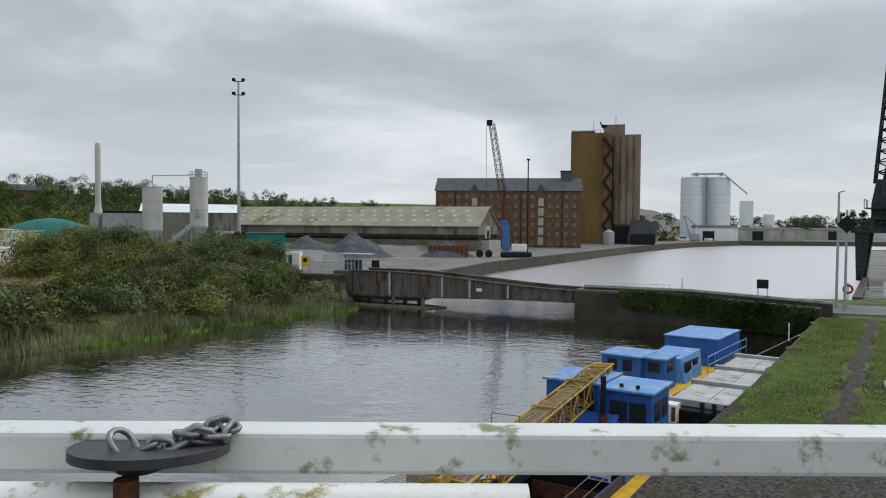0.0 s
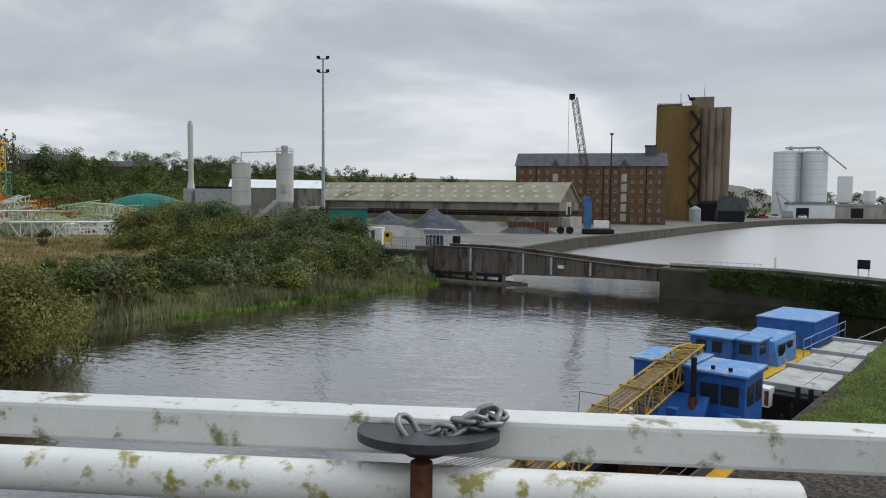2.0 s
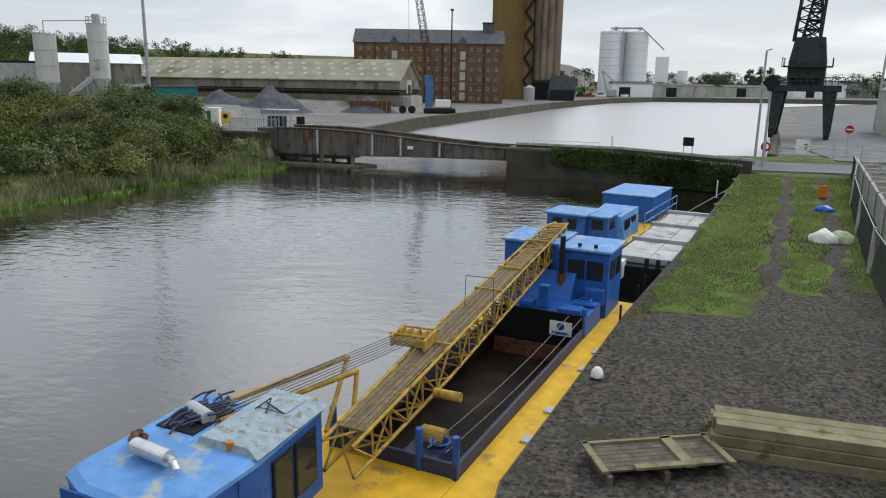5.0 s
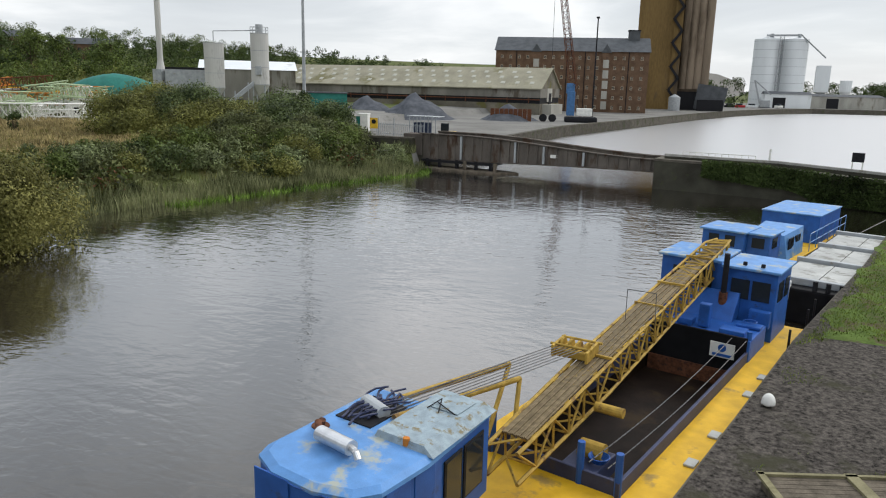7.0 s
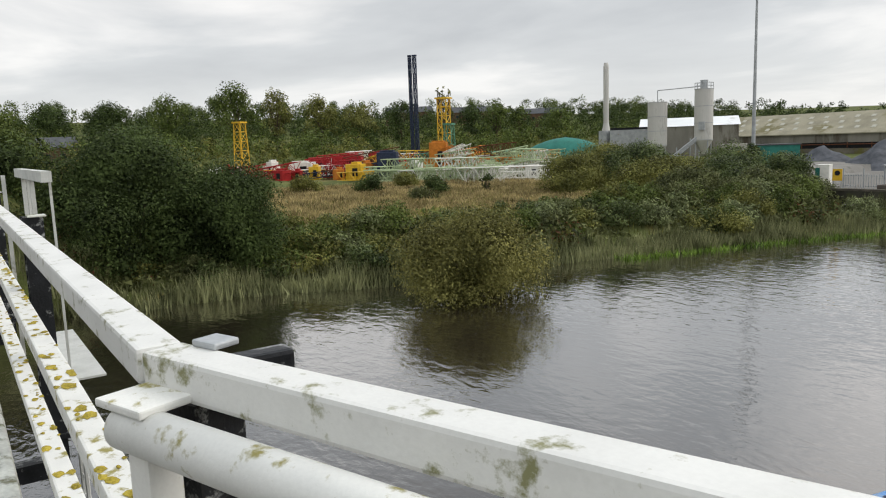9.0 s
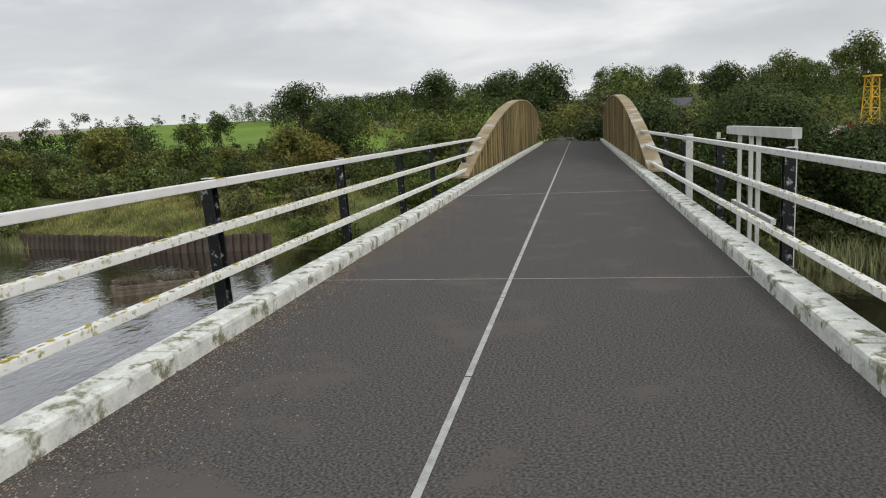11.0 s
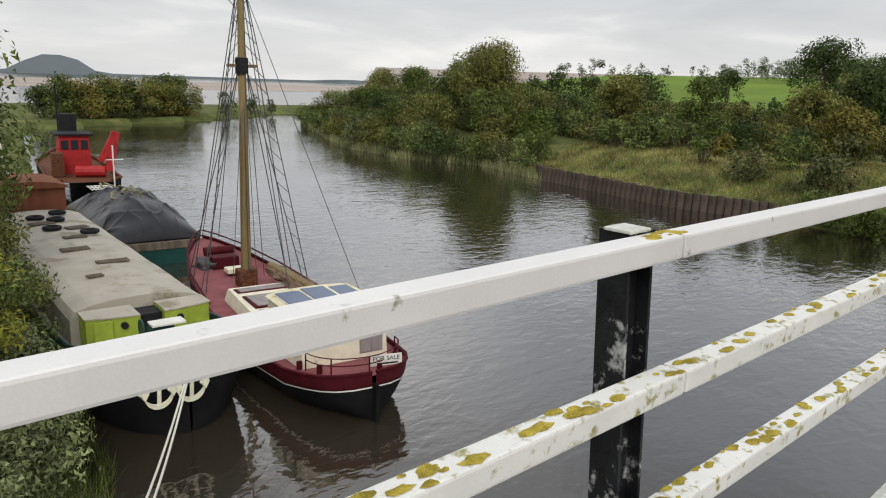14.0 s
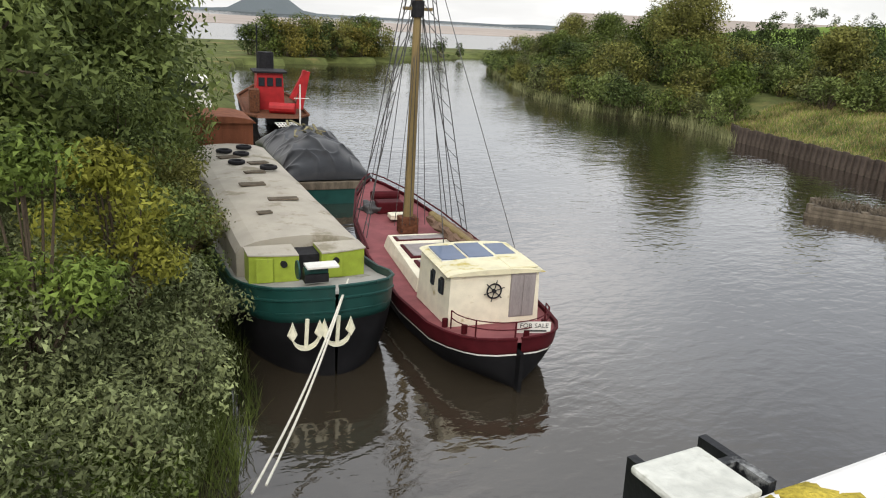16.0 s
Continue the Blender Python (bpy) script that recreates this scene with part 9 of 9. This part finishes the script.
# ---------------------------------------------------------------- chain plate on the rail
pw = wing(7.56, 0.06)
cp = thing("locking_plate", pw.x, pw.y, TOP, math.degrees(math.atan(0.355)), "dark round steel plate with a rusty pin on the rail tube", "locking plate")
bm = bmesh.new()
bar(bm, (0, 0, 0.0), (0, 0, 0.014), 0.115, 40)
bmesh.ops.transform(bm, matrix=pose(0, -0.01, -0.022, -6, 0, 0), verts=bm.verts)
part("plate", bm, M["plate"], cp)
part("pin", bar(bmesh.new(), (0.0, -0.098, -0.26), (0.0, -0.098, -0.03), 0.017, 12), M["rust"], cp, "rust-brown locking pin")
part("washer", bar(bmesh.new(), (0.0, -0.04, -0.025), (0.0, -0.042, -0.014), 0.042, 24), M["plate"], cp)
ch_ = thing("chain", pw.x, pw.y, TOP - 0.005, math.degrees(math.atan(0.355)), "galvanised chain looped over the locking plate", "chain")
ch_.matrix_basis = ch_.matrix_basis @ Matrix.Diagonal((0.85, 0.85, 0.85, 1))


def link(bm, mt, r=0.0055, L=0.022, w=0.013):
    pts = [Vector((w * math.cos(a), (L - w) * (1 if math.sin(a) >= 0 else -1) + w * math.sin(a), 0)) for a in np.linspace(0, 2 * math.pi, 12, endpoint=False)]
    rings = []
    for i in range(13):
        p = pts[i % 12]
        t = (pts[(i + 1) % 12] - pts[(i - 1) % 12]).normalized()
        nrm = t.cross(Vector((0, 0, 1)))
        rings.append([mt @ (p + nrm * r * math.cos(b) + Vector((0, 0, r * math.sin(b)))) for b in np.linspace(0, 2 * math.pi, 6, endpoint=False)])
    loft(bm, rings, caps=False)


route = [(-0.005, -0.04, -0.005), (0.02, -0.055, 0.008), (0.045, -0.05, 0.002), (0.065, -0.03, 0.012), (0.085, -0.005, 0.018), (0.10, 0.02, 0.02), (0.12, 0.03, 0.022), (0.135, 0.02, 0.018), (0.13, -0.005, 0.01), (0.105, -0.018, 0.012), (0.08, -0.03, 0.02), (0.055, -0.02, 0.02)]
for i, (p, q) in enumerate(zip(route, route[1:])):
    a, b = Vector(p), Vector(q)
    dd = b - a
    mt = Matrix.Translation((a + b) / 2) @ dd.to_track_quat("Y", "Z").to_matrix().to_4x4() @ pose(0, 0, 0, 0, 80 if i % 2 else 10, 0)
    bm = bmesh.new()
    link(bm, mt)
    part("link", bm, M["chain"], ch_, smooth=True)
bm = bmesh.new()
link(bm, pose(-0.03, -0.05, 0.004, 50, 0, 70), 0.006, 0.034, 0.024)
part("shackle", bm, M["chain"], ch_, smooth=True)

# ---------------------------------------------------------------- scrapped cranes and lattice work in the yard
def yard_lattice(x, y, z, L, w, rz, m, label, tilt=0.0, bays=12):
    t = thing("lattice_section", x, y, z, rz, label, "crane section", "crane yard sections")
    e = (L * math.cos(radians(tilt)), 0, L * math.sin(radians(tilt)))
    part("frame", lattice(bmesh.new(), (0, 0, w / 2), (e[0], 0, w / 2 + e[2]), w, w, 0.09, bays, 0.06), M[m], t)
    return t


def yz(x, y):
    return land1(x, y)


for (x, y, L, w, rz, m, lb, dz) in ((-90, 70, 17, 2.2, 40, "offwhite", "white lattice crane section lying in the yard", 0), (-96, 66, 14, 2.2, 38, "palegreen", "pale green lattice crane section in the yard", 0),
                                (-104, 76, 15, 1.8, 52, "orange", "orange lattice crane section in the yard", 1.5), (-116, 84, 16, 2.0, 44, "yellow", "yellow lattice crane section in the yard", 1.6),
                                (-124, 78, 14, 1.8, 60, "offwhite", "white lattice crane section in the yard", 2.2), (-128, 62, 13, 1.8, 68, "offwhite", "white lattice crane section in the yard", 0.6),
                                (-118, 68, 10, 2.2, 50, "navy", "dark blue lattice crane section in the yard", 0.4), (-110, 64, 12, 2.0, 55, "palegreen", "pale green lattice section in the yard", 0.2),
                                (-137, 56, 12, 1.6, 72, "rust", "rusty lattice crane section in the yard", 0.4), (-132, 50, 9, 1.5, 60, "red", "red lattice crane section in the yard", 0.2),
                                (-98, 92, 14, 1.6, 40, "orange", "orange lattice section near the sheeted heap", 0.8), (-92, 88, 15, 1.2, 36, "palegreen", "pale green jib section in the yard", 1.0),
                                (-122, 96, 18, 1.5, 44, "yellow", "faded yellow jib section in the yard", 1.2), (-140, 70, 12, 1.8, 60, "offwhite", "white jib section in the yard", 1.4)):
    yard_lattice(x, y, yz(x, y) + dz, L, w, rz, m, lb)
for (x, y, w, d, h, rz, m, lb) in ((-128, 70, 6.0, 3, 3.2, 52, "red", "red crane machinery house on the ground"), (-125, 76, 4.5, 3, 3.6, 45, "red", "red crane winch house on the ground"), (-136, 67, 5, 3, 2.8, 60, "red", "red crane counterweight frame"),
                               (-133, 62, 4.5, 2.4, 2.4, 55, "offwhite", "white crane base frame"), (-112, 70, 3.6, 3, 3.8, 50, "navy", "dark blue crane frame in the yard"), (-108.6, 79, 3.2, 2.6, 5.2, 45, "orange", "orange crane cab on the ground"), (-104, 70, 3, 2.5, 2.2, 50, "orange", "orange counterweight block in the yard"), (-115, 90, 4, 3, 3.0, 45, "palegreen", "pale green crane house in the yard"), (-88, 84, 2.4, 1.6, 1.6, 30, "offwhite", "white gas tank in the yard")):
    t = thing("crane_part", x, y, yz(x, y) - 0.1, rz, lb, "crane part", "crane yard parts")
    h *= 1.25
    part("body", B((0, 0, h / 2), (w, d, h), 0, 0.12), M[m], t)
    part("top_frame", B((0, 0, h + 0.15), (w * 0.7, d * 0.8, 0.3), 0, 0.05), M[m], t)
    # near-black panel on the face; the hollow is only shade in its colour
    part("recess", B((w * 0.15, -d / 2 - 0.02, h * 0.5), (w * 0.3, 0.08, h * 0.5)), M["dark"], t)
for (x, y, h, w, m, lb) in ((-139.0, 93.6, 25.5, 0.6, "navy", "tall dark lattice drilling rig mast"), (-139.9, 92.9, 25.5, 0.5, "navy", "tall dark lattice leader mast"), (-110.8, 81.9, 14.5, 1.8, "yellow", "yellow tower crane section standing upright"), (-108.2, 81.2, 9.6, 1.3, "seagreen", "green lattice tower standing upright"), (-137.2, 51.5, 11.0, 1.5, "yellow", "yellow lattice derrick in the yard")):
    t = thing("lattice_tower", x, y, yz(x, y), 30, lb, "tower", "standing crane towers")
    part("frame", lattice(bmesh.new(), (0, 0, 0), (0, 0, h), w * (1.5 if h < 12 else 1.0), w, 0.11, int(h / 1.6), 0.07, up=(0, 1, 0)), M[m], t)
    part("cap", B((0, 0, h), (w * 1.4, w * 1.4, 0.3)), M[m], t)

WHITE, RED, YELLOW, ORANGE, PALE, NAVY, SEA, RUST = ("offwhite", "white"), ("red", "red"), ("yellow", "yellow"), ("orange", "orange"), ("palegreen", "pale green"), ("navy", "dark blue"), ("seagreen", "sea green"), ("rust", "rusty")
ZONES = ((RED, WHITE, WHITE, RED, RUST, WHITE, RED), (RUST, RED, NAVY, ORANGE, WHITE, RUST, YELLOW, NAVY), (PALE, ORANGE, PALE, WHITE, SEA, YELLOW, RUST), (PALE, WHITE, WHITE, PALE, WHITE))


def zone(a):
    """The colours that lie about at a, from the western to the eastern end of the yard."""
    pal = ZONES[min(3, int(a * 4))]
    return pal[int(rng.integers(len(pal)))]


for k in range(84):
    a, d = k / 83, rng.uniform(-7, 22)
    x, y = -142 + 52 * a + d * 0.3, 50 + 32 * a + d
    mm, nm = zone(a)
    w = rng.uniform(0.9, 2.0)
    yard_lattice(x, y, yz(x, y) + (rng.uniform(0, 3.2) if d > 2 else 0), rng.uniform(4, 11), w, rng.uniform(-20, 120), mm, nm + " lattice jib piece stacked in the yard", rng.uniform(-3, 10), bays=int(rng.integers(4, 8)))
# winch houses, counterweights and bases between them
for k in range(46):
    a, d = rng.random() * 0.92, rng.uniform(-6, 20)
    x, y = -142 + 52 * a + d * 0.3, 50 + 32 * a + d
    mm, nm = zone(a)
    w, dd, h = rng.uniform(1.6, 4.2), rng.uniform(1.0, 2.4), rng.uniform(1.2, 3.4)
    t = thing("crane_part", x, y, yz(x, y) - 0.1, rng.uniform(0, 90), nm + " crane machinery block among stacked sections", "crane part", "crane yard parts")
    part("body", B((0, 0, h / 2), (w, dd, h), 0, 0.1), M[mm], t)
    part("top_frame", B((0.2, 0, h + 0.2), (w * 0.4, dd * 0.8, 0.4), 0, 0.05), M[mm], t)
    # hollow painted as a near-black panel, shade without depth
    part("recess", B((w * 0.12, -dd / 2 - 0.02, h * 0.5), (w * 0.34, 0.08, h * 0.5)), M["dark"], t)
# pale sections along the front at the eastern end, one resting on another
for k in range(6):
    a = k / 5
    x, y = -108 + 16 * a, 63 + 8 * a
    for lv in range(2 if k % 3 else 1):
        mm, nm = (PALE, WHITE, WHITE)[(k + lv) % 3] if a > 0.3 else PALE
        yard_lattice(x, y, yz(x, y) + lv * 1.9, 8.5 - 1.5 * lv, 1.8, 30 + 22 * rng.random(), mm, nm + " tower crane section stacked in the yard", bays=6)
# inspection gantry beside the bridge
gy_ = thing("inspection_gantry", -9.8, 3.55, 0, 0, "white steel inspection platform hung outside the parapet", "gantry")
M["gantry"] = mat("dull_white_steel", (0.50, 0.51, 0.48), 0.55, var=0.15, scale=3, stain=(0.27, 0.25, 0.18), stain_amt=0.35, stain_scale=3)
part("top_beam", B((1.8, 0.4, 1.18), (4.2, 0.12, 0.14)), M["gantry"], gy_)
for x, y in ((0.0, 0.15), (0.55, 0.4), (1.4, 0.4), (1.9, 0.4), (3.7, 0.45)):
    part("upright", B((x, y, -0.4), (0.06 if x < 3 else 0.03, 0.06 if x < 3 else 0.03, 3.1)), M["gantry"], gy_)
for z, L in ((0.35, 2.2), (-0.1, 2.8), (-1.5, 3.6)):
    part("cross_beam", B((L / 2, 0.42, z), (L, 0.07, 0.08)), M["gantry"], gy_)
part("platform", B((2.0, 0.62, -1.56), (3.2, 0.55, 0.03)), M["gantry"], gy_)
bm = bmesh.new()
for k in range(7):
    bar(bm, (3.3, 0.5, -3.6 + k * 0.3), (3.75, 0.5, -3.6 + k * 0.3), 0.02, 5)
for x in (3.3, 3.75):
    bar(bm, (x, 0.5, -3.8), (x, 0.5, -1.5), 0.03, 6)
part("ladder", bm, M["gantry"], gy_)
part("end_post", B((-0.7, -0.25, 0.5), (0.12, 0.12, 1.25), 0, 0.01), M["gantry"], gy_)

# lichen crusts on the south rails
def crusts(y, z, x0, x1, n, size, label, parent):
    bm = bmesh.new()
    for _ in range(n):
        x, yy = rng.uniform(x0, x1), y + rng.uniform(-0.036, 0.036)
        r0 = size * rng.uniform(0.35, 1.3)
        k = 9
        c = bm.verts.new((x, yy, z + 0.006))
        vs = [bm.verts.new((x + r0 * rng.uniform(0.7, 1.5) * math.cos(2 * math.pi * i / k) * 1.4, min(y + 0.0395, max(y - 0.0395, yy + r0 * rng.uniform(0.6, 1.2) * math.sin(2 * math.pi * i / k))), z + 0.0015)) for i in range(k)]
        for i in range(k):
            bm.faces.new((c, vs[i], vs[(i + 1) % k]))
    ob = part("lichen", bm, M["lichen"], parent, label)
    ob["kind"] = "stuff"


crusts(YS + 0.05, MID, -8, 6, 260, 0.018, "yellow lichen crusts", fence_s)
crusts(YS + 0.08, LOW, -8, 6, 240, 0.018, "yellow lichen crusts", fence_s)
for x in nodes[1:-1]:
    crusts(YS + 0.0, TOP - 0.002, x - 0.02, x + 0.16, 9, 0.022, "yellow lichen crusts", fence_s)
crusts(YN - 0.02, MID, -8, 3, 150, 0.016, "yellow lichen crusts", fence_n)
crusts(YN - 0.035, LOW, -8, 3, 150, 0.016, "yellow lichen crusts", fence_n)

# steel fenders and piers that carry the swing bridge, and its side girders
for y, nm in ((-1.46, "side_girder"), (2.92, "side_girder")):
    g = thing("side_girder", 0, 0, 0, label="dark steel side girder of the swing bridge", category="bridge girder", group="deck girders")
    part("web", B((-27, y, -0.68), (68, 0.12, 1.1)), M["black_paint"], g)
    part("flange", B((-27, y, -1.26), (68, 0.3, 0.08)), M["black_paint"], g)
ab = thing("abutment", 10, 0.8, 0, 0, "stone abutment under the bridge end", "abutment", kind="structure")
part("wall", prism(bmesh.new(), [(-4.6, -3.2), (30, -3.2), (30, 7.5), (6, 7.5), (-4.6, 2.6)], -9, -0.52), M["stone"], ab)
ab = thing("abutment", -53, 0.8, 0, 0, "stone abutment at the far bridge end", "abutment", kind="structure")
part("wall", B((0, 0, -4.8), (5, 6.4, 8.5)), M["stone"], ab)
# white fence beyond the arch
wf_ = thing("white_fence", -62, -2.2, 0, 0, "white wooden fence beyond the arch girder", "fence")
for k in range(9):
    part("post", B((-k * 1.6, -0.05 * k, 0.4), (0.12, 0.12, 1.4)), M["offwhite"], wf_)
for z in (0.35, 0.7, 1.02):
    part("rail", B((-6.4, -0.2, z), (13.2, 0.05, 0.12), 1.8), M["offwhite"], wf_)
# houses far up the hill
for (x, y, w, rz, lb) in ((-225, 26, 16, 70, "low red brick house among the hill trees"), (-330, 210, 24, 50, "row of brick houses on the skyline"), (-320, 245, 24, 50, "row of brick houses on the skyline"), (-300, 275, 24, 45, "row of brick houses on the skyline"), (-262, -70, 13, 70, "grey farm shed beside the pasture")):
    z = yz(x, y) - (5.5 if "shed" in lb else 0)
    t = thing("house", x, y, z, rz, lb, "house", "hill houses")
    part("wall", B((0, 0, 3.5), (w, 8, 7)), M["brick"] if "brick" in lb else M["cladding"], t)
    part("roof", loft(bmesh.new(), [[(-w / 2 - 0.4, -4.5, 7), (-w / 2 - 0.4, 4.5, 7), (-w / 2 - 0.4, 0, 10)], [(w / 2 + 0.4, -4.5, 7), (w / 2 + 0.4, 4.5, 7), (w / 2 + 0.4, 0, 10)]]), M["slate"], t)
    for k in range(4):
        part("window", B((-w * 0.36 + k * w * 0.24, -4.02, 4.6), (1.4, 0.1, 1.4)), M["glass_dark"], t)
